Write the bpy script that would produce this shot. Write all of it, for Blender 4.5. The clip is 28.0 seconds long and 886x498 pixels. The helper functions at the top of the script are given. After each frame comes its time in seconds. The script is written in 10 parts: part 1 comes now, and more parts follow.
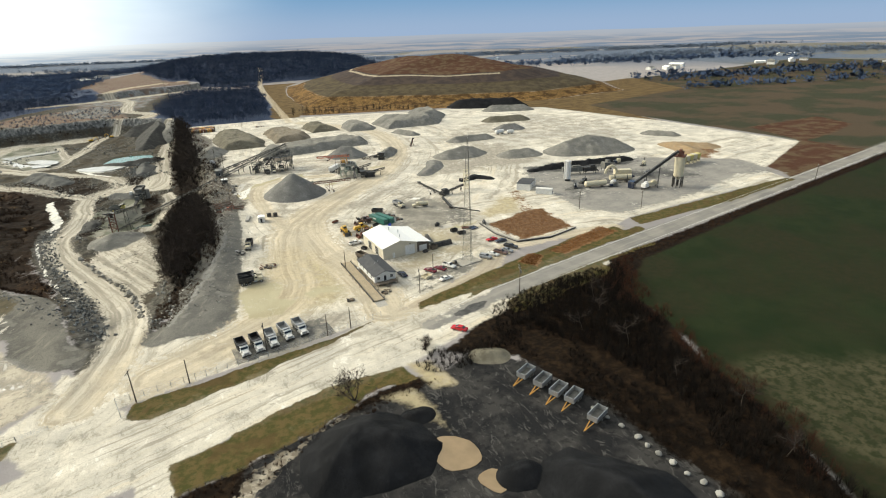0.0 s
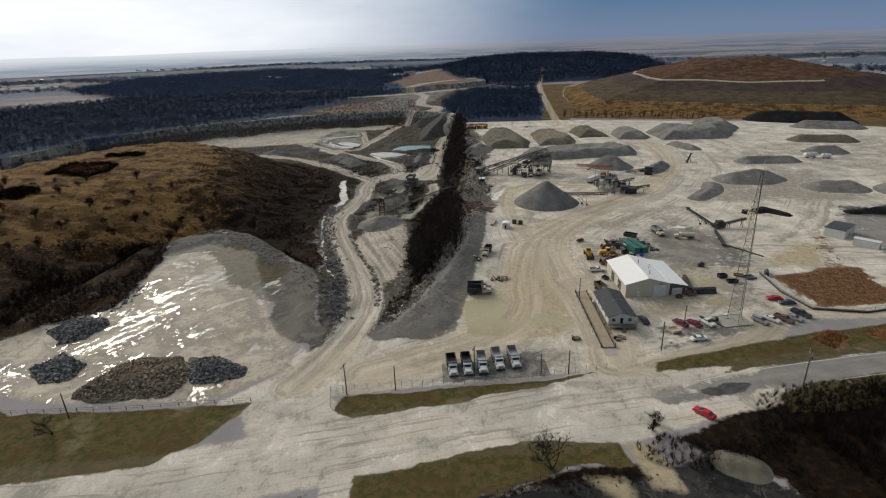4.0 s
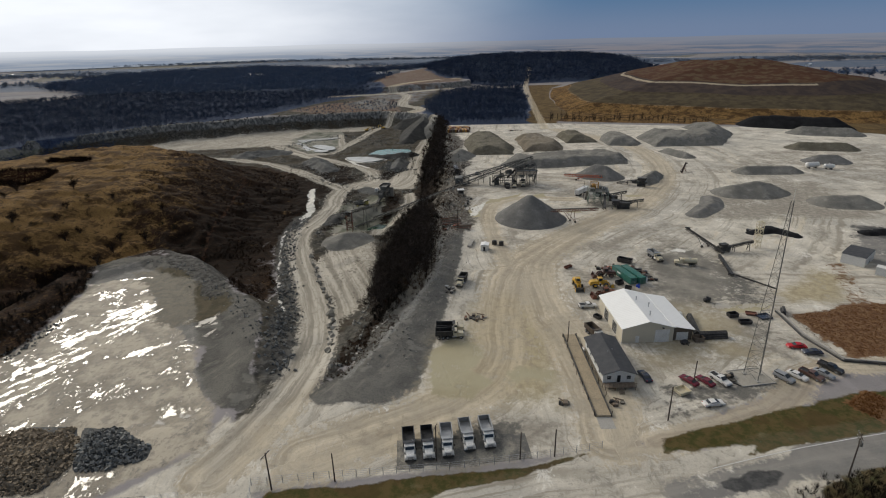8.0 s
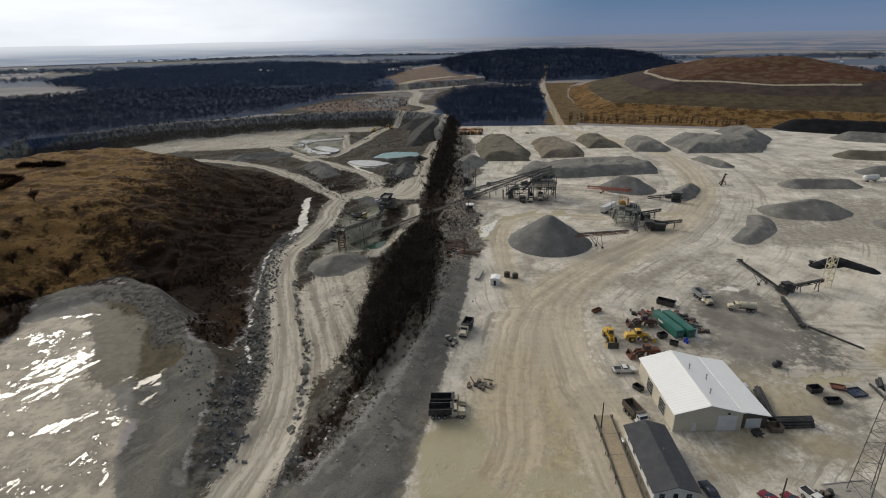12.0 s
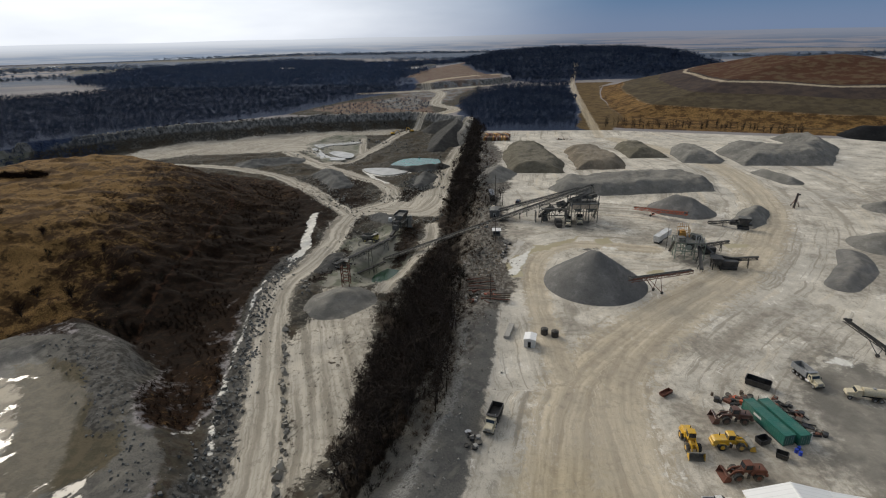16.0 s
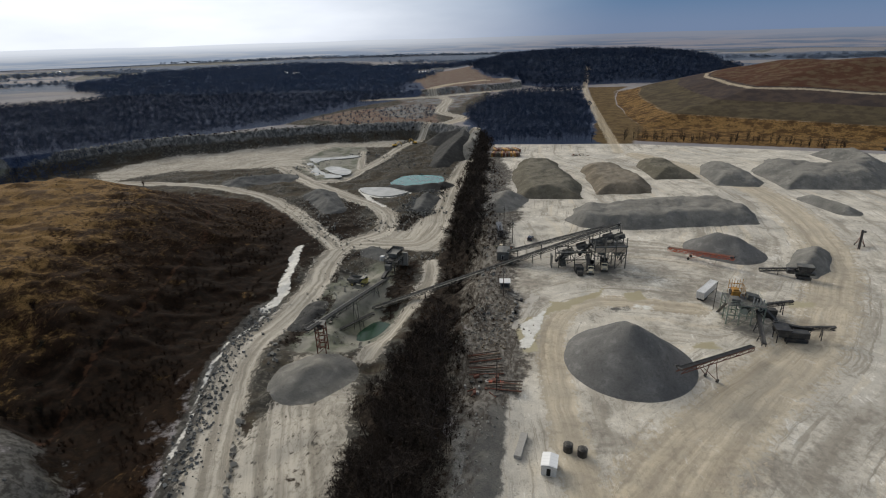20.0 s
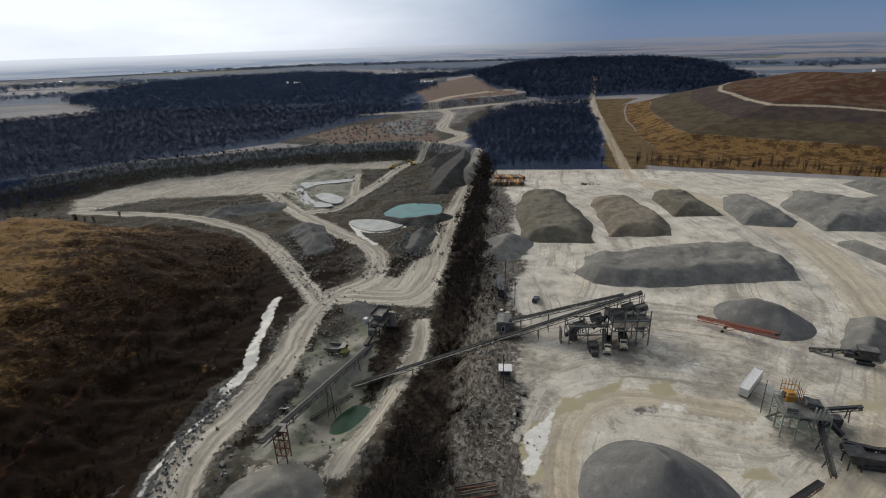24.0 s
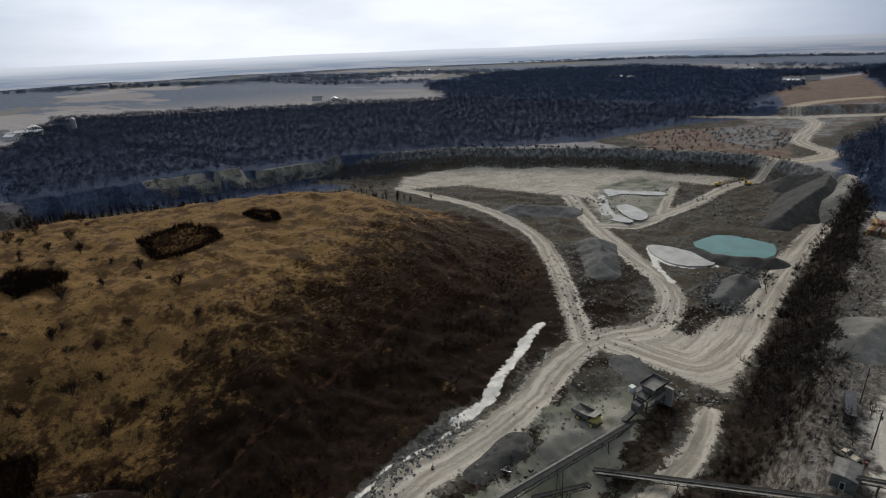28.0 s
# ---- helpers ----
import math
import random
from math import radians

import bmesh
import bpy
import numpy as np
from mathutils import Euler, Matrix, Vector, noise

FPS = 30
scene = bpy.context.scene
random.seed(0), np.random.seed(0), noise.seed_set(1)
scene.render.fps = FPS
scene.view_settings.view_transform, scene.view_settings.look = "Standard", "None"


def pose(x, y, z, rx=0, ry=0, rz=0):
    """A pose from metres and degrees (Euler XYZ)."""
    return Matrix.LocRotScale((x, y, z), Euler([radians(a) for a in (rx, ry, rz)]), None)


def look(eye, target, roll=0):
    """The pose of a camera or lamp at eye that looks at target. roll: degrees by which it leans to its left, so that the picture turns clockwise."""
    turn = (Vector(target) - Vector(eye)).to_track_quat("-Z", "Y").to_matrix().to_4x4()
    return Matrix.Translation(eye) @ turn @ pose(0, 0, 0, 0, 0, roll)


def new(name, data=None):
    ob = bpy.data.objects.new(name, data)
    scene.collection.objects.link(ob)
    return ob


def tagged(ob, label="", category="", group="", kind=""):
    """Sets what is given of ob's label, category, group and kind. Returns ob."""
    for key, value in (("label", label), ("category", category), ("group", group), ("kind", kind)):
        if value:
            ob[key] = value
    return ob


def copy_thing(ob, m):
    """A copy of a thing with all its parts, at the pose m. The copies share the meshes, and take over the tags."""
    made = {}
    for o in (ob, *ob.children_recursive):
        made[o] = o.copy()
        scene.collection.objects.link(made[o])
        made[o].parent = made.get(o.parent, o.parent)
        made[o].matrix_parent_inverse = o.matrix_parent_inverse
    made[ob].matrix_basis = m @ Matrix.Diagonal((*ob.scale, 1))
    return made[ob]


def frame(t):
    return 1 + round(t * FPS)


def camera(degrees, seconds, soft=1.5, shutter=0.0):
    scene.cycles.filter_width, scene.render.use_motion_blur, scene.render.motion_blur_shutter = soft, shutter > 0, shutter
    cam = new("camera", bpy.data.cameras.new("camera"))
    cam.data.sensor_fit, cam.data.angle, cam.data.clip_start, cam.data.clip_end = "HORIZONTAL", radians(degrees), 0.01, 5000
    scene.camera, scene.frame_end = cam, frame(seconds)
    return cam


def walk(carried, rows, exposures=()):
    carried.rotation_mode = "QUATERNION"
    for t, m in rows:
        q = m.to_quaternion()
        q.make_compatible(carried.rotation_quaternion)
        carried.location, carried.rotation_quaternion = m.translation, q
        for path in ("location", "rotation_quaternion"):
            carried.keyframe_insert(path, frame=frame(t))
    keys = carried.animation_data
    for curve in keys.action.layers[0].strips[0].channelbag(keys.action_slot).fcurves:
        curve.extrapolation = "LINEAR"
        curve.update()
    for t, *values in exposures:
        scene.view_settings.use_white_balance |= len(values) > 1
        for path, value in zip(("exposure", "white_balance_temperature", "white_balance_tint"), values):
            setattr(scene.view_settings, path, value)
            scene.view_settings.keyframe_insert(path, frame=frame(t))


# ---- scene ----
cam = camera(79.52, 28.0, 1.1)
PATH = [
    (0.0, look((-15.45, -49.07, 80.42), (26.46, 33.63, 42.94), -1.79)),
    (0.5, look((-13.22, -46.51, 80.90), (29.44, 35.85, 43.52), -1.87)),
    (1.0, look((-12.48, -44.51, 81.66), (25.13, 40.31, 44.35), -1.79)),
    (1.5, look((-12.43, -42.87, 81.71), (7.77, 47.92, 44.98), -1.79)),
    (2.0, look((-10.13, -41.02, 81.64), (-8.29, 52.19, 45.46), -2.02)),
    (2.5, look((-8.48, -39.11, 81.66), (-9.54, 54.13, 45.52), -2.15)),
    (3.0, look((-7.70, -36.51, 81.37), (-9.49, 56.74, 45.30), -2.10)),
    (3.5, look((-6.99, -33.68, 81.26), (-9.59, 59.54, 45.15), -2.02)),
    (5.5, look((-3.34, -20.40, 81.29), (-5.33, 72.83, 45.18), -1.83)),
    (6.0, look((-2.48, -16.35, 81.45), (-3.72, 76.86, 45.25), -1.70)),
    (6.5, look((-1.93, -12.34, 81.25), (-2.61, 80.84, 44.95), -1.48)),
    (7.0, look((-1.36, -8.03, 81.03), (-1.60, 85.15, 44.75), -1.30)),
    (7.5, look((-0.51, -4.27, 80.76), (-0.78, 88.91, 44.48), -1.33)),
    (8.0, look((0.06, 0.09, 80.61), (-0.09, 93.24, 44.24), -1.33)),
    (8.5, look((0.76, 4.72, 80.69), (0.51, 97.84, 44.24), -1.43)),
    (9.0, look((1.27, 9.10, 80.67), (0.89, 102.13, 44.00), -1.47)),
    (9.5, look((2.02, 14.34, 80.58), (1.33, 107.36, 43.88), -1.53)),
    (10.0, look((2.39, 18.74, 80.23), (1.47, 111.73, 43.46), -1.43)),
    (10.5, look((2.89, 23.31, 80.18), (1.57, 116.26, 43.33), -1.39)),
    (11.0, look((3.65, 28.02, 79.70), (1.76, 120.99, 42.92), -1.41)),
    (11.5, look((3.54, 32.55, 79.95), (1.40, 125.47, 43.07), -1.27)),
    (12.0, look((3.73, 37.40, 79.64), (1.13, 130.30, 42.71), -1.17)),
    (12.5, look((4.60, 42.94, 79.54), (1.17, 135.73, 42.41), -1.24)),
    (14.5, look((3.80, 62.81, 79.46), (-1.73, 155.43, 42.16), -1.11)),
    (15.0, look((3.13, 67.80, 79.37), (-2.61, 160.39, 42.02), -1.03)),
    (15.5, look((2.85, 72.98, 79.06), (-3.39, 165.58, 41.85), -1.17)),
    (16.0, look((2.89, 78.14, 78.95), (-3.82, 170.72, 41.75), -1.25)),
    (16.5, look((2.95, 83.49, 78.66), (-4.14, 176.06, 41.51), -1.33)),
    (17.0, look((2.92, 88.58, 78.58), (-4.48, 181.14, 41.46), -1.41)),
    (17.5, look((2.84, 94.04, 78.69), (-4.76, 186.57, 41.53), -1.43)),
    (18.0, look((2.73, 98.96, 78.42), (-4.99, 191.49, 41.31), -1.45)),
    (18.5, look((2.47, 104.42, 79.47), (-5.26, 196.92, 42.27), -1.34)),
    (19.0, look((2.80, 109.20, 80.51), (-5.05, 201.71, 43.36), -1.36)),
    (19.5, look((3.39, 114.31, 81.65), (-4.66, 206.84, 44.58), -1.44)),
    (20.0, look((4.36, 119.42, 82.57), (-4.10, 211.94, 45.57), -1.64)),
    (20.5, look((4.30, 124.30, 83.82), (-4.16, 216.87, 46.93), -1.53)),
    (21.0, look((5.16, 128.41, 85.77), (-3.53, 220.93, 48.83), -1.55)),
    (21.5, look((5.80, 132.87, 86.84), (-3.16, 225.45, 50.12), -1.74)),
    (23.5, look((6.65, 152.27, 90.93), (-2.78, 244.99, 54.69), -2.00)),
    (24.0, look((6.79, 155.97, 91.74), (-2.69, 248.68, 55.48), -1.93)),
    (24.5, look((6.14, 159.75, 92.52), (-8.92, 251.73, 56.30), -1.73)),
    (25.0, look((6.20, 165.24, 91.70), (-14.85, 256.15, 55.76), -1.86)),
    (25.5, look((6.07, 169.67, 91.82), (-25.18, 257.74, 56.22), -1.98)),
    (26.0, look((5.10, 174.25, 92.02), (-38.36, 257.07, 56.65), -1.95)),
    (26.5, look((5.79, 180.55, 92.82), (-49.77, 255.79, 57.43), -2.20)),
    (27.0, look((5.49, 184.98, 93.16), (-52.26, 258.50, 57.66), -2.29)),
    (27.5, look((3.72, 189.30, 92.99), (-54.05, 262.77, 57.42), -2.35)),
    (28.0, look((1.34, 193.09, 93.03), (-58.17, 265.11, 57.38), -2.34)),
]
walk(cam, PATH, [(0, 0.72, 6900, 3), (1.0, 0.64, 6900, 3), (1.9, -0.08, 6750, 6), (3, -0.28, 6550, 9), (8, -0.36, 6450, 10), (14, -0.31, 6450, 10), (20, -0.25, 6350, 10), (28, -0.34, 6250, 10)])

# ---------- sky and sun ----------
SUN_AZ, SUN_EL = radians(44), radians(27)  # to the left of +y, above the horizon
SUN_DIR = Vector((-math.sin(SUN_AZ) * math.cos(SUN_EL), math.cos(SUN_AZ) * math.cos(SUN_EL), math.sin(SUN_EL)))


def make_world():
    w = bpy.data.worlds.new("winter_sky")
    w.use_nodes = True
    nt = w.node_tree
    nd, lk = nt.nodes, nt.links
    bg = nd["Background"]
    sky = nd.new("ShaderNodeTexSky")
    sky.sky_type, sky.sun_disc = "NISHITA", False
    sky.sun_elevation, sky.sun_rotation = SUN_EL, -SUN_AZ
    sky.air_density, sky.dust_density, sky.ozone_density = 1.0, 0.4, 3.0
    co = nd.new("ShaderNodeTexCoord")
    # thin cloud round the sun, brighter towards it
    dot = nd.new("ShaderNodeVectorMath")
    dot.operation = "DOT_PRODUCT"
    dot.inputs[1].default_value = SUN_DIR
    lk.new(co.outputs["Generated"], dot.inputs[0])
    ramp = nd.new("ShaderNodeMapRange")
    ramp.interpolation_type = "SMOOTHERSTEP"
    ramp.inputs["From Min"].default_value, ramp.inputs["From Max"].default_value = 0.46, 0.95
    lk.new(dot.outputs["Value"], ramp.inputs["Value"])
    stretch = nd.new("ShaderNodeMapping")
    stretch.inputs["Scale"].default_value = (1.5, 1.5, 7.0)
    lk.new(co.outputs["Generated"], stretch.inputs["Vector"])
    cloud = nd.new("ShaderNodeTexNoise")
    cloud.inputs["Scale"].default_value, cloud.inputs["Detail"].default_value = 2.2, 6.0
    lk.new(stretch.outputs["Vector"], cloud.inputs["Vector"])
    veil = nd.new("ShaderNodeMapRange")
    veil.inputs["From Min"].default_value, veil.inputs["From Max"].default_value = 0.3, 0.75
    veil.inputs["To Min"].default_value, veil.inputs["To Max"].default_value = 0.75, 1.15
    lk.new(cloud.outputs["Fac"], veil.inputs["Value"])
    both = nd.new("ShaderNodeMath")
    both.operation = "MULTIPLY"
    lk.new(ramp.outputs["Result"], both.inputs[0])
    lk.new(veil.outputs["Result"], both.inputs[1])
    mix = nd.new("ShaderNodeMix")
    mix.data_type = "RGBA"
    lk.new(both.outputs["Value"], mix.inputs["Factor"])
    # a thin blue-grey overcast, paler towards the horizon
    sep = nd.new("ShaderNodeSeparateXYZ")
    lk.new(co.outputs["Generated"], sep.inputs[0])
    low = nd.new("ShaderNodeMapRange")
    low.interpolation_type = "SMOOTHSTEP"
    low.inputs["From Min"].default_value, low.inputs["From Max"].default_value = 0.0, 0.08
    lk.new(sep.outputs["Z"], low.inputs["Value"])
    tone = nd.new("ShaderNodeMix")
    tone.data_type = "RGBA"
    tone.inputs["A"].default_value, tone.inputs["B"].default_value = (1.9, 2.65, 4.2, 1), (0.92, 2.0, 3.7, 1)
    lk.new(low.outputs["Result"], tone.inputs["Factor"])
    # the overcast is whiter and brighter overhead
    high = nd.new("ShaderNodeMapRange")
    high.interpolation_type = "SMOOTHSTEP"
    high.inputs["From Min"].default_value, high.inputs["From Max"].default_value = 0.2, 0.75
    lk.new(sep.outputs["Z"], high.inputs["Value"])
    dome = nd.new("ShaderNodeMix")
    dome.data_type = "RGBA"
    dome.inputs["B"].default_value = (4.3, 4.3, 4.35, 1)
    lk.new(high.outputs["Result"], dome.inputs["Factor"])
    lk.new(tone.outputs["Result"], dome.inputs["A"])
    over = nd.new("ShaderNodeMix")
    over.data_type = "RGBA"
    over.inputs["Factor"].default_value = 0.96
    lk.new(sky.outputs["Color"], over.inputs["A"])
    lk.new(dome.outputs["Result"], over.inputs["B"])
    lk.new(over.outputs["Result"], mix.inputs["A"])
    mix.inputs["B"].default_value = (12.2, 12.6, 13.2, 1)
    lk.new(mix.outputs["Result"], bg.inputs["Color"])
    bg.inputs["Strength"].default_value = 0.1
    scene.world = w


make_world()
sun = new("sun", bpy.data.lights.new("sun", "SUN"))
sun.data.energy, sun.data.angle, sun.data.color = 2.7, radians(28), (1.0, 0.91, 0.77)
sun.matrix_world = look(SUN_DIR * 300, (0, 0, 0))

# ---------- materials ----------
def nodes_of(name):
    m = bpy.data.materials.new(name)
    m.use_nodes = True
    return m, m.node_tree.nodes, m.node_tree.links, m.node_tree.nodes["Principled BSDF"]


def noise_node(nd, lk, vec, scale, detail=4.0, rough=0.55):
    n = nd.new("ShaderNodeTexNoise")
    n.inputs["Scale"].default_value, n.inputs["Detail"].default_value, n.inputs["Roughness"].default_value = scale, detail, rough
    lk.new(vec, n.inputs["Vector"])
    return n.outputs["Fac"]


def span(nd, lk, value, a, b, lo=0.0, hi=1.0, smooth=True):
    n = nd.new("ShaderNodeMapRange")
    n.interpolation_type = "SMOOTHSTEP" if smooth else "LINEAR"
    n.inputs["From Min"].default_value, n.inputs["From Max"].default_value = a, b
    n.inputs["To Min"].default_value, n.inputs["To Max"].default_value = lo, hi
    lk.new(value, n.inputs["Value"])
    return n.outputs["Result"]


def calc(nd, lk, op, a, b=None):
    n = nd.new("ShaderNodeMath")
    n.operation = op
    for i, v in enumerate((a, b)):
        if v is None:
            continue
        if isinstance(v, (int, float)):
            n.inputs[i].default_value = v
        else:
            lk.new(v, n.inputs[i])
    return n.outputs[0]


def blend(nd, lk, fac, a, b):
    n = nd.new("ShaderNodeMix")
    n.data_type = "RGBA"
    for key, v in (("Factor", fac), ("A", a), ("B", b)):
        if isinstance(v, tuple):
            n.inputs[key].default_value = (*v, 1.0)
        elif isinstance(v, (int, float)):
            n.inputs[key].default_value = v
        else:
            lk.new(v, n.inputs[key])
    return n.outputs["Result"]


def bumped(nd, lk, bsdf, height, strength=0.3, distance=0.05):
    b = nd.new("ShaderNodeBump")
    b.inputs["Strength"].default_value, b.inputs["Distance"].default_value = strength, distance
    lk.new(height, b.inputs["Height"])
    lk.new(b.outputs["Normal"], bsdf.inputs["Normal"])


def worn(name, col, dirt=(0.42, 0.38, 0.31), amount=0.35, rough=0.55, metal=0.0, grain=1.2, vary=0.0, bump=0.15):
    """Paint, metal or wood with dust in patches and a fine grain."""
    m, nd, lk, bsdf = nodes_of(name)
    co = nd.new("ShaderNodeTexCoord").outputs["Object"]
    big = noise_node(nd, lk, co, 0.45 * grain, 5.0, 0.65)
    fine = noise_node(nd, lk, co, 6.0 * grain, 4.0)
    dark = tuple(c * 0.72 for c in col)
    base = blend(nd, lk, span(nd, lk, fine, 0.3, 0.7), col, dark)
    if vary:
        info = nd.new("ShaderNodeObjectInfo").outputs["Random"]
        base = blend(nd, lk, span(nd, lk, info, 0, 1, 0, vary), base, tuple(c * 0.45 for c in col))
    k = span(nd, lk, calc(nd, lk, "ADD", calc(nd, lk, "MULTIPLY", big, 0.75), calc(nd, lk, "MULTIPLY", fine, 0.25)), 0.42, 0.66, 0.0, amount)
    lk.new(blend(nd, lk, k, base, dirt), bsdf.inputs["Base Color"])
    lk.new(span(nd, lk, k, 0, 1, rough, 0.9), bsdf.inputs["Roughness"])
    bsdf.inputs["Metallic"].default_value = metal
    bumped(nd, lk, bsdf, fine, bump, 0.02)
    return m


def gravel(name, a, b, scale=1.0, speck=0.5):
    """Loose stone: two tones in drifts, stones as relief."""
    m, nd, lk, bsdf = nodes_of(name)
    co = nd.new("ShaderNodeTexCoord").outputs["Object"]
    drift = noise_node(nd, lk, co, 0.12 * scale, 6.0, 0.6)
    grain = noise_node(nd, lk, co, 2.2 * scale, 8.0, 0.75)
    vor = nd.new("ShaderNodeTexVoronoi")
    vor.inputs["Scale"].default_value = 3.0 * scale
    lk.new(co, vor.inputs["Vector"])
    base = blend(nd, lk, span(nd, lk, drift, 0.35, 0.65), a, b)
    base = blend(nd, lk, span(nd, lk, grain, 0.4, 0.75, 0, speck), base, tuple(c * 0.5 for c in a))
    base = blend(nd, lk, span(nd, lk, vor.outputs["Distance"], 0.0, 0.25, 0.25 * speck, 0.0), base, tuple(min(1, c * 1.6) for c in b))
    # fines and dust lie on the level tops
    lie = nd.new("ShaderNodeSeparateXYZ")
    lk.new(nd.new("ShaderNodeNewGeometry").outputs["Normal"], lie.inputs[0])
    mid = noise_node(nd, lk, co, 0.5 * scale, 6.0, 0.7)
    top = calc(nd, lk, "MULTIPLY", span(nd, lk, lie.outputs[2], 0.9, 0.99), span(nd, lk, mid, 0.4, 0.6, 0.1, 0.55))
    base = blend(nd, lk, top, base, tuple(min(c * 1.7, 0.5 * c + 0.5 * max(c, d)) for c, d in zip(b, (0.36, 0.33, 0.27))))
    base = blend(nd, lk, span(nd, lk, mid, 0.5, 0.66, 0.0, 0.45), base, tuple(c * 0.6 for c in a))
    slip = noise_node(nd, lk, co, 0.27 * scale, 5.0, 0.68)
    base = blend(nd, lk, span(nd, lk, slip, 0.52, 0.7, 0.0, 0.45), base, tuple(min(0.5, c * 1.55) for c in b))
    base = blend(nd, lk, span(nd, lk, slip, 0.46, 0.34, 0.0, 0.4), base, tuple(c * 0.62 for c in a))
    lk.new(base, bsdf.inputs["Base Color"])
    bsdf.inputs["Roughness"].default_value = 0.95
    bsdf.inputs["Specular IOR Level"].default_value = 0.12
    bumped(nd, lk, bsdf, grain, 0.8, 0.3)
    return m


def twig_stuff(name, a, b, patch=None, calm=0.0):
    """Bare twigs. calm: how far a fixed upward normal replaces each twig's own, to shade evenly and lighter."""
    m, nd, lk, bsdf = nodes_of(name)
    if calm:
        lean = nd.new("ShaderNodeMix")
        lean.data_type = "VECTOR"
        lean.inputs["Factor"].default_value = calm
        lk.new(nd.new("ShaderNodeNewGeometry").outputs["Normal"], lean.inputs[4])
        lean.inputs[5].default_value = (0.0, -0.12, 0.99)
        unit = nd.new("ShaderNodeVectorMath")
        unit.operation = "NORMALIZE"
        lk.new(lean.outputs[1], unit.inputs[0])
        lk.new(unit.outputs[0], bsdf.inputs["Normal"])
    geo = nd.new("ShaderNodeNewGeometry").outputs["Random Per Island"]
    info = nd.new("ShaderNodeObjectInfo").outputs["Random"]
    base = blend(nd, lk, geo, a, b)
    base = blend(nd, lk, span(nd, lk, info, 0, 1, 0, 0.5), base, tuple(c * 0.6 for c in a))
    if patch:
        at_place = nd.new("ShaderNodeNewGeometry").outputs["Position"]
        n = noise_node(nd, lk, at_place, 0.035, 5.0, 0.65)
        base = blend(nd, lk, span(nd, lk, n, 0.44, 0.62, 0, 0.75), base, patch)
    lk.new(base, bsdf.inputs["Base Color"])
    bsdf.inputs["Roughness"].default_value = 0.95
    bsdf.inputs["Specular IOR Level"].default_value = 0.05
    return m


def glass_pane(name, tint=(0.03, 0.035, 0.04)):
    m, nd, lk, bsdf = nodes_of(name)
    bsdf.inputs["Base Color"].default_value = (*tint, 1)
    bsdf.inputs["Roughness"].default_value = 0.08
    return m


def water(name, col, rough=0.06, rip=0.05):
    m, nd, lk, bsdf = nodes_of(name)
    co = nd.new("ShaderNodeTexCoord").outputs["Object"]
    n = noise_node(nd, lk, co, 0.12, 5.0)
    lk.new(blend(nd, lk, span(nd, lk, n, 0.3, 0.7), col, tuple(c * 0.7 for c in col)), bsdf.inputs["Base Color"])
    bsdf.inputs["Roughness"].default_value = rough
    bsdf.inputs["Specular IOR Level"].default_value = 0.3
    bumped(nd, lk, bsdf, noise_node(nd, lk, co, 1.4, 3.0), rip, 0.05)
    return m


def roofing(name, col, pitch, axis=0, depth=0.04, amount=0.25):
    """Ribbed sheet metal: ribs across one axis."""
    m, nd, lk, bsdf = nodes_of(name)
    co = nd.new("ShaderNodeTexCoord").outputs["Object"]
    sep = nd.new("ShaderNodeSeparateXYZ")
    lk.new(co, sep.inputs[0])
    rib = calc(nd, lk, "PINGPONG", sep.outputs[axis], pitch / 2)
    rib = span(nd, lk, rib, 0.0, pitch * 0.14)
    big = noise_node(nd, lk, co, 0.35, 5.0, 0.65)
    base = blend(nd, lk, span(nd, lk, big, 0.4, 0.7, 0.0, amount), col, (0.42, 0.38, 0.31))
    base = blend(nd, lk, span(nd, lk, rib, 0, 1, 0.18, 0.0), base, tuple(c * 0.4 for c in col))
    lk.new(base, bsdf.inputs["Base Color"])
    bsdf.inputs["Roughness"].default_value = 0.45
    bumped(nd, lk, bsdf, rib, 0.6, depth)
    return m


M = {}
M["pale_gravel"] = gravel("pale_gravel", (0.42, 0.39, 0.33), (0.34, 0.32, 0.28))
M["grey_gravel"] = gravel("grey_gravel", (0.16, 0.156, 0.142), (0.22, 0.212, 0.19))
M["dark_gravel"] = gravel("dark_gravel", (0.145, 0.142, 0.135), (0.19, 0.185, 0.174))
M["olive_gravel"] = gravel("olive_gravel", (0.115, 0.105, 0.078), (0.155, 0.14, 0.108))
M["brown_gravel"] = gravel("brown_gravel", (0.15, 0.128, 0.096), (0.23, 0.195, 0.148))
M["tan_sand"] = gravel("tan_sand", (0.33, 0.225, 0.12), (0.28, 0.2, 0.12))
M["black_millings"] = gravel("black_millings", (0.008, 0.0085, 0.0095), (0.016, 0.0165, 0.018), 1.0, 0.4)
M["dark_shale"] = gravel("dark_shale", (0.05, 0.05, 0.048), (0.075, 0.073, 0.068))
M["rubble"] = gravel("rubble", (0.15, 0.148, 0.138), (0.085, 0.086, 0.084), 2.0, 0.6)
M["riprap_brown"] = twig_stuff("riprap_brown", (0.36, 0.295, 0.215), (0.05, 0.042, 0.033))
M["riprap_blue"] = twig_stuff("riprap_blue", (0.27, 0.272, 0.258), (0.045, 0.047, 0.047))
M["loose_stone"] = twig_stuff("loose_stone", (0.42, 0.4, 0.35), (0.13, 0.125, 0.11))
M["old_asphalt"] = worn("old_asphalt", (0.115, 0.112, 0.105), (0.42, 0.38, 0.3), 0.75, 0.9, grain=0.5)
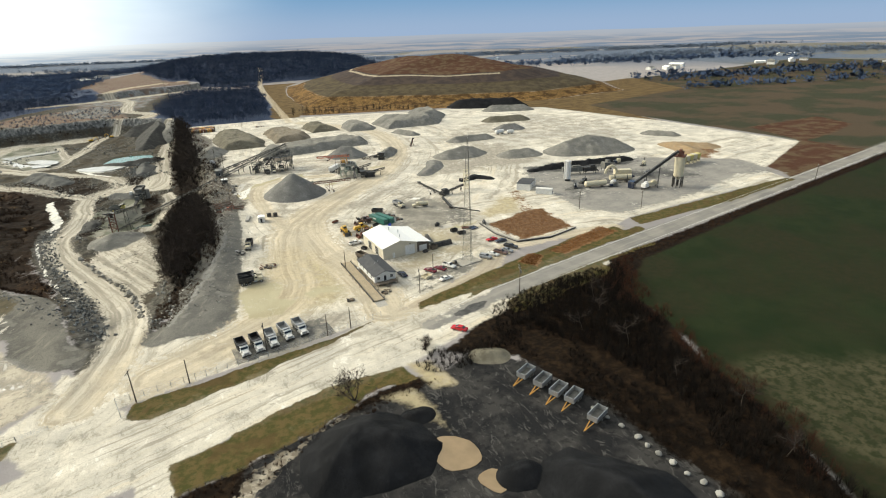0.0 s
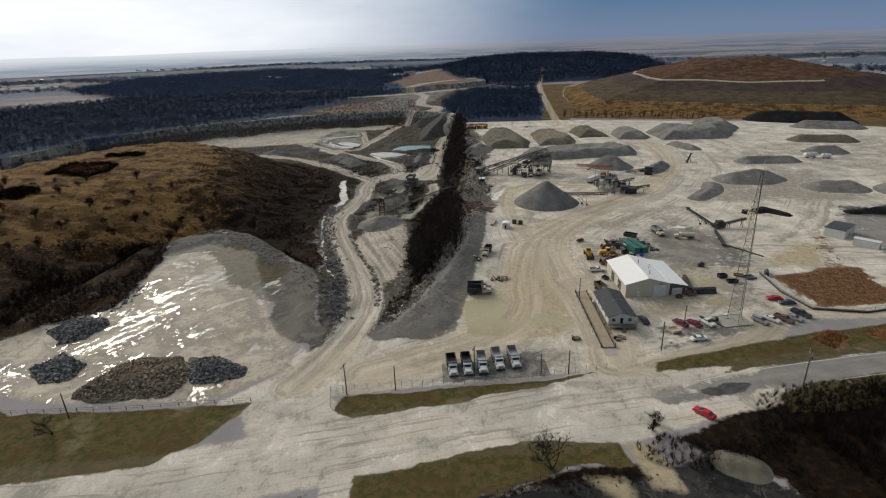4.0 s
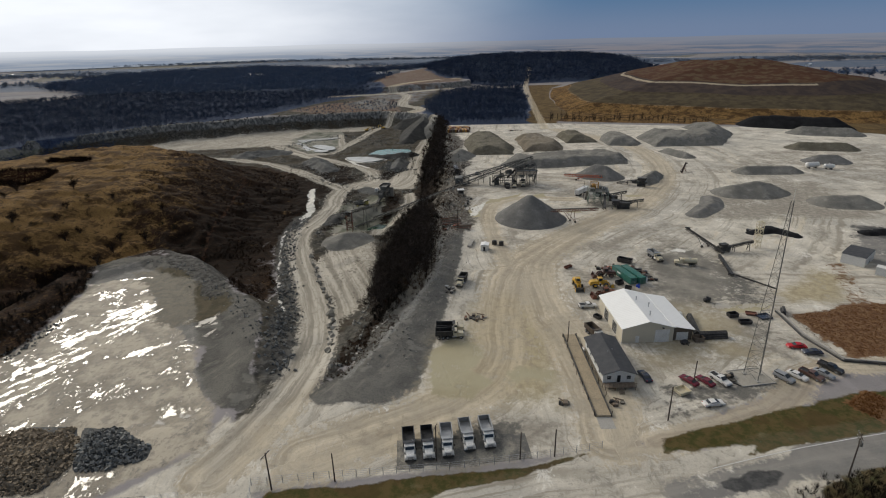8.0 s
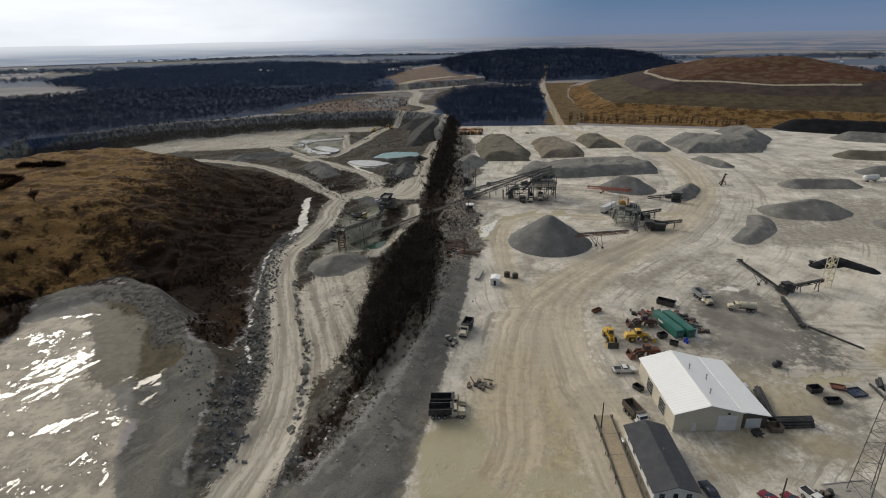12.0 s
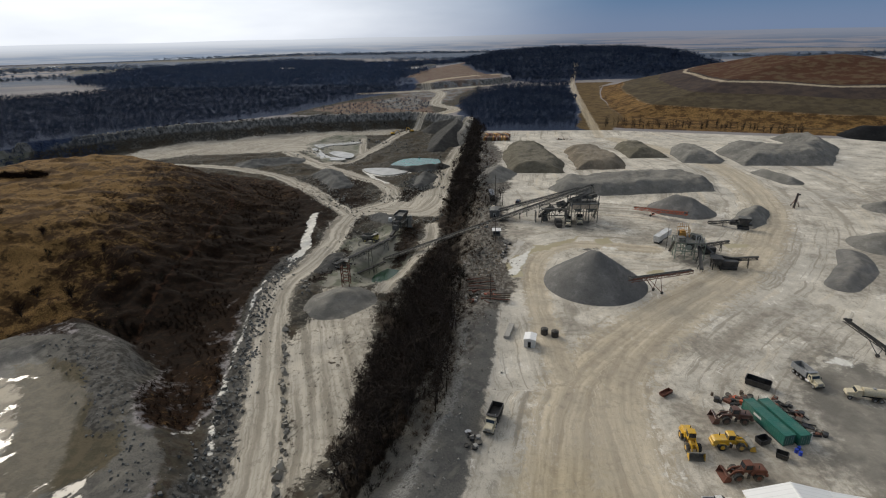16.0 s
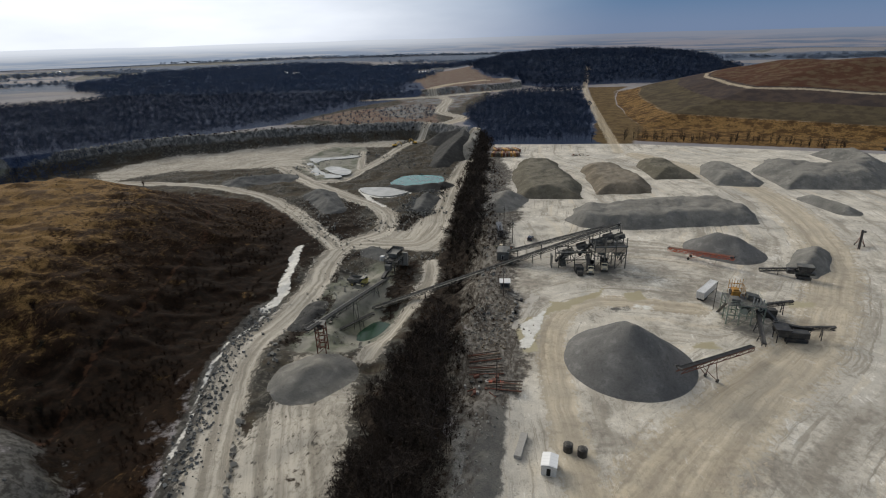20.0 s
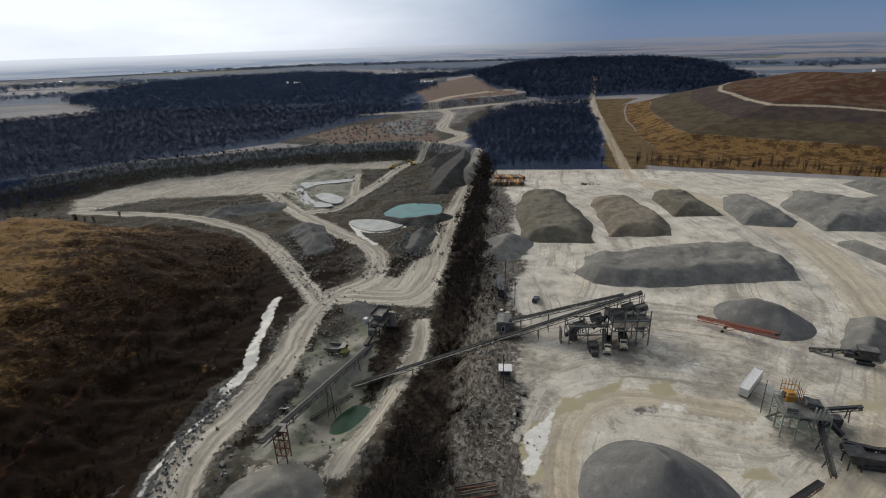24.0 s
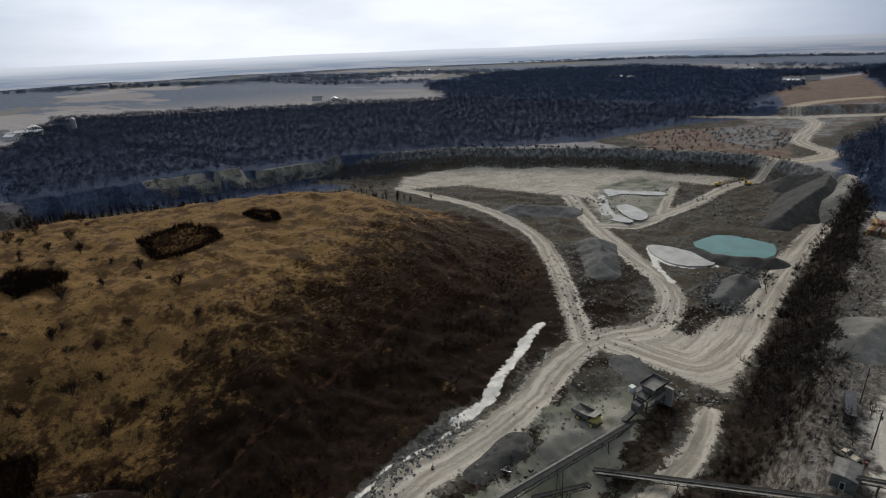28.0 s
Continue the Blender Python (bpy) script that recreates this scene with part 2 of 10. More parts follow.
M["white_paint"] = worn("white_paint", (0.78, 0.77, 0.74), amount=0.3, rough=0.35)
M["cream_paint"] = worn("cream_paint", (0.68, 0.6, 0.42), amount=0.3, rough=0.4)
M["tan_panel"] = worn("tan_panel", (0.66, 0.54, 0.4), (0.42, 0.36, 0.28), 0.4, 0.7)
M["tan_siding"] = roofing("tan_siding", (0.58, 0.525, 0.41), 0.3, 0, 0.02)
M["tan_siding_y"] = roofing("tan_siding_y", (0.58, 0.525, 0.41), 0.3, 1, 0.02)
M["white_roof"] = roofing("white_roof", (0.87, 0.865, 0.84), 0.9, 1, 0.03, 0.06)
M["charcoal_roof"] = worn("charcoal_roof", (0.05, 0.052, 0.058), (0.1, 0.1, 0.1), 0.4, 0.85, bump=0.4)
M["brown_wall"] = worn("brown_wall", (0.1, 0.075, 0.055), amount=0.15)
M["white_siding"] = worn("white_siding", (0.74, 0.73, 0.69), amount=0.2)
M["yellow_paint"] = worn("yellow_paint", (0.72, 0.42, 0.02), amount=0.35, rough=0.4)
M["pale_yellow"] = worn("pale_yellow", (0.66, 0.55, 0.16), amount=0.35)
M["orange_paint"] = worn("orange_paint", (0.55, 0.095, 0.03), amount=0.2)
M["pale_green"] = worn("pale_green", (0.27, 0.32, 0.26), amount=0.4, rough=0.6)
M["ochre_paint"] = worn("ochre_paint", (0.5, 0.25, 0.035), (0.2, 0.12, 0.06), 0.5, 0.6)
M["rust"] = worn("rust", (0.17, 0.065, 0.04), (0.12, 0.07, 0.05), 0.6, 0.85)
M["dark_steel"] = worn("dark_steel", (0.022, 0.022, 0.023), amount=0.14, rough=0.6)
M["rubber_belt"] = worn("rubber_belt", (0.014, 0.014, 0.014), (0.2, 0.19, 0.17), 0.12, 0.95)
M["grey_steel"] = worn("grey_steel", (0.105, 0.106, 0.098), amount=0.35, rough=0.6)
M["green_steel"] = worn("green_steel", (0.045, 0.05, 0.045), amount=0.3, rough=0.6)
M["galvanised"] = worn("galvanised", (0.42, 0.43, 0.44), amount=0.2, rough=0.4, metal=0.6)
M["red_paint"] = worn("red_paint", (0.55, 0.012, 0.02), amount=0.08, rough=0.25)
M["maroon_paint"] = worn("maroon_paint", (0.16, 0.012, 0.03), amount=0.12, rough=0.25)
M["navy_paint"] = worn("navy_paint", (0.02, 0.03, 0.06), amount=0.15, rough=0.25)
M["black_paint"] = worn("black_paint", (0.015, 0.016, 0.02), amount=0.12, rough=0.3)
M["silver_paint"] = worn("silver_paint", (0.36, 0.37, 0.38), amount=0.15, rough=0.3, metal=0.3)
M["brown_paint"] = worn("brown_paint", (0.12, 0.06, 0.045), amount=0.2, rough=0.35)
M["teal_paint"] = roofing("teal_paint", (0.02, 0.13, 0.1), 0.55, 1, 0.06, 0.15)
M["blue_plastic"] = worn("blue_plastic", (0.02, 0.07, 0.55), amount=0.05, rough=0.35)
M["tyre"] = worn("tyre", (0.02, 0.02, 0.02), amount=0.45, rough=0.9)
M["glass"] = glass_pane("glass")
# near-black for solid door panels, in place of the shade inside a doorway
M["doorway_shade"] = worn("doorway_shade", (0.012, 0.012, 0.012), amount=0.0, rough=0.9)
M["timber"] = worn("timber", (0.16, 0.12, 0.085), (0.3, 0.27, 0.22), 0.4, 0.9, grain=2)
M["pole_wood"] = worn("pole_wood", (0.075, 0.058, 0.045), (0.15, 0.13, 0.11), 0.4, 0.9, grain=2)
M["concrete"] = worn("concrete", (0.42, 0.4, 0.36), (0.25, 0.24, 0.22), 0.4, 0.9, grain=2)
M["stone"] = worn("stone", (0.38, 0.37, 0.34), (0.2, 0.2, 0.19), 0.6, 0.95, grain=3, vary=0.9, bump=0.5)
M["dusty_deck"] = worn("dusty_deck", (0.4, 0.325, 0.22), (0.24, 0.2, 0.14), 0.6, 0.9, grain=0.6)
M["lamp_glass"] = worn("lamp_glass", (0.6, 0.6, 0.58), amount=0.1, rough=0.2)
M["tail_red"] = worn("tail_red", (0.4, 0.02, 0.02), amount=0.1, rough=0.25)
M["bark"] = twig_stuff("bark", (0.055, 0.044, 0.036), (0.085, 0.07, 0.06))
M["twigs"] = twig_stuff("twigs", (0.024, 0.019, 0.016), (0.048, 0.038, 0.032))
# Blue distance haze is put into the base colours of these three.
M["far_haze_twigs"] = twig_stuff("far_haze_twigs", (0.019, 0.031, 0.064), (0.04, 0.062, 0.118), (0.056, 0.074, 0.118), 0.86)
M["distant_haze_twigs"] = twig_stuff("distant_haze_twigs", (0.05, 0.085, 0.165), (0.075, 0.115, 0.2), (0.09, 0.12, 0.19), 0.92)
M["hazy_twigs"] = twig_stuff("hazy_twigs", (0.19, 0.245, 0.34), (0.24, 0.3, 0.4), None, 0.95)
M["scrub"] = twig_stuff("scrub", (0.034, 0.017, 0.0095), (0.064, 0.035, 0.019))
M["red_scrub"] = twig_stuff("red_scrub", (0.04, 0.018, 0.011), (0.07, 0.034, 0.021))
M["dark_scrub"] = twig_stuff("dark_scrub", (0.014, 0.008, 0.0055), (0.03, 0.0175, 0.0115))
M["bank_scrub"] = twig_stuff("bank_scrub", (0.011, 0.0092, 0.0075), (0.025, 0.021, 0.0175))
M["red_grass"] = twig_stuff("red_grass", (0.15, 0.066, 0.024), (0.25, 0.125, 0.048), None, 0.5)
M["dry_grass"] = twig_stuff("dry_grass", (0.13, 0.078, 0.028), (0.22, 0.135, 0.05), None, 0.3)
M["cedar"] = twig_stuff("cedar", (0.012, 0.014, 0.01), (0.024, 0.024, 0.017))
M["teal_water"] = water("teal_water", (0.03, 0.17, 0.15), 0.22)
M["green_water"] = water("green_water", (0.006, 0.05, 0.016), 0.25)
M["milky_water"] = water("milky_water", (0.4, 0.39, 0.34), 0.2)
M["tan_water"] = water("tan_water", (0.3, 0.22, 0.135), 0.2)

# ---------- plan helpers ----------
def inside(poly, X, Y):
    c = np.zeros(X.shape, bool)
    n = len(poly)
    for i in range(n):
        (x1, y1), (x2, y2) = poly[i], poly[(i + 1) % n]
        if y1 == y2:
            continue
        c ^= ((y1 > Y) != (y2 > Y)) & (X < (x2 - x1) * (Y - y1) / (y2 - y1) + x1)
    return c


def off_line(pts, X, Y, closed=False):
    """Distance from a line of points, and the signed way across it (left is positive)."""
    best, side = np.full(X.shape, 1e9), np.zeros(X.shape)
    n = len(pts)
    for i in range(n if closed else n - 1):
        (x1, y1), (x2, y2) = pts[i], pts[(i + 1) % n]
        dx, dy = x2 - x1, y2 - y1
        t = np.clip(((X - x1) * dx + (Y - y1) * dy) / (dx * dx + dy * dy), 0, 1)
        d = np.hypot(X - x1 - t * dx, Y - y1 - t * dy)
        near = d < best
        side = np.where(near, np.sign(dx * (Y - y1) - dy * (X - x1)) * d, side)
        best = np.where(near, d, best)
    return best, side


def depth_in(poly, X, Y):
    """Metres inside the outline; negative outside."""
    d, _ = off_line(poly, X, Y, True)
    return np.where(inside(poly, X, Y), d, -d)


def ease(v, a, b):
    t = np.clip((v - a) / (b - a), 0, 1)
    return t * t * (3 - 2 * t)


def lumps(X, Y, size, seed=0):
    """Smooth value noise, -1 to 1."""
    rng = np.random.RandomState(seed)
    tab = rng.uniform(-1, 1, (256, 256))
    u, v = X / size, Y / size
    i, j = np.floor(u).astype(int), np.floor(v).astype(int)
    a, b = u - i, v - j
    a, b = a * a * (3 - 2 * a), b * b * (3 - 2 * b)
    g = lambda p, q: tab[p % 256, q % 256]
    return (g(i, j) * (1 - a) + g(i + 1, j) * a) * (1 - b) + (g(i, j + 1) * (1 - a) + g(i + 1, j + 1) * a) * b


# ---------- the lie of the land ----------
RIM = [(-48, 60), (-46, 98), (-38, 104), (-33, 112), (-20, 137), (-14, 163), (-10, 189), (-6, 240), (-2, 262), (7, 284), (10, 316), (4, 345), (2, 371), (2, 480), (4, 587), (0, 640), (-35, 668), (-75, 695), (-179, 678), (-322, 606), (-400, 520)]
PAD_RIM = [(-48, 60), (-50, 112), (-53, 125), (-58, 150), (-66, 163), (-86, 185), (-104, 206), (-122, 216), (-146, 190), (-150, 120), (-250, 70)]
PIT = RIM + [(-440, 380), (-470, 250), (-480, 140), (-250, 70)] + PAD_RIM[::-1][1:-1]
HILL = [(-96, 212), (-90, 240), (-88, 262), (-90, 300), (-98, 372), (-118, 415), (-150, 446), (-200, 468), (-262, 476), (-330, 430), (-400, 330), (-450, 250), (-520, 150), (-520, 70), (-300, 84), (-200, 96), (-156, 112), (-150, 150), (-146, 186), (-128, 214), (-112, 222)]
GOLD = [(150, 640), (217, 592), (292, 545), (420, 500), (560, 520), (640, 640), (640, 860), (480, 1060), (300, 1080), (190, 960), (158, 800)]


def pit_floor(Y):
    return np.interp(Y, [90, 110, 150, 175, 205, 260, 300, 366, 440, 520, 800], [-0.3, -2, -5, -8, -10.5, -12.5, -14, -14.5, -17, -18, -16])


def land(X, Y):
    r = np.hypot(X, Y - 200)
    z = 0.35 * lumps(X, Y, 60, 3) * ease(r, 300, 700) + 6 * lumps(X, Y, 420, 4) * ease(r, 800, 1800)
    z = z + 10 * ease(r, 1900, 4700)
    # wooded rise behind the quarry
    z = z + 34 * ease(1 - np.hypot((X - 260) / 420, (Y - 1480) / 420), 0, 0.75)
    # quarry floor, banks on the rim
    d, _ = off_line(RIM, X, Y)
    dp, _ = off_line(PAD_RIM, X, Y)
    inpit = inside(PIT, X, Y)
    fall = np.where(inpit, ease(d, 0, 17 + 12 * ease(18 - np.abs(Y - 300), 0, 18) * (X > -60)) * ease(dp, -1, 11), 0)
    bench = pit_floor(Y) + 0.5 * lumps(X, Y, 9, 5) + 0.9 * lumps(X, Y, 26, 6)
    z = z * (1 - fall) + bench * fall
    # sumps and ponds
    for cx, cy, rx, ry, h in ((-39, 294, 17, 30, -6.5), (-50, 512, 26, 22, -3.5), (-54, 334, 12, 16, -2.2)):
        z = z + fall * h * ease(1 - np.hypot((X - cx) / rx, (Y - cy) / ry), 0, 0.8)
    # cliff at the far side of the quarry and the land behind it
    cliff = [(-35, 668), (-75, 695), (-179, 678), (-322, 606), (-520, 500)]
    dc, sc = off_line(cliff, X, Y)
    z = np.where((X < 0) & (Y > 440) & (Y < 1200) & ~inpit, -5 + 6 * ease(Y, 760, 1100), z)
    # the older cut farther back
    d2, s2 = off_line([(-330, 940), (-138, 957), (-89, 958), (-54, 990), (10, 1020), (60, 1070)], X, Y)
    z = z + 9 * ease(s2, 0, 5) * ease(X, -150, -110) * (X < 60) * (Y > 900) * (1 - ease(Y, 1100, 1700))
    # levelled pad
    pad = depth_in([(-148, 104), (-146, 150), (-142, 190), (-120, 212), (-68, 165), (-59, 151), (-52, 115), (-54, 100), (-110, 80), (-140, 88)], X, Y)
    z = z - 1.6 * ease(pad, 0, 10)
    z = z + 1.1 * ease(6 - np.abs(pad - 6), 0, 6) * (Y > 125) * (pad > 0) * ease(Y - 0.3 * X, 150, 175)
    # grass hill
    h = depth_in(HILL, X, Y)
    top = 13.5 + 2.0 * lumps(X, Y, 80, 7) + 0.5 * lumps(X, Y, 14, 8) - 6 * ease(-X, 240, 420)
    z = z + (top - z) * ease(h, 0, 88)
    z = z + ease(h, 3, 25) * (0.55 * lumps(X, Y, 7, 11) + 0.3 * lumps(X, Y, 3.3, 12))
    # terraced gold hill
    g = depth_in(GOLD, X, Y) + 7 * lumps(X, Y, 70, 9)
    z = z + (12 * ease(g, -4, 52) + 5 * ease(g, 36, 84) + 15 * ease(g, 60, 140) + 16 * ease(g, 125, 215)) * (1 + 0.06 * lumps(X, Y, 50, 10))
    # ridge of gravel along the yard's edge above the quarry
    berm, _ = off_line([(-22, 108), (-14, 118), (-10, 140), (-4, 168), (2, 200), (6, 235)], X, Y)
    z = z + 1.2 * ease(9 - berm, 0, 9)
    crest, across = off_line([(-25, 114), (-20, 125), (-16.5, 136), (-11.6, 144), (-6.8, 161), (-1.2, 182), (-0.5, 222)], X, Y)
    z = z + 1.5 * np.clip(1 - crest / np.where(across > 0, 4.5, 7.0), 0, 1) * (0.85 + 0.3 * lumps(X, Y, 5, 13))
    return z


def spread(stops):
    """Grid lines: (from, to, step) stretches."""
    out = []
    for a, b, s in stops:
        out.extend(np.linspace(a, b, max(2, int(round((b - a) / s)) + 1))[:-1])
    return np.array(out + [stops[-1][1]])


GX = spread([(-4700, -1500, 200), (-1500, -640, 40), (-640, -420, 9), (-420, -160, 2.6), (-160, 130, 1.0), (130, 420, 2.2), (420, 700, 9), (700, 1500, 40), (1500, 4700, 200)])
GY = spread([(-4700, -600, 250), (-600, -80, 26), (-80, 15, 2.2), (15, 330, 1.05), (330, 720, 2.0), (720, 1100, 7), (1100, 1800, 35), (1800, 4900, 200)])
X, Y = np.meshgrid(GX, GY)
Z = land(X, Y)

# ---------- what covers the ground ----------
ROAD = [(-900, -60), (-300, 20), (-105, 47.5), (-72, 51), (-37, 59), (-9, 66), (15, 72), (44, 76.5), (75, 84), (115, 91), (160, 97.5), (220, 106), (290, 116), (400, 132), (800, 190), (2600, 440)]
YARD = [(-58, 72), (-36, 80), (14, 86), (33, 89), (44, 92), (97, 114), (148, 112), (166, 118), (228, 121), (288, 122), (296, 140), (395, 178), (394, 297), (369, 449), (294, 499), (118, 552), (86, 554), (50, 554), (8, 556), (4, 470), (4, 371), (2, 300), (-2, 240), (-6, 190), (-14, 150), (-22, 120), (-34, 108), (-48, 102), (-54, 90), (-66, 78)]
cover = {}


def ragged(poly, amp, size, seed=0):
    """The outline with an uneven, natural edge."""
    out = []
    n = len(poly)
    for i in range(n):
        (x1, y1), (x2, y2) = poly[i], poly[(i + 1) % n]
        k = max(1, int(math.hypot(x2 - x1, y2 - y1) / (size * 0.45)))
        for j in range(k):
            out.append((x1 + (x2 - x1) * j / k, y1 + (y2 - y1) * j / k))
    P = np.array(out, float)
    dx = lumps(P[:, 0], P[:, 1], size, seed) + 0.5 * lumps(P[:, 0], P[:, 1], size * 0.4, seed + 1)
    dy = lumps(P[:, 0], P[:, 1], size, seed + 2) + 0.5 * lumps(P[:, 0], P[:, 1], size * 0.4, seed + 3)
    return [(float(x), float(y)) for x, y in zip(P[:, 0] + amp * dx, P[:, 1] + amp * dy)]



def region(key, poly, soft=3.0, amount=1.0):
    x0, y0 = np.min(poly, 0) - 20
    x1, y1 = np.max(poly, 0) + 20
    box = np.ix_((GY > y0) & (GY < y1), (GX > x0) & (GX < x1))
    v = np.clip(0.5 + depth_in(poly, X[box], Y[box]) / (2 * soft), 0, 1) * amount
    field = cover.setdefault(key, np.zeros(X.shape))
    field[box] = np.maximum(field[box], v)


def strip(key, pts, half, soft=2.0, amount=1.0):
    x0, y0 = np.min(pts, 0) - 25
    x1, y1 = np.max(pts, 0) + 25
    box = np.ix_((GY > y0) & (GY < y1), (GX > x0) & (GX < x1))
    d, _ = off_line(pts, X[box], Y[box])
    v = np.clip(0.5 + (half - d) / (2 * soft), 0, 1) * amount
    field = cover.setdefault(key, np.zeros(X.shape))
    field[box] = np.maximum(field[box], v)


# pale dust of the yard, the roads and the quarry's tracks
region("dust", YARD, 3)
strip("dust", ROAD[1:10], 9, 3)
region("dust", [(-58, 72), (-50, 56), (-8, 57), (30, 61), (62, 72), (52, 88), (33, 90), (-10, 76), (-34, 72), (-52, 104)], 3)
strip("dust", [(-31, 56), (-31, 42), (-30, 0), (-30, -300)], 3.5, 1.5)
LANES = [
    [(-48, 84), (-40, 104), (-38, 126), (-40, 146), (-47, 174), (-59, 207), (-69, 236), (-75, 265), (-72, 287), (-68, 313), (-71, 346), (-66, 370), (-55, 385), (-53, 403), (-61, 432), (-87, 459), (-129, 502), (-172, 556)],
    [(-71, 362), (-89, 389), (-117, 428), (-148, 463), (-194, 489), (-243, 502), (-300, 505)],
    [(-66, 368), (-40, 366), (-28, 372), (-24, 400), (-24, 430), (-22, 494), (-14, 569), (-10, 640)],
    [(-129, 502), (-108, 516), (-96, 560), (-89, 590), (-80, 645), (-54, 690)],
    [(-102, 550), (-110, 590), (-116, 619)],
    [(-22, 345), (-21, 325), (-24, 305), (-30, 285), (-34, 262)],
    [(-54, 690), (-25, 745), (-57, 802), (-55, 917), (-84, 976), (-40, 1060), (60, 1160)],
    [(100, 520), (109, 606), (135, 842), (160, 1038), (200, 1250)],
    [(36, 92), (37, 104), (36, 133), (33, 150), (36, 190), (60, 222), (100, 262), (140, 330), (150, 420), (110, 510)],
    [(-30, 88), (0, 104), (14, 120), (18, 150), (26, 185), (50, 215), (95, 255)],
    [(44, 90), (75, 100), (100, 117), (150, 112)],
    [(24, 190), (22, 225), (24, 262), (40, 280), (70, 275)],
]


def rounded(pts):
    """The same way with its corners drawn as curves."""
    out = []
    n = len(pts)
    for i in range(n - 1):
        p0, p1, p2, p3 = (np.array(pts[min(n - 1, max(0, i + k))], float) for k in (-1, 0, 1, 2))
        for t in (0.0, 0.33, 0.67):
            out.append(tuple(0.5 * (2 * p1 + (p2 - p0) * t + (2 * p0 - 5 * p1 + 4 * p2 - p3) * t * t + (3 * p1 - p0 - 3 * p2 + p3) * t**3)))
    return out + [pts[-1]]


LANES = [rounded(pts) for pts in LANES]
for pts, half in zip(LANES, (6.0, 5.0, 6.5, 5, 3.5, 3.5, 9, 4, 9, 9, 4, 4)):
    strip("lane", pts, half, 2.5 if half < 8 else 5, 1.0 if half < 8 else 0.85)
region("lane", [(-74, 358), (-52, 360), (-20, 358), (-18, 378), (-22, 424), (-35, 414), (-40, 392), (-56, 392)], 3)
# quarry floor and spoil
region("rock", PIT, 4)
region("silt", [(-66, 268), (-68, 300), (-62, 334), (-46, 348), (-32, 338), (-28, 300), (-32, 270), (-48, 258)], 6, 0.8)
region("lane", [(-60, 206), (-56, 240), (-58, 262), (-36, 262), (-30, 226), (-28, 182), (-34, 150), (-38, 150), (-42, 178)], 3, 0.75)
region("lane", [(-118, 506), (-160, 555), (-260, 545), (-300, 500), (-330, 540), (-300, 600), (-180, 660), (-80, 676), (-90, 640), (-150, 640), (-165, 590)], 6, 0.8)
region("earth", ragged([(-210, 768), (-174, 824), (-120, 870), (-74, 882), (-53, 836), (-56, 754), (-50, 700), (-110, 694), (-165, 709)], 6, 26, 611), 8)
# wet levelled pad
region("pad", [(-152, 100), (-142, 150), (-140, 186), (-124, 200), (-92, 180), (-76, 142), (-68, 124), (-56, 106), (-52, 92), (-70, 78), (-110, 78), (-140, 86)], 4)
region("grey", [(-150, 186), (-136, 204), (-107, 207), (-90, 188), (-75, 175), (-62, 160), (-56, 140), (-53, 123), (-46, 111), (-48, 104), (-54, 105), (-62, 113), (-69, 124), (-70, 136), (-78, 139), (-82, 146), (-94, 153), (-104, 172), (-112, 184), (-122, 187), (-140, 178)], 2)
region("olivemud", ragged([(-112, 181), (-101, 167), (-91, 151), (-82, 149), (-72, 156), (-71, 163), (-82, 178), (-104, 195), (-126, 192)], 2.5, 9, 692), 3.5, 0.9)
region("olivemud", [(-94, 151), (-101, 171), (-91, 179), (-76, 169), (-78, 157), (-85, 148)], 3)
for sheet, amount in (([(-116, 116), (-118, 130), (-116, 146), (-113, 162), (-105, 169), (-97, 164), (-91, 156), (-99, 139), (-103, 124), (-107, 114)], 0.52), ([(-131, 144), (-128, 157), (-122, 160), (-122, 146)], 0.5), ([(-84, 150), (-82, 154), (-73, 157), (-73, 146), (-79, 139), (-71, 139), (-70, 147)], 0.62), ([(-127, 103), (-119, 112), (-112, 120), (-108, 112), (-118, 102)], 0.6), ([(-110, 90), (-101, 105), (-98, 103), (-106, 90)], 0.62), ([(-94, 129), (-92, 136), (-85, 137), (-87, 131)], 0.6)):
    region("puddle", sheet, 2.5, amount)
strip("puddle", [(-129, 183), (-122, 186), (-113, 187)], 0.8, 1.4, 0.8)
strip("puddle", [(-129, 172), (-121, 174.5)], 1.2, 1.6, 0.8)
region("slurry", ragged([(-5, 110), (-4.5, 118), (-3.5, 127), (1, 134), (9, 132), (10, 125), (6, 118), (12, 113), (5, 107)], 1.2, 6, 601), 2.5)
region("slurry", ragged([(86, 148), (92, 150), (98, 152), (105, 153), (103, 149), (95, 146.5), (88, 146.5)], 0.8, 5, 641), 1.6)
region("slurry", ragged([(12.8, 267), (18.8, 269.5), (25.7, 279), (33, 281.5), (44, 289), (47, 292), (40, 282), (30, 275), (23.3, 271), (19.5, 264), (18.5, 250), (14, 248), (13, 257), (15, 263)], 1.3, 5, 643), 1.8)
region("slurry", ragged([(49, 285), (56, 289), (57, 283), (52, 280.5)], 1.2, 4, 644), 1.8, 0.9)
region("slurry", ragged([(52.5, 254.5), (57.5, 253), (55, 248), (52, 250)], 0.9, 4, 645), 1.5, 0.9)
region("slurry", ragged([(98, 282), (110, 281), (107, 275), (99, 277)], 1.2, 5, 646), 2.2, 0.8)
region("slurry", ragged([(60, 251), (71, 251), (69, 256), (62, 255)], 1.0, 5, 647), 2.2, 0.8)
region("slurry", ragged([(13, 118), (20, 122), (30, 118), (28, 112), (18, 113)], 1.6, 6, 642), 4, 0.8)
region("white", ragged([(91, 199), (95, 202), (99, 199), (95, 197)], 0.6, 4, 643), 1.2, 0.8)
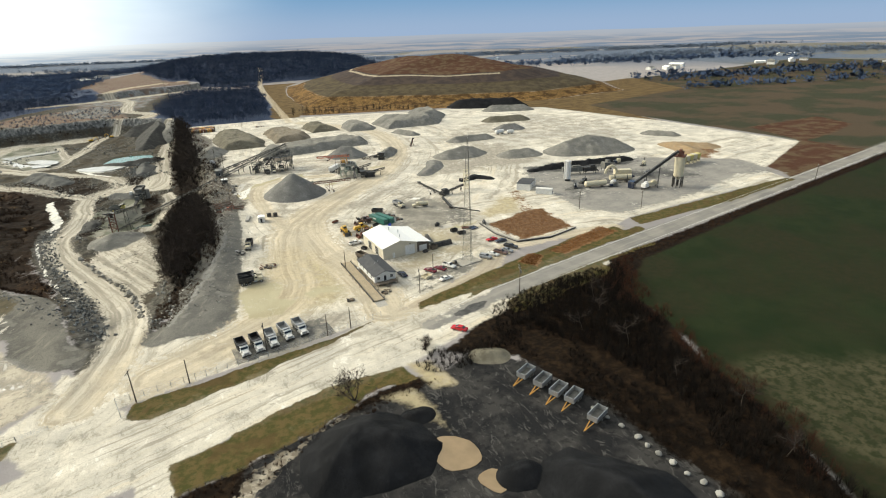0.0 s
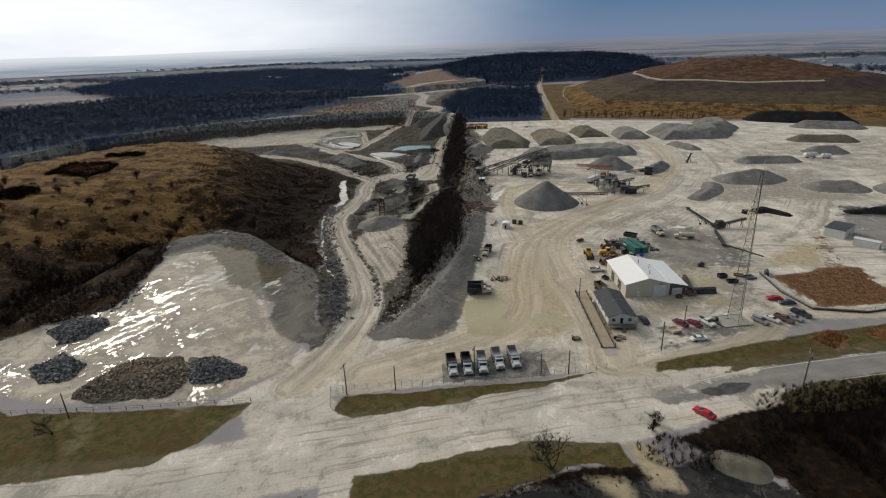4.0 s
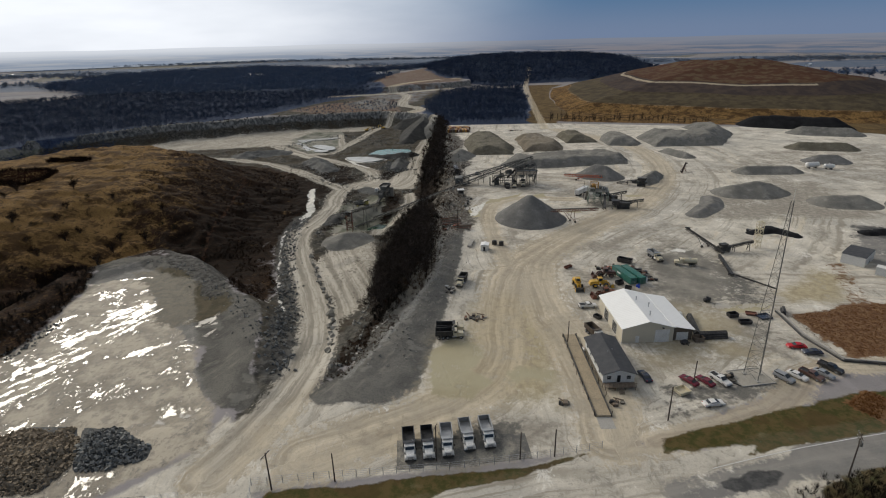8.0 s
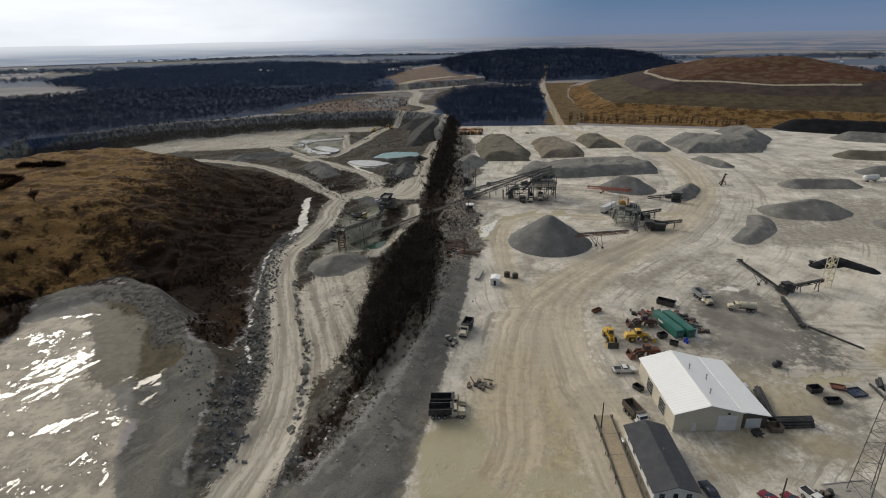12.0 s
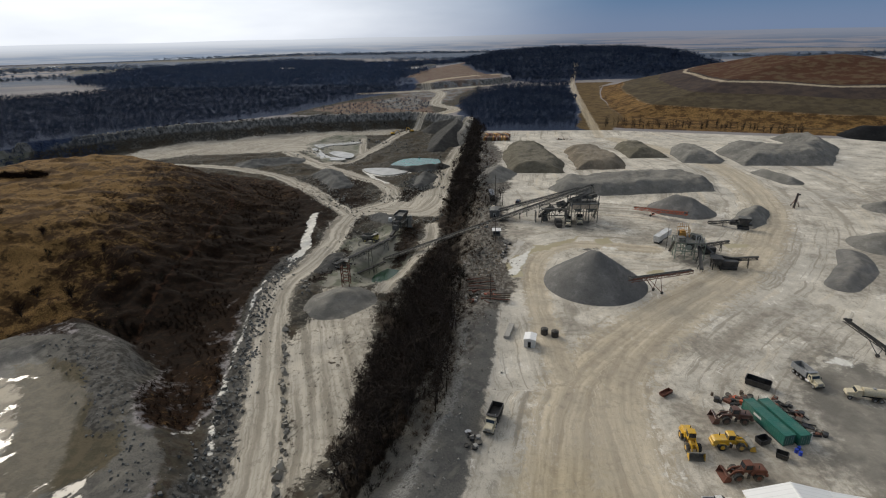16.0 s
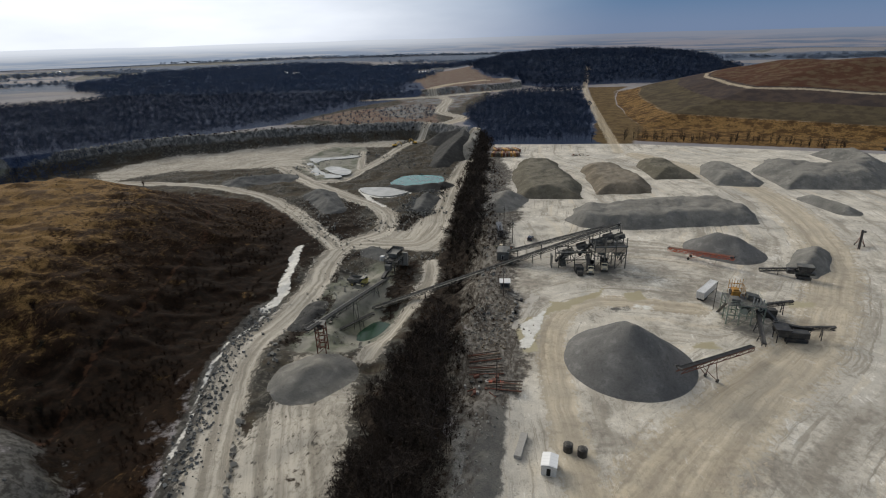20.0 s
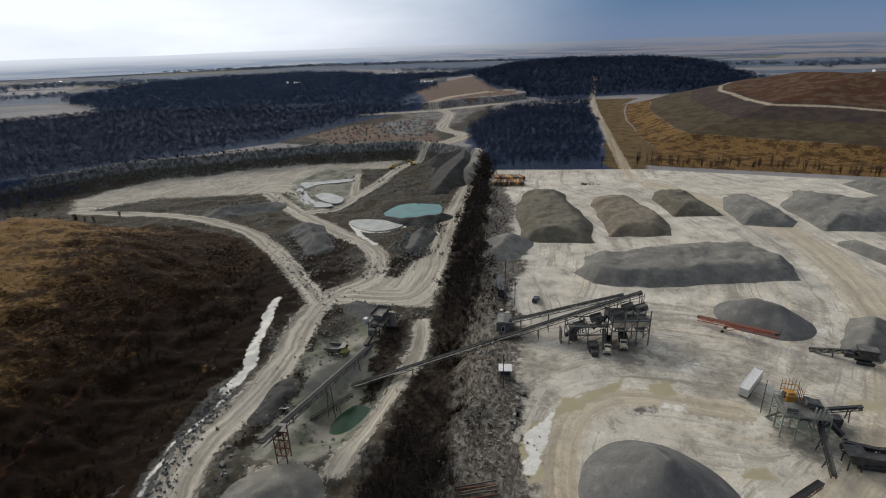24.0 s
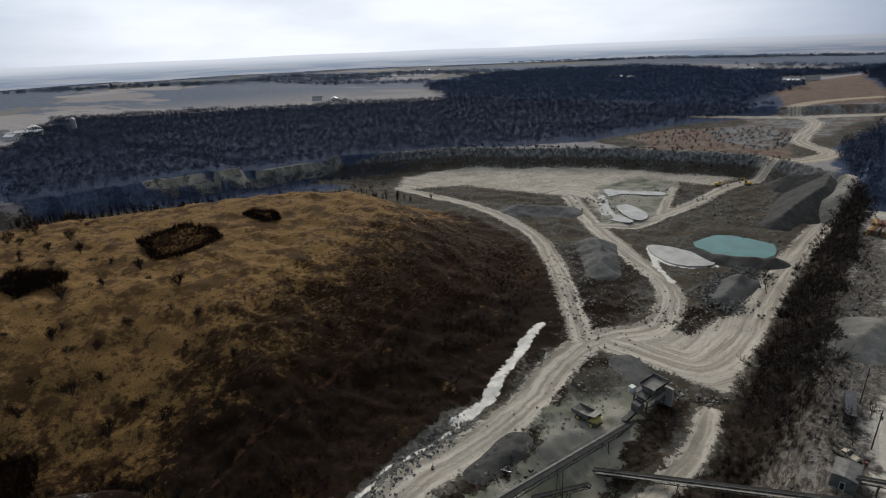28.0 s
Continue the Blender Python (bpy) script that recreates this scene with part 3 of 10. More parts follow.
region("white", ragged([(49, 275), (53, 279), (60, 278), (55, 273)], 0.9, 4, 644), 1.5, 0.6)
region("dark", ragged([(74, 150), (80, 152), (96, 162), (104, 178), (102, 196), (92, 204), (80, 196), (74, 178), (70, 160)], 3, 10, 645), 7, 0.85)
region("dark", ragged([(54, 118), (72, 122), (92, 124), (98, 140), (84, 142), (72, 128), (56, 126)], 2.5, 8, 646), 6, 0.6)
region("dark", ragged([(36, 298), (46, 294), (58, 304), (54, 312), (38, 310)], 2, 7, 647), 4, 0.7)
region("dark", ragged([(74, 262), (88, 254), (104, 256), (104, 268), (90, 276), (78, 276)], 2, 7, 648), 5, 0.7)
region("puddle", ragged([(44, 102), (50, 106), (55, 103), (52, 99.5), (45, 99)], 0.6, 4, 602), 1.5, 0.75)
strip("puddle", [(12, 262), (18, 272), (20, 284)], 2.2, 1.6, 0.6)
region("white", ragged([(12.8, 250), (15, 257), (14, 264), (19.4, 269.4), (24, 277), (20, 264), (18.5, 258), (16, 251)], 0.7, 4, 624), 1.2)
strip("puddle", [(84, 152), (94, 150), (103, 152)], 2.0, 1.6, 0.8)
# gravel ridge beside the yard
region("grey", [(-36, 110), (-30, 105), (-15, 105), (-7, 111), (-4, 126), (2, 163), (8, 207), (9, 226), (2, 226), (-3, 200), (-10, 163), (-19, 137), (-27, 118)], 2)
region("grey", ragged([(-24, 118), (-14, 143), (-7, 168), (-1, 198), (4, 228), (1, 232), (-5, 212), (-11, 182), (-17, 158), (-23, 138)], 1.2, 6, 561), 1.6)

strip("shingle", [(-26, 115), (-21, 126), (-17.5, 137), (-12.6, 145), (-7.8, 162), (-2.2, 183), (-1.5, 214)], 1.6, 2.0, 0.9)
region("grey", [(-12, 84), (14, 86), (17, 98), (-6, 99)], 3, 0.8)
region("damp", [(118, 236), (150, 252), (170, 300), (200, 300), (215, 260), (200, 232), (160, 236)], 5, 0.8)
region("tar", [(155, 142), (164, 122), (230, 126), (273, 140), (299, 128), (312, 166), (262, 208), (182, 226), (160, 190)], 5, 0.72)
region("redearth", [(398, 176), (440, 182), (500, 196), (520, 236), (420, 236)], 6)
region("grey", [(80, 152), (104, 150), (110, 172), (100, 205), (84, 198)], 5, 0.6)
region("grey", [(48, 94), (100, 112), (96, 116), (50, 112)], 3, 0.5)
# mud
region("mud", [(-6, 106), (26, 104), (30, 118), (32, 140), (27, 164), (14, 164), (6, 140), (-2, 132)], 7, 0.95)
region("damp", [(42, 140), (46, 182), (72, 190), (104, 190), (110, 160), (100, 122), (75, 112), (52, 116)], 10, 0.56)
region("damp", [(20, 296), (60, 345), (150, 345), (165, 300), (110, 262), (60, 285)], 12, 0.36)
region("damp", [(150, 330), (230, 400), (330, 420), (370, 330), (300, 240), (220, 300)], 20, 0.5)
region("damp", [(20, 178), (22, 225), (60, 220), (100, 235), (110, 205), (60, 195), (40, 180)], 10, 0.5)
region("damp", [(79, 182), (96, 178), (98, 163), (86, 152), (76, 150), (72, 165)], 6, 0.9)
region("damp", [(115, 241), (150, 286), (182, 304), (222, 303), (200, 250), (172, 235), (144, 238)], 8, 0.8)
region("damp", [(-22, 96), (0, 84), (20, 88), (26, 96), (0, 102)], 5, 0.9)
region("damp", [(46, 130), (52, 160), (44, 182), (58, 185), (66, 150), (60, 128)], 6, 0.8)
region("damp", [(8, 236), (26, 240), (24, 300), (12, 330)], 6, 0.8)
region("damp", [(52, 262), (90, 258), (96, 300), (70, 318), (52, 300)], 9, 0.45)
region("mud", [(50, 116), (86, 118), (90, 150), (72, 156), (50, 128)], 8, 0.55)
region("black", ragged([(131, 216), (137, 221), (144, 224), (151, 216), (157, 196), (153, 192), (147, 204), (139, 210), (133, 208)], 2.2, 8, 631), 3, 0.85)
region("blackish", ragged([(42.6, 275), (49.8, 277.4), (50, 274.3), (45.4, 273)], 0.5, 3, 634), 0.8, 0.62)
region("blackish", ragged([(172, 208), (180, 220), (216, 224), (257, 211), (252, 196), (215, 200), (190, 205)], 3, 12, 632), 4, 0.9)
region("blackish", ragged([(168, 150), (186, 160), (215, 168), (250, 150), (262, 168), (226, 182), (190, 178), (170, 168)], 4, 12, 633), 8, 0.8)
# asphalt road and stockyard
strip("tar", ROAD[8:], 5, 1)
strip("tar", ROAD[7:9], 4, 2, 0.7)
region("newtar", ragged([(52, 79.3), (59.7, 82), (66.5, 82), (63, 78.4), (57, 76.4), (52, 77.2)], 0.6, 3, 683), 1.0, 0.8)
strip("tar", ROAD[:3], 4.5, 1)
region("mud", [(18, 52), (26, 51), (28, 42), (27, 34), (24, 40), (22, 47)], 1.6, 0.8)
region("mud", [(29, 62), (35, 60), (36, 48), (31, 49)], 1.6)
region("silt", ragged([(-20, 37), (-12, 43), (6, 49.5), (9, 48), (-2, 44.5), (-15, 35)], 0.9, 4, 681), 1.5, 0.85)
region("gritty", ragged([(-20, 37), (-12, 43), (6, 49.5), (9, 48), (-2, 44.5), (-15, 35)], 1.2, 4, 682), 2.2, 0.75)
region("black", [(-14, 45), (2, 50), (26, 50), (46, 58), (58, 46), (62, 22), (64, -10), (40, -80), (-10, -80), (-16, 20)], 5)
# grass verges
region("verge", ragged([(-37, 74), (-31, 70.8), (-9, 75.6), (15, 82), (31, 88.5), (15, 84.5), (-35, 79)], 0.7, 5, 691), 0.9)
region("verge", ragged([(-128, 78), (-116, 74), (-68, 76), (-57, 77), (-65, 63), (-74, 56), (-105, 51), (-400, 12), (-400, 40)], 0.7, 5, 692), 1.4)
region("verge", ragged([(-29, 53), (-11, 57), (8, 62), (28, 61), (29, 55), (18, 55), (0, 48), (-14, 44.5), (-27, 43)], 0.7, 5, 693), 1.4)
region("verge", ragged([(46, 91.5), (45, 87), (75, 91), (117, 98.5), (150, 104), (151, 113), (126, 111), (97, 105), (73, 99)], 0.7, 5, 694), 1.4)
region("verge", ragged([(162, 108), (165, 117), (228, 120), (288, 122), (290, 117), (225, 110)], 0.7, 5, 695), 1.4)
region("verge", ragged([(74, 80), (88, 82.6), (112, 86.5), (150, 91), (150, 89), (112, 84), (88, 80.5)], 0.7, 5, 696), 1.4)
# dry scrub beside the stockyard and the fence line
region("verge", ragged([(69.5, 70), (69.5, 76.5), (76, 79.6), (92, 82.4), (118, 86.6), (118, 78), (96, 74), (78, 70)], 0.7, 5, 693), 1.4)
region("verge", ragged([(61, 85.8), (74, 89), (97, 92.8), (114, 96), (160, 102.8), (160, 108), (113, 101), (90, 97), (68, 92)], 0.6, 5, 694), 1.2)
region("scrub", [(40, 62), (48, 65.5), (56, 72), (63, 76.5), (73, 80), (87, 82), (131, 88), (220, 100), (400, 126), (400, 120), (220, 94), (135, 80), (118, 70), (108, 58), (106, 46), (98, 28), (92, 4), (82, -20), (76, -120), (62, -120), (62, -10), (60, 18), (56, 50)], 3)
region("scrub", [(-60, 44), (-37, 48), (-35, 40), (-36, -200), (-300, -200), (-300, 4)], 3)
region("scrub", [(-28, 43), (0, 48), (18, 55), (30, 55), (34, 50), (22, 47), (0, 44), (-14, 36), (-24, 0), (-28, 0)], 3)
region("orange", [(106, 144), (116, 147), (128, 150), (141, 151), (138, 140), (136, 122), (108, 120)], 2.5)
region("orange", [(128, 149), (136, 170), (142, 184), (150, 183), (143, 166), (137, 149)], 2, 0.45)
region("orange", [(92, 102), (101, 107), (105, 102), (96, 95)], 1.5)
region("mud", [(112, 162), (124, 168), (138, 181), (142, 170), (128, 153), (110, 151)], 4, 0.9)
region("orange", [(108, 105), (146, 116), (148, 107), (113, 99)], 1.5)
region("orange", [(285, 190), (300, 205), (336, 215), (318, 185), (298, 178)], 5, 0.8)
region("field", ragged([(220, 99), (150, 89), (131, 86), (118, 74), (106, 61), (106, 49), (100, 30), (94, 15), (92, 2), (86, -10), (80, -24), (76, -200)], 2.5, 11, 581)[:-68] + [(76, -200), (1400, -200), (1400, 262), (400, 124)], 5)
region("stubble", [(98, 20), (112, 18), (138, 3), (160, -20), (120, -50), (97, -18), (91, -8), (95, 6)], 5)
region("gold", HILL, 5)
region("dullgold", GOLD, 10)
region("dullgold", [(80, 553), (118, 553), (150, 640), (160, 800), (190, 960), (230, 1040), (165, 1040), (118, 700)], 6)
region("gold", [(112, 575), (150, 650), (217, 602), (292, 555), (420, 510), (402, 470), (330, 505), (292, 512), (130, 562)], 5)
region("brownside", [(-128, 204), (-142, 228), (-150, 254), (-158, 293), (-173, 345), (-196, 400), (-220, 460), (-205, 500), (-150, 500), (-90, 460), (-50, 390), (-40, 300), (-40, 240), (-50, 180), (-100, 190)], 28)
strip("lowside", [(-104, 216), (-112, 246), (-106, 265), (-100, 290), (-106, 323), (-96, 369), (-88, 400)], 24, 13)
strip("path", [(-98, 200), (-104, 210), (-111, 228), (-117, 253), (-121, 284), (-126, 313), (-132, 350), (-150, 390)], 1.2, 1.2, 0.6)
region("brownside", [(-140, 100), (-204, 100), (-206, 176), (-180, 204), (-152, 216), (-118, 222), (-120, 205), (-140, 180)], 18)
region("brownside", [(200, 700), (300, 640), (430, 600), (470, 640), (320, 720), (220, 780)], 12)
region("brownside", [(300, 860), (360, 800), (470, 800), (500, 880), (400, 940)], 14)
region("scruff", ragged([(-4, 224), (10, 224), (16, 250), (15, 276), (17, 300), (15, 345), (21, 372), (19, 400), (18, 470), (14, 520), (2, 520), (-4, 330)], 3.0, 9, 621), 4)
region("scruff", ragged([(-9, 160), (-3, 176), (2, 205), (6, 226), (-6, 228), (-10, 190)], 2.0, 7, 622), 3, 0.8)
region("bank", ragged([(0, 226), (6, 236), (6, 262), (8, 300), (6, 345), (9, 374), (2, 378), (-2, 330), (-4, 250)], 3.0, 8, 623), 5, 0.8)
region("bank", [(4, 395), (16, 400), (14, 470), (4, 480)], 4, 0.6)
region("bank", [(-14, 150), (-5, 172), (0, 210), (6, 250), (-2, 250), (-8, 200)], 3, 0.6)
strip("bank", [(-61, 322), (-66, 334), (-67, 344), (-61, 354), (-50, 352)], 2.6, 2.5, 0.9)
region("bank", ragged([(-37, 343), (-29, 341), (-28, 327), (-32, 317), (-39, 326)], 1.5, 6, 661), 2.5, 0.9)
region("bank", ragged([(-71, 290), (-66, 306), (-59, 304), (-59, 288), (-61, 275)], 1.5, 6, 662), 2.5, 0.8)
region("bank", ragged([(-46, 391), (-40, 400), (-30, 390), (-36, 386)], 1.5, 6, 663), 2.5, 0.7)
region("bank", [(-66, 266), (-66, 300), (-60, 314), (-56, 300), (-60, 268)], 3, 0.9)
region("bank", [(-100, 392), (-134, 440), (-118, 474), (-74, 446), (-72, 400)], 5, 0.62)
region("bank", [(-50, 392), (-44, 430), (-42, 474), (-30, 440), (-30, 396)], 4, 0.7)
region("bank", [(-36, 346), (-26, 350), (-28, 318), (-32, 296), (-38, 300)], 3, 0.8)
region("bank", [(-31, 114), (-20, 137), (-10, 165), (-3, 195), (-2, 243), (2, 294), (4, 371), (6, 587), (-4, 640), (-13, 571), (-16, 405), (-17, 331), (-24, 271), (-29, 222), (-28, 182), (-25, 158), (-26, 140)], 4)
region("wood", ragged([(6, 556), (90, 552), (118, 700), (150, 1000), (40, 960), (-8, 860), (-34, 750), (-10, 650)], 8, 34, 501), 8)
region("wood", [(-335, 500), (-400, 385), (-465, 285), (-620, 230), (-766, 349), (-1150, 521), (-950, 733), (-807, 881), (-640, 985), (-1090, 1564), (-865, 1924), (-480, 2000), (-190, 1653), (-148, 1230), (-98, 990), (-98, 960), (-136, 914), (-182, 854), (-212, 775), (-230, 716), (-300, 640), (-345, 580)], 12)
cover["brownside"] = cover["brownside"] * ease(depth_in(HILL, X, Y), -9, -4)
region("silt", [(-194, 617), (-185, 658), (-122, 655), (-113, 626), (-100, 551), (-106, 524), (-124, 508), (-151, 541)], 5)
region("fallow", [(400, 138), (800, 197), (1400, 285), (1400, 760), (680, 640), (600, 500), (400, 460)], 8)
region("rock", [(-230, 720), (-165, 690), (-45, 690), (0, 790), (6, 1000), (-54, 985), (-140, 950), (-200, 860)], 10)
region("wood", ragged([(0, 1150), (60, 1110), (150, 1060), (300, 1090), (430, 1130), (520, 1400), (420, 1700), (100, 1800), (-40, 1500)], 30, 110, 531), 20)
region("earth", [(-150, 970), (-92, 968), (-58, 1000), (40, 1060), (60, 1330), (40, 1500), (-150, 1420)], 8)
for pts in ([(-72, 952), (-120, 935), (-180, 925)], [(-72, 952), (-20, 985), (20, 1010)]):
    strip("lane", pts, 9, 5)
strip("cliff", [(-145, 956), (-138, 957), (-89, 958), (-54, 990), (10, 1020), (60, 1070)], 6, 3)
strip("cliff", RIM[-6:], 8, 4)
region("bench", ragged([(-150, 830), (-120, 770), (-80, 740), (-50, 800), (-34, 862), (6, 1020), (0, 1032), (-60, 985), (-92, 955), (-130, 940), (-120, 880)], 9, 30, 691), 10)
region("dullgold", [(394, 300), (369, 449), (300, 505), (420, 505), (560, 522), (640, 640), (720, 660), (640, 480), (420, 430)], 8)
region("redearth", [(290, 119), (400, 131), (402, 186), (395, 178), (312, 166), (299, 130)], 4)
# where the far land takes its painted haze
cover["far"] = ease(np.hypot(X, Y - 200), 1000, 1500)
gold_in = depth_in(GOLD, X, Y) + 7 * lumps(X, Y, 70, 9)
cover["olive"] = ease(gold_in, 28, 34)
low_band = ease(gold_in, -2, 3) * (1 - ease(gold_in, 27, 32))
cover["gold"] = np.maximum(cover["gold"], low_band)
cover["dullgold"] = cover["dullgold"] * (1 - low_band)
cover["plum"] = ease(gold_in, 74, 80)
cover["redearth"] = np.maximum(cover["redearth"], ease(gold_in, 112, 120))
cover["lane"] = np.maximum(cover["lane"], 0.9 * ease(5 - np.abs(gold_in - 110), 0, 5) * (X < 420))
strip("white", [(-91, 366), (-89, 350), (-85, 336), (-84, 325), (-80, 311), (-82, 297)], 2.0, 1.6)
strip("white", [(-80, 296), (-82, 282), (-84, 268), (-80, 245), (-78.5, 236), (-75.5, 228), (-74, 218), (-70.5, 209), (-70, 203), (-66, 195), (-65, 187), (-61.5, 178), (-57, 168)], 0.55, 0.9, 0.85)
strip("white", [(-66, 192), (-67, 184), (-65, 177), (-66, 170)], 0.3, 0.8, 0.8)
strip("white", [(-24.9, 119), (-25.3, 126), (-24.7, 131), (-24.8, 136), (-20.5, 144), (-17.5, 149)], 0.22, 0.6, 0.8)
region("white", [(-89, 485), (-76, 489), (-55, 484), (-49, 474), (-60, 463), (-72, 462), (-84, 472)], 2)
strip("white", [(-85, 478), (-74, 456), (-62, 441)], 1.5, 1.5)
strip("rimrock", [(-82, 300), (-79, 262), (-75, 232), (-65, 200), (-54, 172), (-48, 140), (-45, 120)], 5.5, 3)
strip("rimrock", [(-50, 174), (-36, 140), (-31, 118)], 2.5, 2)

# the brown hillside runs on down to the stream
FOOT = ragged([(-112, 226), (-104, 214), (-96, 210), (-89, 203), (-84, 192), (-80, 180), (-73, 170), (-66, 172), (-65, 188), (-69, 202), (-75, 216), (-80, 230), (-84, 246), (-88, 262), (-110, 250)], 1.6, 8, 541)
region("foot", FOOT, 2.5)
for key in ("grey", "rimrock", "rock", "pad", "olivemud"):
    cover[key] = cover[key] * (1 - cover["foot"])
cover["brownside"] = np.maximum(cover["brownside"], cover.pop("foot"))
region("rimrock", ragged([(-120, 214), (-112, 198), (-100, 188), (-92, 178), (-84, 168), (-76, 166), (-81, 182), (-90, 202), (-104, 213)], 1.5, 7, 545), 2.5, 0.8)
FOOT_WEST = ragged([(-141, 122), (-133.5, 128.8), (-127, 132.5), (-126, 141), (-127, 152), (-130, 163), (-132, 176), (-135, 189), (-140, 200), (-160, 205), (-175, 160), (-165, 110), (-150, 104)], 1.4, 7, 701)
region("foot", FOOT_WEST, 2.5)
for key in ("grey", "rimrock", "rock", "pad", "puddle"):
    cover[key] = cover[key] * (1 - cover["foot"])
cover["brownside"] = np.maximum(cover["brownside"], cover.pop("foot"))
# a bare track along the far foot of the hill
strip("trail", [(-448, 370), (-434, 403), (-428, 425), (-421, 446), (-410, 487), (-394, 517)], 5.5, 2.5)
cover["wood"] = cover["wood"] * (1 - cover["trail"])
cover["silt"] = np.maximum(cover["silt"], 0.8 * cover.pop("trail"))
region("shelf", ragged([(-396, 508), (-372, 552), (-338, 592), (-312, 580), (-330, 500), (-380, 478)], 5, 24, 547), 6)
cover["wood"] = cover["wood"] * (1 - cover["shelf"])
cover["rock"] = np.maximum(cover["rock"], cover.pop("shelf"))

# how far each place lies across and along the nearest track
lane_u, lane_v = np.full(X.shape, 90.0), np.zeros(X.shape)
for pts in LANES + [ROAD]:
    x0, y0 = np.min(pts, 0) - 60
    x1, y1 = np.max(pts, 0) + 60
    box = np.ix_((GY > y0) & (GY < y1), (GX > x0) & (GX < x1))
    bx, by, bu, bv = X[box], Y[box], lane_u[box], lane_v[box]
    gone = 0.0
    for (xa, ya), (xb, yb) in zip(pts[:-1], pts[1:]):
        dx, dy = xb - xa, yb - ya
        run = math.hypot(dx, dy)
        if run < 0.01:
            continue
        t = np.clip(((bx - xa) * dx + (by - ya) * dy) / run**2, 0, 1)
        d = np.hypot(bx - xa - t * dx, by - ya - t * dy)
        nearer = d < np.abs(bu)
        bv = np.where(nearer, gone + t * run, bv)
        bu = np.where(nearer, np.where(dx * (by - ya) - dy * (bx - xa) < 0, -d, d), bu)
        gone += run
    lane_u[box], lane_v[box] = bu, bv


# broken ground between the tracks, windrows along their edges
on_lane = np.clip(cover["lane"], 0, 1)
broken = np.clip(cover["rock"], 0, 1) * (1 - np.clip(1.4 * on_lane, 0, 1)) * (Y < 730) * (X > -360)
for cx, cy, r in ((-50, 512, 34), (-38, 289, 14), (-68, 475, 26), (-134, 560, 46), (-34, 366, 14), (-24, 330, 10)):
    broken = broken * ease(np.hypot(X - cx, Y - cy), r * 0.75, r * 1.15)
Z = Z + broken * (0.9 * lumps(X, Y, 8, 41) + 0.6 * lumps(X, Y, 3.6, 42) + 0.25 * lumps(X, Y, 1.8, 43))
Z = Z + 1.8 * on_lane * (1 - on_lane) * np.clip(cover["rock"], 0, 1) * (0.6 + 0.8 * lumps(X, Y, 4, 44))


def grid_mesh(name, X, Y, Z):
    h, w = X.shape
    me = bpy.data.meshes.new(name)
    me.vertices.add(h * w)
    me.vertices.foreach_set("co", np.stack([X, Y, Z], -1).astype(np.float32).ravel())
    i = (np.arange(h - 1)[:, None] * w + np.arange(w - 1)[None]).ravel()
    quads = np.stack([i, i + 1, i + w + 1, i + w], -1).astype(np.int32)
    me.loops.add(quads.size)
    me.loops.foreach_set("vertex_index", quads.ravel())
    me.polygons.add(len(quads))
    me.polygons.foreach_set("loop_start", np.arange(0, quads.size, 4, dtype=np.int32))
    me.polygons.foreach_set("use_smooth", np.ones(len(quads), bool))
    me.update(calc_edges=True)
    return me


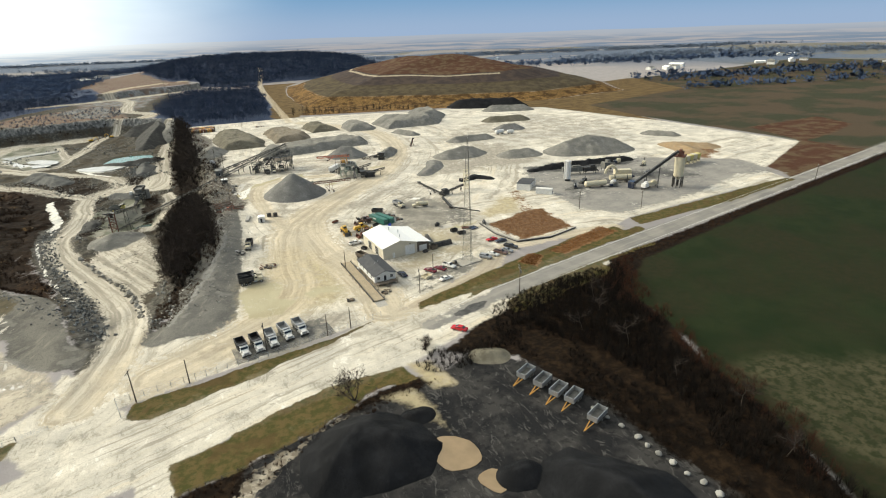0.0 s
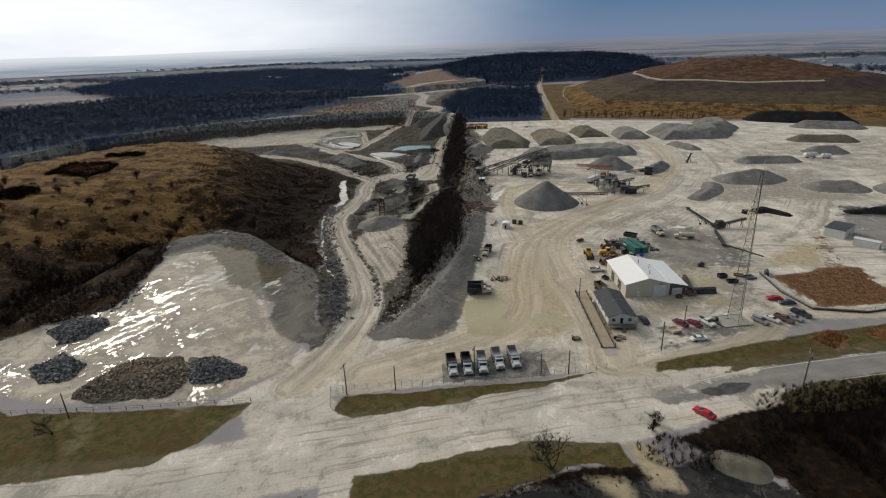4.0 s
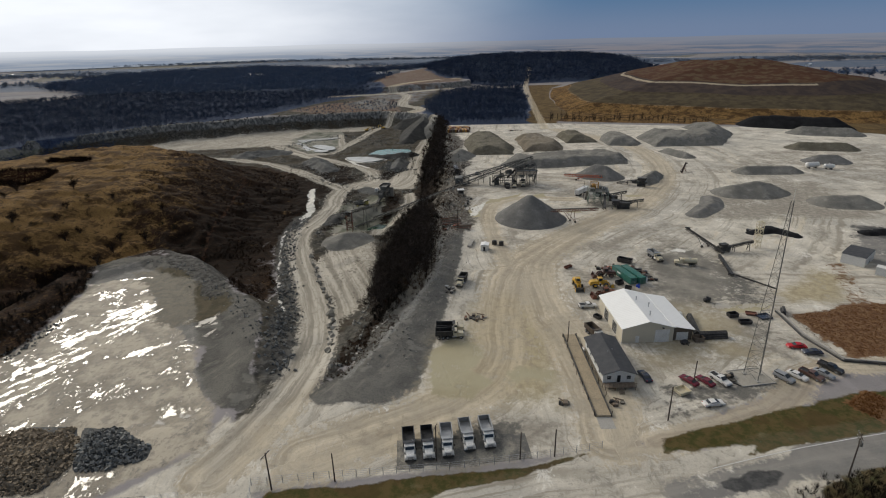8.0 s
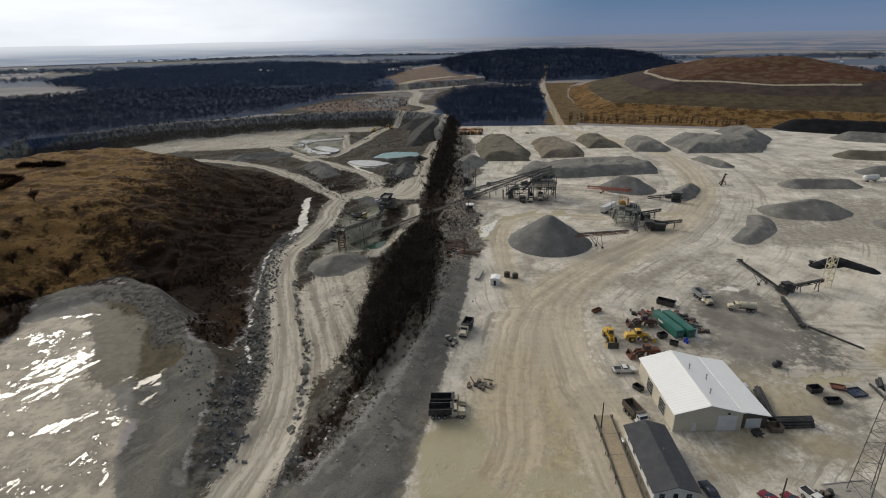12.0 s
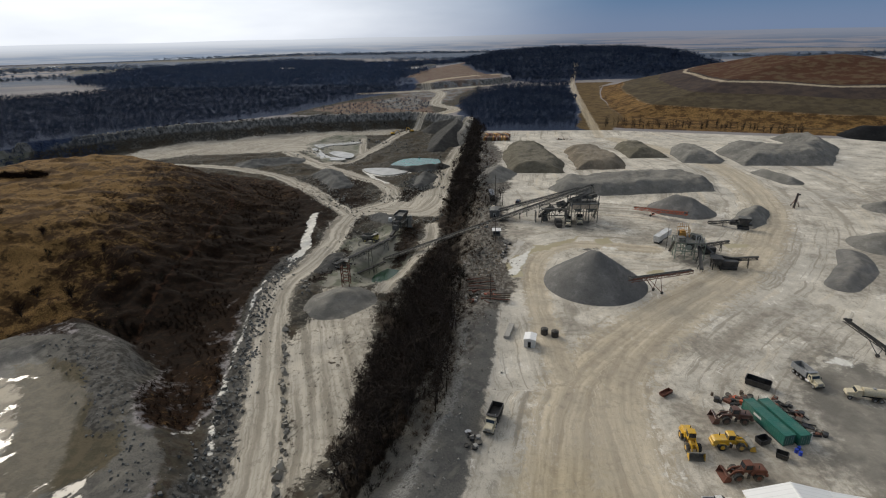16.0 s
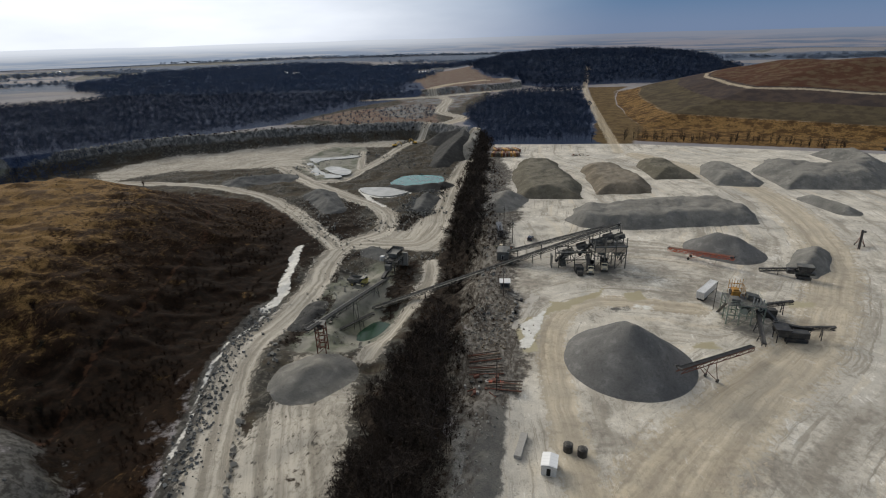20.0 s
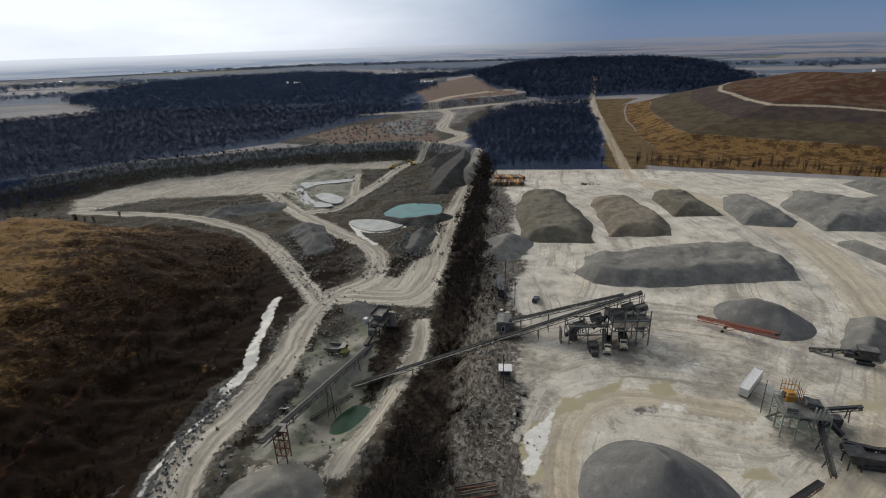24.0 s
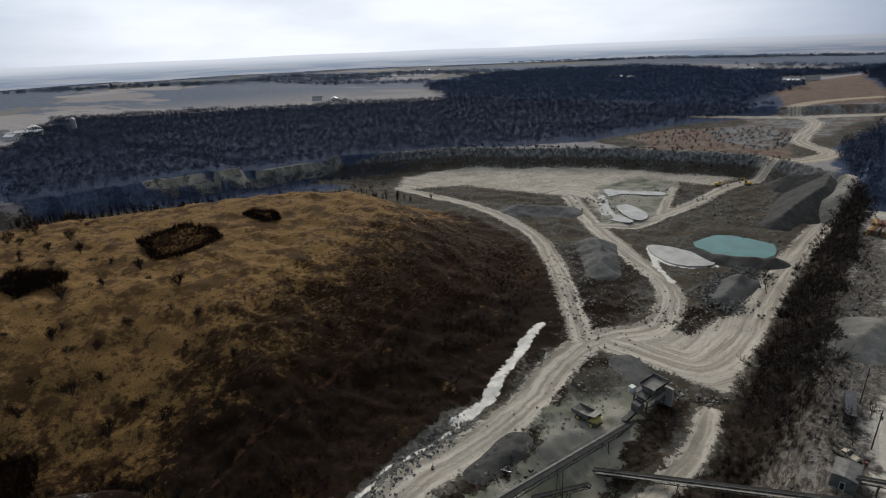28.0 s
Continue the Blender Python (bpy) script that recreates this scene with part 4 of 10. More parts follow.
def ground_material():
    m, nd, lk, bsdf = nodes_of("ground")
    geo = nd.new("ShaderNodeNewGeometry")
    P = geo.outputs["Position"]
    n_big = noise_node(nd, lk, P, 0.018, 5.0, 0.6)
    n_mid = noise_node(nd, lk, P, 0.09, 6.0, 0.62)
    n_low = noise_node(nd, lk, P, 0.45, 6.0, 0.68)
    n_fine = noise_node(nd, lk, P, 2.6, 5.0, 0.7)

    def mask(key, edge=0.28, low=0.5, wide=0.13):
        a = nd.new("ShaderNodeAttribute")
        a.attribute_name = key
        jag = calc(nd, lk, "MULTIPLY", calc(nd, lk, "SUBTRACT", calc(nd, lk, "ADD", n_low, n_mid), 1.0), edge * 2.2)
        jag = calc(nd, lk, "MULTIPLY", jag, span(nd, lk, a.outputs["Fac"], 0.0, 0.3))
        return span(nd, lk, calc(nd, lk, "ADD", a.outputs["Fac"], jag), max(0.02, low - wide), low + wide)

    def two(noise_out, a, b, lo=0.4, hi=0.6):
        return blend(nd, lk, span(nd, lk, noise_out, lo, hi), a, b)

    # short ruts, longer than wide
    rut_at = nd.new("ShaderNodeMapping")
    rut_at.inputs["Rotation"].default_value = (0, 0, radians(-27))
    rut_at.inputs["Scale"].default_value = (0.8, 0.36, 0.5)
    lk.new(P, rut_at.inputs["Vector"])
    rut_noise = nd.new("ShaderNodeTexNoise")
    rut_noise.inputs["Scale"].default_value, rut_noise.inputs["Detail"].default_value = 0.5, 6.0
    rut_noise.inputs["Roughness"].default_value, rut_noise.inputs["Distortion"].default_value = 0.72, 2.2
    lk.new(rut_at.outputs["Vector"], rut_noise.inputs["Vector"])
    n_rut = rut_noise.outputs["Fac"]
    # thin crooked edges of ruts and dried puddles
    crook = noise_node(nd, lk, rut_at.outputs["Vector"], 0.34, 4.0, 0.6)
    crack = span(nd, lk, calc(nd, lk, "ABSOLUTE", calc(nd, lk, "SUBTRACT", crook, 0.5)), 0.03, 0.004)
    crack = calc(nd, lk, "MULTIPLY", crack, span(nd, lk, n_low, 0.42, 0.58))
    # wheels drew the wet ground out into long streaks
    drawn = nd.new("ShaderNodeMapping")
    drawn.vector_type = "TEXTURE"
    drawn.inputs["Rotation"].default_value = (0, 0, radians(58))
    drawn.inputs["Scale"].default_value = (9.0, 2.6, 5.0)
    lk.new(P, drawn.inputs["Vector"])
    n_wet = noise_node(nd, lk, drawn.outputs["Vector"], 1.0, 6.0, 0.66)
    # farmland out to the horizon: a patchwork of fallow, stubble and thin green, paled by painted haze
    vor = nd.new("ShaderNodeTexVoronoi")
    vor.inputs["Scale"].default_value = 0.0022
    flat = nd.new("ShaderNodeMapping")
    flat.inputs["Scale"].default_value = (1.0, 0.7, 0.0)
    lk.new(P, flat.inputs["Vector"])
    lk.new(flat.outputs["Vector"], vor.inputs["Vector"])
    pick = nd.new("ShaderNodeSeparateColor")
    lk.new(vor.outputs["Color"], pick.inputs[0])
    col = blend(nd, lk, span(nd, lk, pick.outputs[0], 0.2, 0.8, smooth=False), (0.25, 0.235, 0.235), (0.33, 0.305, 0.3))
    col = blend(nd, lk, span(nd, lk, pick.outputs[1], 0.7, 0.75), col, (0.16, 0.155, 0.13))
    col = blend(nd, lk, span(nd, lk, n_mid, 0.3, 0.7, 0, 0.4), col, (0.17, 0.162, 0.158))

    # woods and hedges among the far fields, with blue haze put into their colour
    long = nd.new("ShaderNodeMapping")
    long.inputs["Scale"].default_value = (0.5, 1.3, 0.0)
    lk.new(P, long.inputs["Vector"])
    n_haze_woods = noise_node(nd, lk, long.outputs["Vector"], 0.0021, 5.0, 0.62)
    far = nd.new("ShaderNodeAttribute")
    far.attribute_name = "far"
    k_haze_woods = calc(nd, lk, "MULTIPLY", span(nd, lk, n_haze_woods, 0.46, 0.5), far.outputs["Fac"])
    col = blend(nd, lk, k_haze_woods, col, two(n_mid, (0.1, 0.125, 0.17), (0.13, 0.155, 0.2)))

    def lay(key, colour, edge=0.28, low=0.5, wide=0.13):
        nonlocal col
        k = mask(key, edge, low, wide)
        col = blend(nd, lk, k, col, colour)
        return k

    lay("field", blend(nd, lk, span(nd, lk, n_big, 0.4, 0.6), two(n_mid, (0.013, 0.021, 0.008), (0.02, 0.027, 0.011), 0.35, 0.65), two(n_low, (0.026, 0.024, 0.012), (0.019, 0.022, 0.01))), 0.04)
    lay("stubble", two(n_low, (0.07, 0.064, 0.036), (0.026, 0.03, 0.014), 0.38, 0.6), 0.9, 0.6, 0.4)
    rock = two(n_low, (0.125, 0.116, 0.097), (0.05, 0.047, 0.04), 0.38, 0.58)
    rock = blend(nd, lk, span(nd, lk, n_mid, 0.46, 0.58, 0, 0.9), rock, two(n_low, (0.045, 0.033, 0.023), (0.085, 0.074, 0.052)))
    rock = blend(nd, lk, span(nd, lk, n_fine, 0.5, 0.68, 0, 0.55), rock, (0.05, 0.047, 0.04))
    lay("rock", rock, 0.3)
    lay("fallow", two(n_big, (0.042, 0.044, 0.026), (0.075, 0.056, 0.037), 0.42, 0.56), 0.1)
    lay("silt", two(n_mid, (0.16, 0.165, 0.125), (0.26, 0.25, 0.21), 0.42, 0.56), 0.4)
    upright = nd.new("ShaderNodeMapping")
    upright.inputs["Scale"].default_value = (1.0, 1.0, 0.12)
    lk.new(P, upright.inputs["Vector"])
    n_face = noise_node(nd, lk, upright.outputs["Vector"], 0.3, 5.0, 0.7)
    lay("cliff", two(n_face, (0.075, 0.078, 0.077), (0.25, 0.245, 0.228), 0.4, 0.64), 0.2)
    straw = two(n_fine, (0.25, 0.152, 0.056), (0.11, 0.064, 0.024), 0.38, 0.62)
    tuft = calc(nd, lk, "ADD", calc(nd, lk, "MULTIPLY", n_mid, 0.62), calc(nd, lk, "MULTIPLY", n_low, 0.38))
    gold = blend(nd, lk, span(nd, lk, tuft, 0.46, 0.55), straw, two(n_low, (0.05, 0.027, 0.011), (0.085, 0.05, 0.02)))
    gold = blend(nd, lk, span(nd, lk, n_low, 0.56, 0.64, 0, 0.8), gold, (0.04, 0.025, 0.013))
    lay("gold", gold, 0.2)
    dull = blend(nd, lk, span(nd, lk, tuft, 0.42, 0.62), two(n_fine, (0.18, 0.125, 0.056), (0.11, 0.075, 0.036), 0.35, 0.65), (0.07, 0.046, 0.023))
    lay("dullgold", dull, 0.2)
    lay("olive", two(n_mid, (0.088, 0.07, 0.042), (0.058, 0.046, 0.03)), 0.08)
    lay("plum", two(n_mid, (0.045, 0.036, 0.034), (0.07, 0.052, 0.042)), 0.12)
    lay("redearth", two(n_mid, (0.07, 0.033, 0.02), (0.1, 0.068, 0.04), 0.44, 0.6), 0.3)
    side = two(n_low, (0.011, 0.0058, 0.003), (0.032, 0.0165, 0.008), 0.42, 0.6)
    side = blend(nd, lk, calc(nd, lk, "MULTIPLY", span(nd, lk, n_rut, 0.54, 0.6), span(nd, lk, n_mid, 0.4, 0.56)), side, two(n_fine, (0.12, 0.07, 0.028), (0.055, 0.031, 0.013)))
    side = blend(nd, lk, span(nd, lk, n_fine, 0.52, 0.7, 0, 0.3), side, (0.055, 0.034, 0.016))
    side = blend(nd, lk, calc(nd, lk, "MULTIPLY", crack, 0.7), side, (0.006, 0.004, 0.003))
    lay("brownside", side, 0.85, 0.5, 0.34)
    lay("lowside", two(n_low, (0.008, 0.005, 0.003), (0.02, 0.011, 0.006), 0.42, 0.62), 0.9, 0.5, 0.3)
    lay("path", two(n_low, (0.075, 0.034, 0.018), (0.05, 0.024, 0.013)), 0.4)
    lay("scrub", two(n_low, (0.009, 0.006, 0.004), (0.026, 0.016, 0.009), 0.42, 0.66), 0.3)
    lay("earth", blend(nd, lk, span(nd, lk, n_rut, 0.5, 0.62), two(n_mid, (0.13, 0.078, 0.058), (0.16, 0.125, 0.1)), (0.22, 0.185, 0.15)), 0.8)
    # the woodland floor carries distance haze as blue in its colour
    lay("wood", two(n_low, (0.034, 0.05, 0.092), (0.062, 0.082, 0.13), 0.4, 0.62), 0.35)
    lay("bench", blend(nd, lk, span(nd, lk, n_mid, 0.42, 0.6), two(n_low, (0.24, 0.245, 0.24), (0.13, 0.135, 0.135), 0.4, 0.6), two(n_fine, (0.17, 0.12, 0.095), (0.1, 0.09, 0.08))), 0.5)
    lay("bank", two(n_low, (0.013, 0.01, 0.0075), (0.05, 0.039, 0.03), 0.4, 0.66), 0.8)
    black = two(n_mid, (0.018, 0.018, 0.019), (0.046, 0.044, 0.042), 0.42, 0.62)
    black = blend(nd, lk, span(nd, lk, n_rut, 0.54, 0.64, 0, 0.7), black, (0.1, 0.096, 0.09))
    black = blend(nd, lk, span(nd, lk, n_low, 0.48, 0.38, 0, 0.6), black, (0.012, 0.012, 0.013))
    lay("black", black, 0.35)
    # wheel marks run on beside the tracks, in long broken streaks
    u = nd.new("ShaderNodeAttribute")
    u.attribute_name = "lane_u"
    v = nd.new("ShaderNodeAttribute")
    v.attribute_name = "lane_v"

    def along(across_scale, along_scale, wobble, detail=5.0, rough=0.6):
        at_lane = nd.new("ShaderNodeCombineXYZ")
        lk.new(calc(nd, lk, "ADD", calc(nd, lk, "MULTIPLY", u.outputs["Fac"], across_scale), calc(nd, lk, "MULTIPLY", n_mid, wobble)), at_lane.inputs[0])
        lk.new(calc(nd, lk, "MULTIPLY", v.outputs["Fac"], along_scale), at_lane.inputs[1])
        return noise_node(nd, lk, at_lane.outputs[0], 1.0, detail, rough)

    marks = along(0.17, 0.012, 1.3)
    ruts = along(0.75, 0.03, 2.0, 4.0, 0.65)
    dusty = blend(nd, lk, span(nd, lk, n_mid, 0.36, 0.64), (0.67, 0.62, 0.525), (0.49, 0.452, 0.38))
    dusty = blend(nd, lk, span(nd, lk, n_big, 0.46, 0.62, 0, 0.6), dusty, (0.42, 0.398, 0.352))
    dusty = blend(nd, lk, span(nd, lk, marks, 0.52, 0.66, 0, 0.75), dusty, (0.29, 0.255, 0.2))
    dusty = blend(nd, lk, span(nd, lk, marks, 0.46, 0.34, 0, 0.8), dusty, (0.62, 0.545, 0.42))
    blot = calc(nd, lk, "ADD", calc(nd, lk, "MULTIPLY", n_mid, 0.55), calc(nd, lk, "MULTIPLY", n_rut, 0.45))
    dusty = blend(nd, lk, span(nd, lk, blot, 0.53, 0.61, 0, 0.7), dusty, (0.25, 0.23, 0.19))
    dusty = blend(nd, lk, span(nd, lk, blot, 0.44, 0.39, 0, 0.85), dusty, (0.76, 0.725, 0.65))
    dusty = blend(nd, lk, calc(nd, lk, "MULTIPLY", span(nd, lk, ruts, 0.54, 0.64), span(nd, lk, n_big, 0.36, 0.56, 0.2, 0.75)), dusty, (0.27, 0.24, 0.19))
    dusty = blend(nd, lk, calc(nd, lk, "MULTIPLY", span(nd, lk, ruts, 0.42, 0.34), span(nd, lk, n_mid, 0.36, 0.56, 0.7, 0.1)), dusty, (0.72, 0.66, 0.55))
    dusty = blend(nd, lk, span(nd, lk, n_fine, 0.5, 0.66, 0, 0.35), dusty, (0.28, 0.25, 0.2))
    dusty = blend(nd, lk, calc(nd, lk, "MULTIPLY", crack, 0.15), dusty, (0.2, 0.18, 0.145))
    dusty = blend(nd, lk, span(nd, lk, n_low, 0.42, 0.34, 0, 0.5), dusty, (0.24, 0.22, 0.18))
    k_dust = lay("dust", dusty, 0.25)
    lay("damp", two(n_low, (0.36, 0.325, 0.265), (0.25, 0.225, 0.185), 0.36, 0.64), 0.7, 0.5, 0.4)
    pad = two(n_mid, (0.44, 0.385, 0.295), (0.26, 0.226, 0.172), 0.4, 0.56)
    pad = blend(nd, lk, calc(nd, lk, "MULTIPLY", span(nd, lk, n_rut, 0.5, 0.6), span(nd, lk, n_mid, 0.36, 0.6, 0.1, 0.7)), pad, (0.2, 0.182, 0.15))
    pad = blend(nd, lk, calc(nd, lk, "MULTIPLY", crack, 0.6), pad, (0.17, 0.155, 0.125))
    pad = blend(nd, lk, span(nd, lk, n_low, 0.54, 0.62, 0, 0.6), pad, (0.2, 0.182, 0.15))
    k_pad = lay("pad", pad, 0.3)
    grey = two(n_mid, (0.108, 0.103, 0.092), (0.165, 0.156, 0.136))
    grey = blend(nd, lk, span(nd, lk, n_fine, 0.47, 0.6, 0, 0.45), grey, (0.06, 0.06, 0.056))
    grey = blend(nd, lk, span(nd, lk, n_mid, 0.44, 0.36, 0, 0.6), grey, (0.22, 0.21, 0.185))
    grey = blend(nd, lk, span(nd, lk, n_wet, 0.54, 0.68, 0, 0.5), grey, (0.24, 0.222, 0.185))
    k_grey = lay("grey", grey, 0.45)
    scruff = blend(nd, lk, span(nd, lk, n_rut, 0.44, 0.56), two(n_low, (0.21, 0.194, 0.166), (0.105, 0.096, 0.081), 0.4, 0.6), two(n_fine, (0.085, 0.07, 0.054), (0.04, 0.033, 0.026)))
    lay("scruff", scruff, 0.7, 0.5, 0.25)
    lay("gritty", two(n_low, (0.42, 0.375, 0.3), (0.2, 0.17, 0.13), 0.4, 0.6), 0.9)
    lay("shingle", two(n_fine, (0.26, 0.255, 0.235), (0.12, 0.118, 0.108), 0.4, 0.6), 0.6)
    lay("olivemud", two(n_low, (0.085, 0.075, 0.05), (0.12, 0.1, 0.066)), 0.5)
    lay("dark", two(n_mid, (0.27, 0.25, 0.21), (0.17, 0.158, 0.135), 0.4, 0.6), 0.8, 0.5, 0.35)
    k_mud = lay("mud", two(n_low, (0.45, 0.38, 0.24), (0.35, 0.295, 0.19), 0.4, 0.62), 0.5, 0.5, 0.38)
    lay("rimrock", two(n_low, (0.13, 0.125, 0.113), (0.05, 0.047, 0.042)), 0.7)
    # lanes: streaks of tyres along the way
    tyres = along(0.4, 0.012, 1.2, 4.0, 0.62)
    far_off = calc(nd, lk, "MULTIPLY", span(nd, lk, calc(nd, lk, "ABSOLUTE", u.outputs["Fac"]), 14.0, 30.0), 0.85)
    broken = calc(nd, lk, "MAXIMUM", far_off, span(nd, lk, n_rut, 0.5, 0.66, 0.0, 0.35))
    wander = calc(nd, lk, "ADD", calc(nd, lk, "MULTIPLY", n_rut, 0.6), calc(nd, lk, "MULTIPLY", n_mid, 0.4))
    streak = calc(nd, lk, "ADD", calc(nd, lk, "MULTIPLY", tyres, calc(nd, lk, "SUBTRACT", 1.0, broken)), calc(nd, lk, "MULTIPLY", wander, broken))
    lane_col = blend(nd, lk, span(nd, lk, streak, 0.34, 0.66), (0.33, 0.27, 0.185), (0.62, 0.525, 0.37))
    lane_col = blend(nd, lk, span(nd, lk, n_mid, 0.42, 0.62, 0, 0.45), lane_col, (0.42, 0.37, 0.29))
    lane_col = blend(nd, lk, span(nd, lk, n_low, 0.5, 0.66, 0, 0.35), lane_col, (0.3, 0.265, 0.21))
    lane_col = blend(nd, lk, calc(nd, lk, "MULTIPLY", crack, 0.25), lane_col, (0.22, 0.19, 0.145))
    in_pit = nd.new("ShaderNodeAttribute")
    in_pit.attribute_name = "rock"
    stone_way = blend(nd, lk, span(nd, lk, streak, 0.4, 0.6), (0.27, 0.25, 0.21), (0.5, 0.468, 0.405))
    stone_way = blend(nd, lk, calc(nd, lk, "MULTIPLY", crack, 0.5), stone_way, (0.2, 0.185, 0.155))
    lane_col = blend(nd, lk, calc(nd, lk, "MULTIPLY", in_pit.outputs["Fac"], 0.85), lane_col, stone_way)
    a = nd.new("ShaderNodeAttribute")
    a.attribute_name = "lane"
    jag = calc(nd, lk, "MULTIPLY", calc(nd, lk, "SUBTRACT", calc(nd, lk, "ADD", n_low, n_rut), 1.0), 1.5)
    jag = calc(nd, lk, "MULTIPLY", jag, span(nd, lk, a.outputs["Fac"], 0.0, 0.3))
    k_lane = span(nd, lk, calc(nd, lk, "ADD", a.outputs["Fac"], jag), 0.35, 0.65)
    k_show = calc(nd, lk, "MULTIPLY", k_lane, span(nd, lk, in_pit.outputs["Fac"], 0, 1, 0.72, 1.0))
    col = blend(nd, lk, k_show, col, lane_col)
    lay("slurry", two(n_big, (0.42, 0.375, 0.25), (0.36, 0.315, 0.2)), 0.35)
    tar = two(n_mid, (0.19, 0.182, 0.17), (0.26, 0.245, 0.22), 0.35, 0.65)
    tar = blend(nd, lk, span(nd, lk, streak, 0.45, 0.7, 0, 0.5), tar, (0.36, 0.335, 0.29))
    lay("tar", tar, 0.5)
    lay("blackish", two(n_low, (0.035, 0.035, 0.035), (0.1, 0.097, 0.09), 0.4, 0.62), 0.9, 0.5, 0.3)
    verge = two(n_low, (0.06, 0.06, 0.02), (0.11, 0.082, 0.034), 0.38, 0.6)
    verge = blend(nd, lk, span(nd, lk, n_mid, 0.47, 0.4, 0, 0.7), verge, (0.085, 0.058, 0.025))
    verge = blend(nd, lk, span(nd, lk, n_mid, 0.56, 0.7, 0, 0.7), verge, (0.2, 0.17, 0.1))
    lay("verge", verge, 0.35)
    lay("orange", two(n_low, (0.12, 0.055, 0.022), (0.2, 0.115, 0.055), 0.38, 0.62), 0.7)
    lay("newtar", two(n_low, (0.05, 0.05, 0.05), (0.09, 0.088, 0.084)), 0.3)
    lay("white", two(n_low, (0.62, 0.6, 0.54), (0.74, 0.72, 0.66)), 0.6)
    # standing water lies in the hollows of pad, mud and lanes
    hollow = span(nd, lk, calc(nd, lk, "ADD", calc(nd, lk, "MULTIPLY", n_mid, 0.45), calc(nd, lk, "ADD", calc(nd, lk, "MULTIPLY", n_rut, 0.3), calc(nd, lk, "MULTIPLY", n_low, 0.25))), 0.535, 0.56)
    wet_at = nd.new("ShaderNodeMath")
    wet_at.operation = "MAXIMUM"
    lk.new(k_pad, wet_at.inputs[0])
    lk.new(calc(nd, lk, "MULTIPLY", k_mud, 0.35), wet_at.inputs[1])
    dry = calc(nd, lk, "SUBTRACT", 1.0, k_grey)
    wet = calc(nd, lk, "MULTIPLY", calc(nd, lk, "MULTIPLY", hollow, wet_at.outputs[0]), dry)
    lie = nd.new("ShaderNodeAttribute")
    lie.attribute_name = "puddle"
    edge_jag = calc(nd, lk, "MULTIPLY", calc(nd, lk, "SUBTRACT", calc(nd, lk, "ADD", n_wet, calc(nd, lk, "MULTIPLY", n_low, 0.5)), 0.75), 2.6)
    edge_jag = calc(nd, lk, "MULTIPLY", edge_jag, span(nd, lk, lie.outputs["Fac"], 0.0, 0.3))
    pud = span(nd, lk, calc(nd, lk, "ADD", lie.outputs["Fac"], edge_jag), 0.48, 0.6)
    both_wet = nd.new("ShaderNodeMath")
    both_wet.operation = "MAXIMUM"
    lk.new(wet, both_wet.inputs[0])
    lk.new(pud, both_wet.inputs[1])
    wet = both_wet.outputs[0]
    col = blend(nd, lk, calc(nd, lk, "MULTIPLY", wet, 0.6), col, (0.5, 0.45, 0.36))
    lk.new(calc(nd, lk, "ADD", span(nd, lk, wet, 0, 1, 0.06, 0.5), calc(nd, lk, "MULTIPLY", calc(nd, lk, "MAXIMUM", k_dust, k_pad), 0.3)), bsdf.inputs["Specular IOR Level"])
    lk.new(col, bsdf.inputs["Base Color"])
    damp = calc(nd, lk, "MULTIPLY", wet_at.outputs[0], 0.4)
    lk.new(calc(nd, lk, "SUBTRACT", calc(nd, lk, "SUBTRACT", 0.95, calc(nd, lk, "MULTIPLY", damp, 0.6)), calc(nd, lk, "MULTIPLY", wet, 0.6)), bsdf.inputs["Roughness"])
    rough_h = calc(nd, lk, "ADD", calc(nd, lk, "MULTIPLY", n_low, 0.7), calc(nd, lk, "MULTIPLY", n_fine, 0.35))
    level = calc(nd, lk, "MULTIPLY", rough_h, calc(nd, lk, "SUBTRACT", 1.0, wet))
    level = calc(nd, lk, "ADD", level, calc(nd, lk, "MULTIPLY", calc(nd, lk, "MULTIPLY", streak, k_lane), 0.1))
    bumped(nd, lk, bsdf, level, 0.75, 0.6)
    return m


ground_mesh = grid_mesh("ground", X, Y, Z)
for key, field in {**cover, "lane_u": lane_u, "lane_v": lane_v}.items():
    att = ground_mesh.attributes.new(key, "FLOAT", "POINT")
    att.data.foreach_set("value", field.astype(np.float32).ravel())
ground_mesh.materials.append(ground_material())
ground = tagged(new("ground", ground_mesh), "pale dusty quarry yard with tracks, grass verges and fields", "ground", kind="structure")


def at(x, y):
    """Height of the land at a place."""
    i = np.clip(np.searchsorted(GX, x) - 1, 0, len(GX) - 2)
    j = np.clip(np.searchsorted(GY, y) - 1, 0, len(GY) - 2)
    a, b = (x - GX[i]) / (GX[i + 1] - GX[i]), (y - GY[j]) / (GY[j + 1] - GY[j])
    return (Z[j, i] * (1 - a) + Z[j, i + 1] * a) * (1 - b) + (Z[j + 1, i] * (1 - a) + Z[j + 1, i + 1] * a) * b


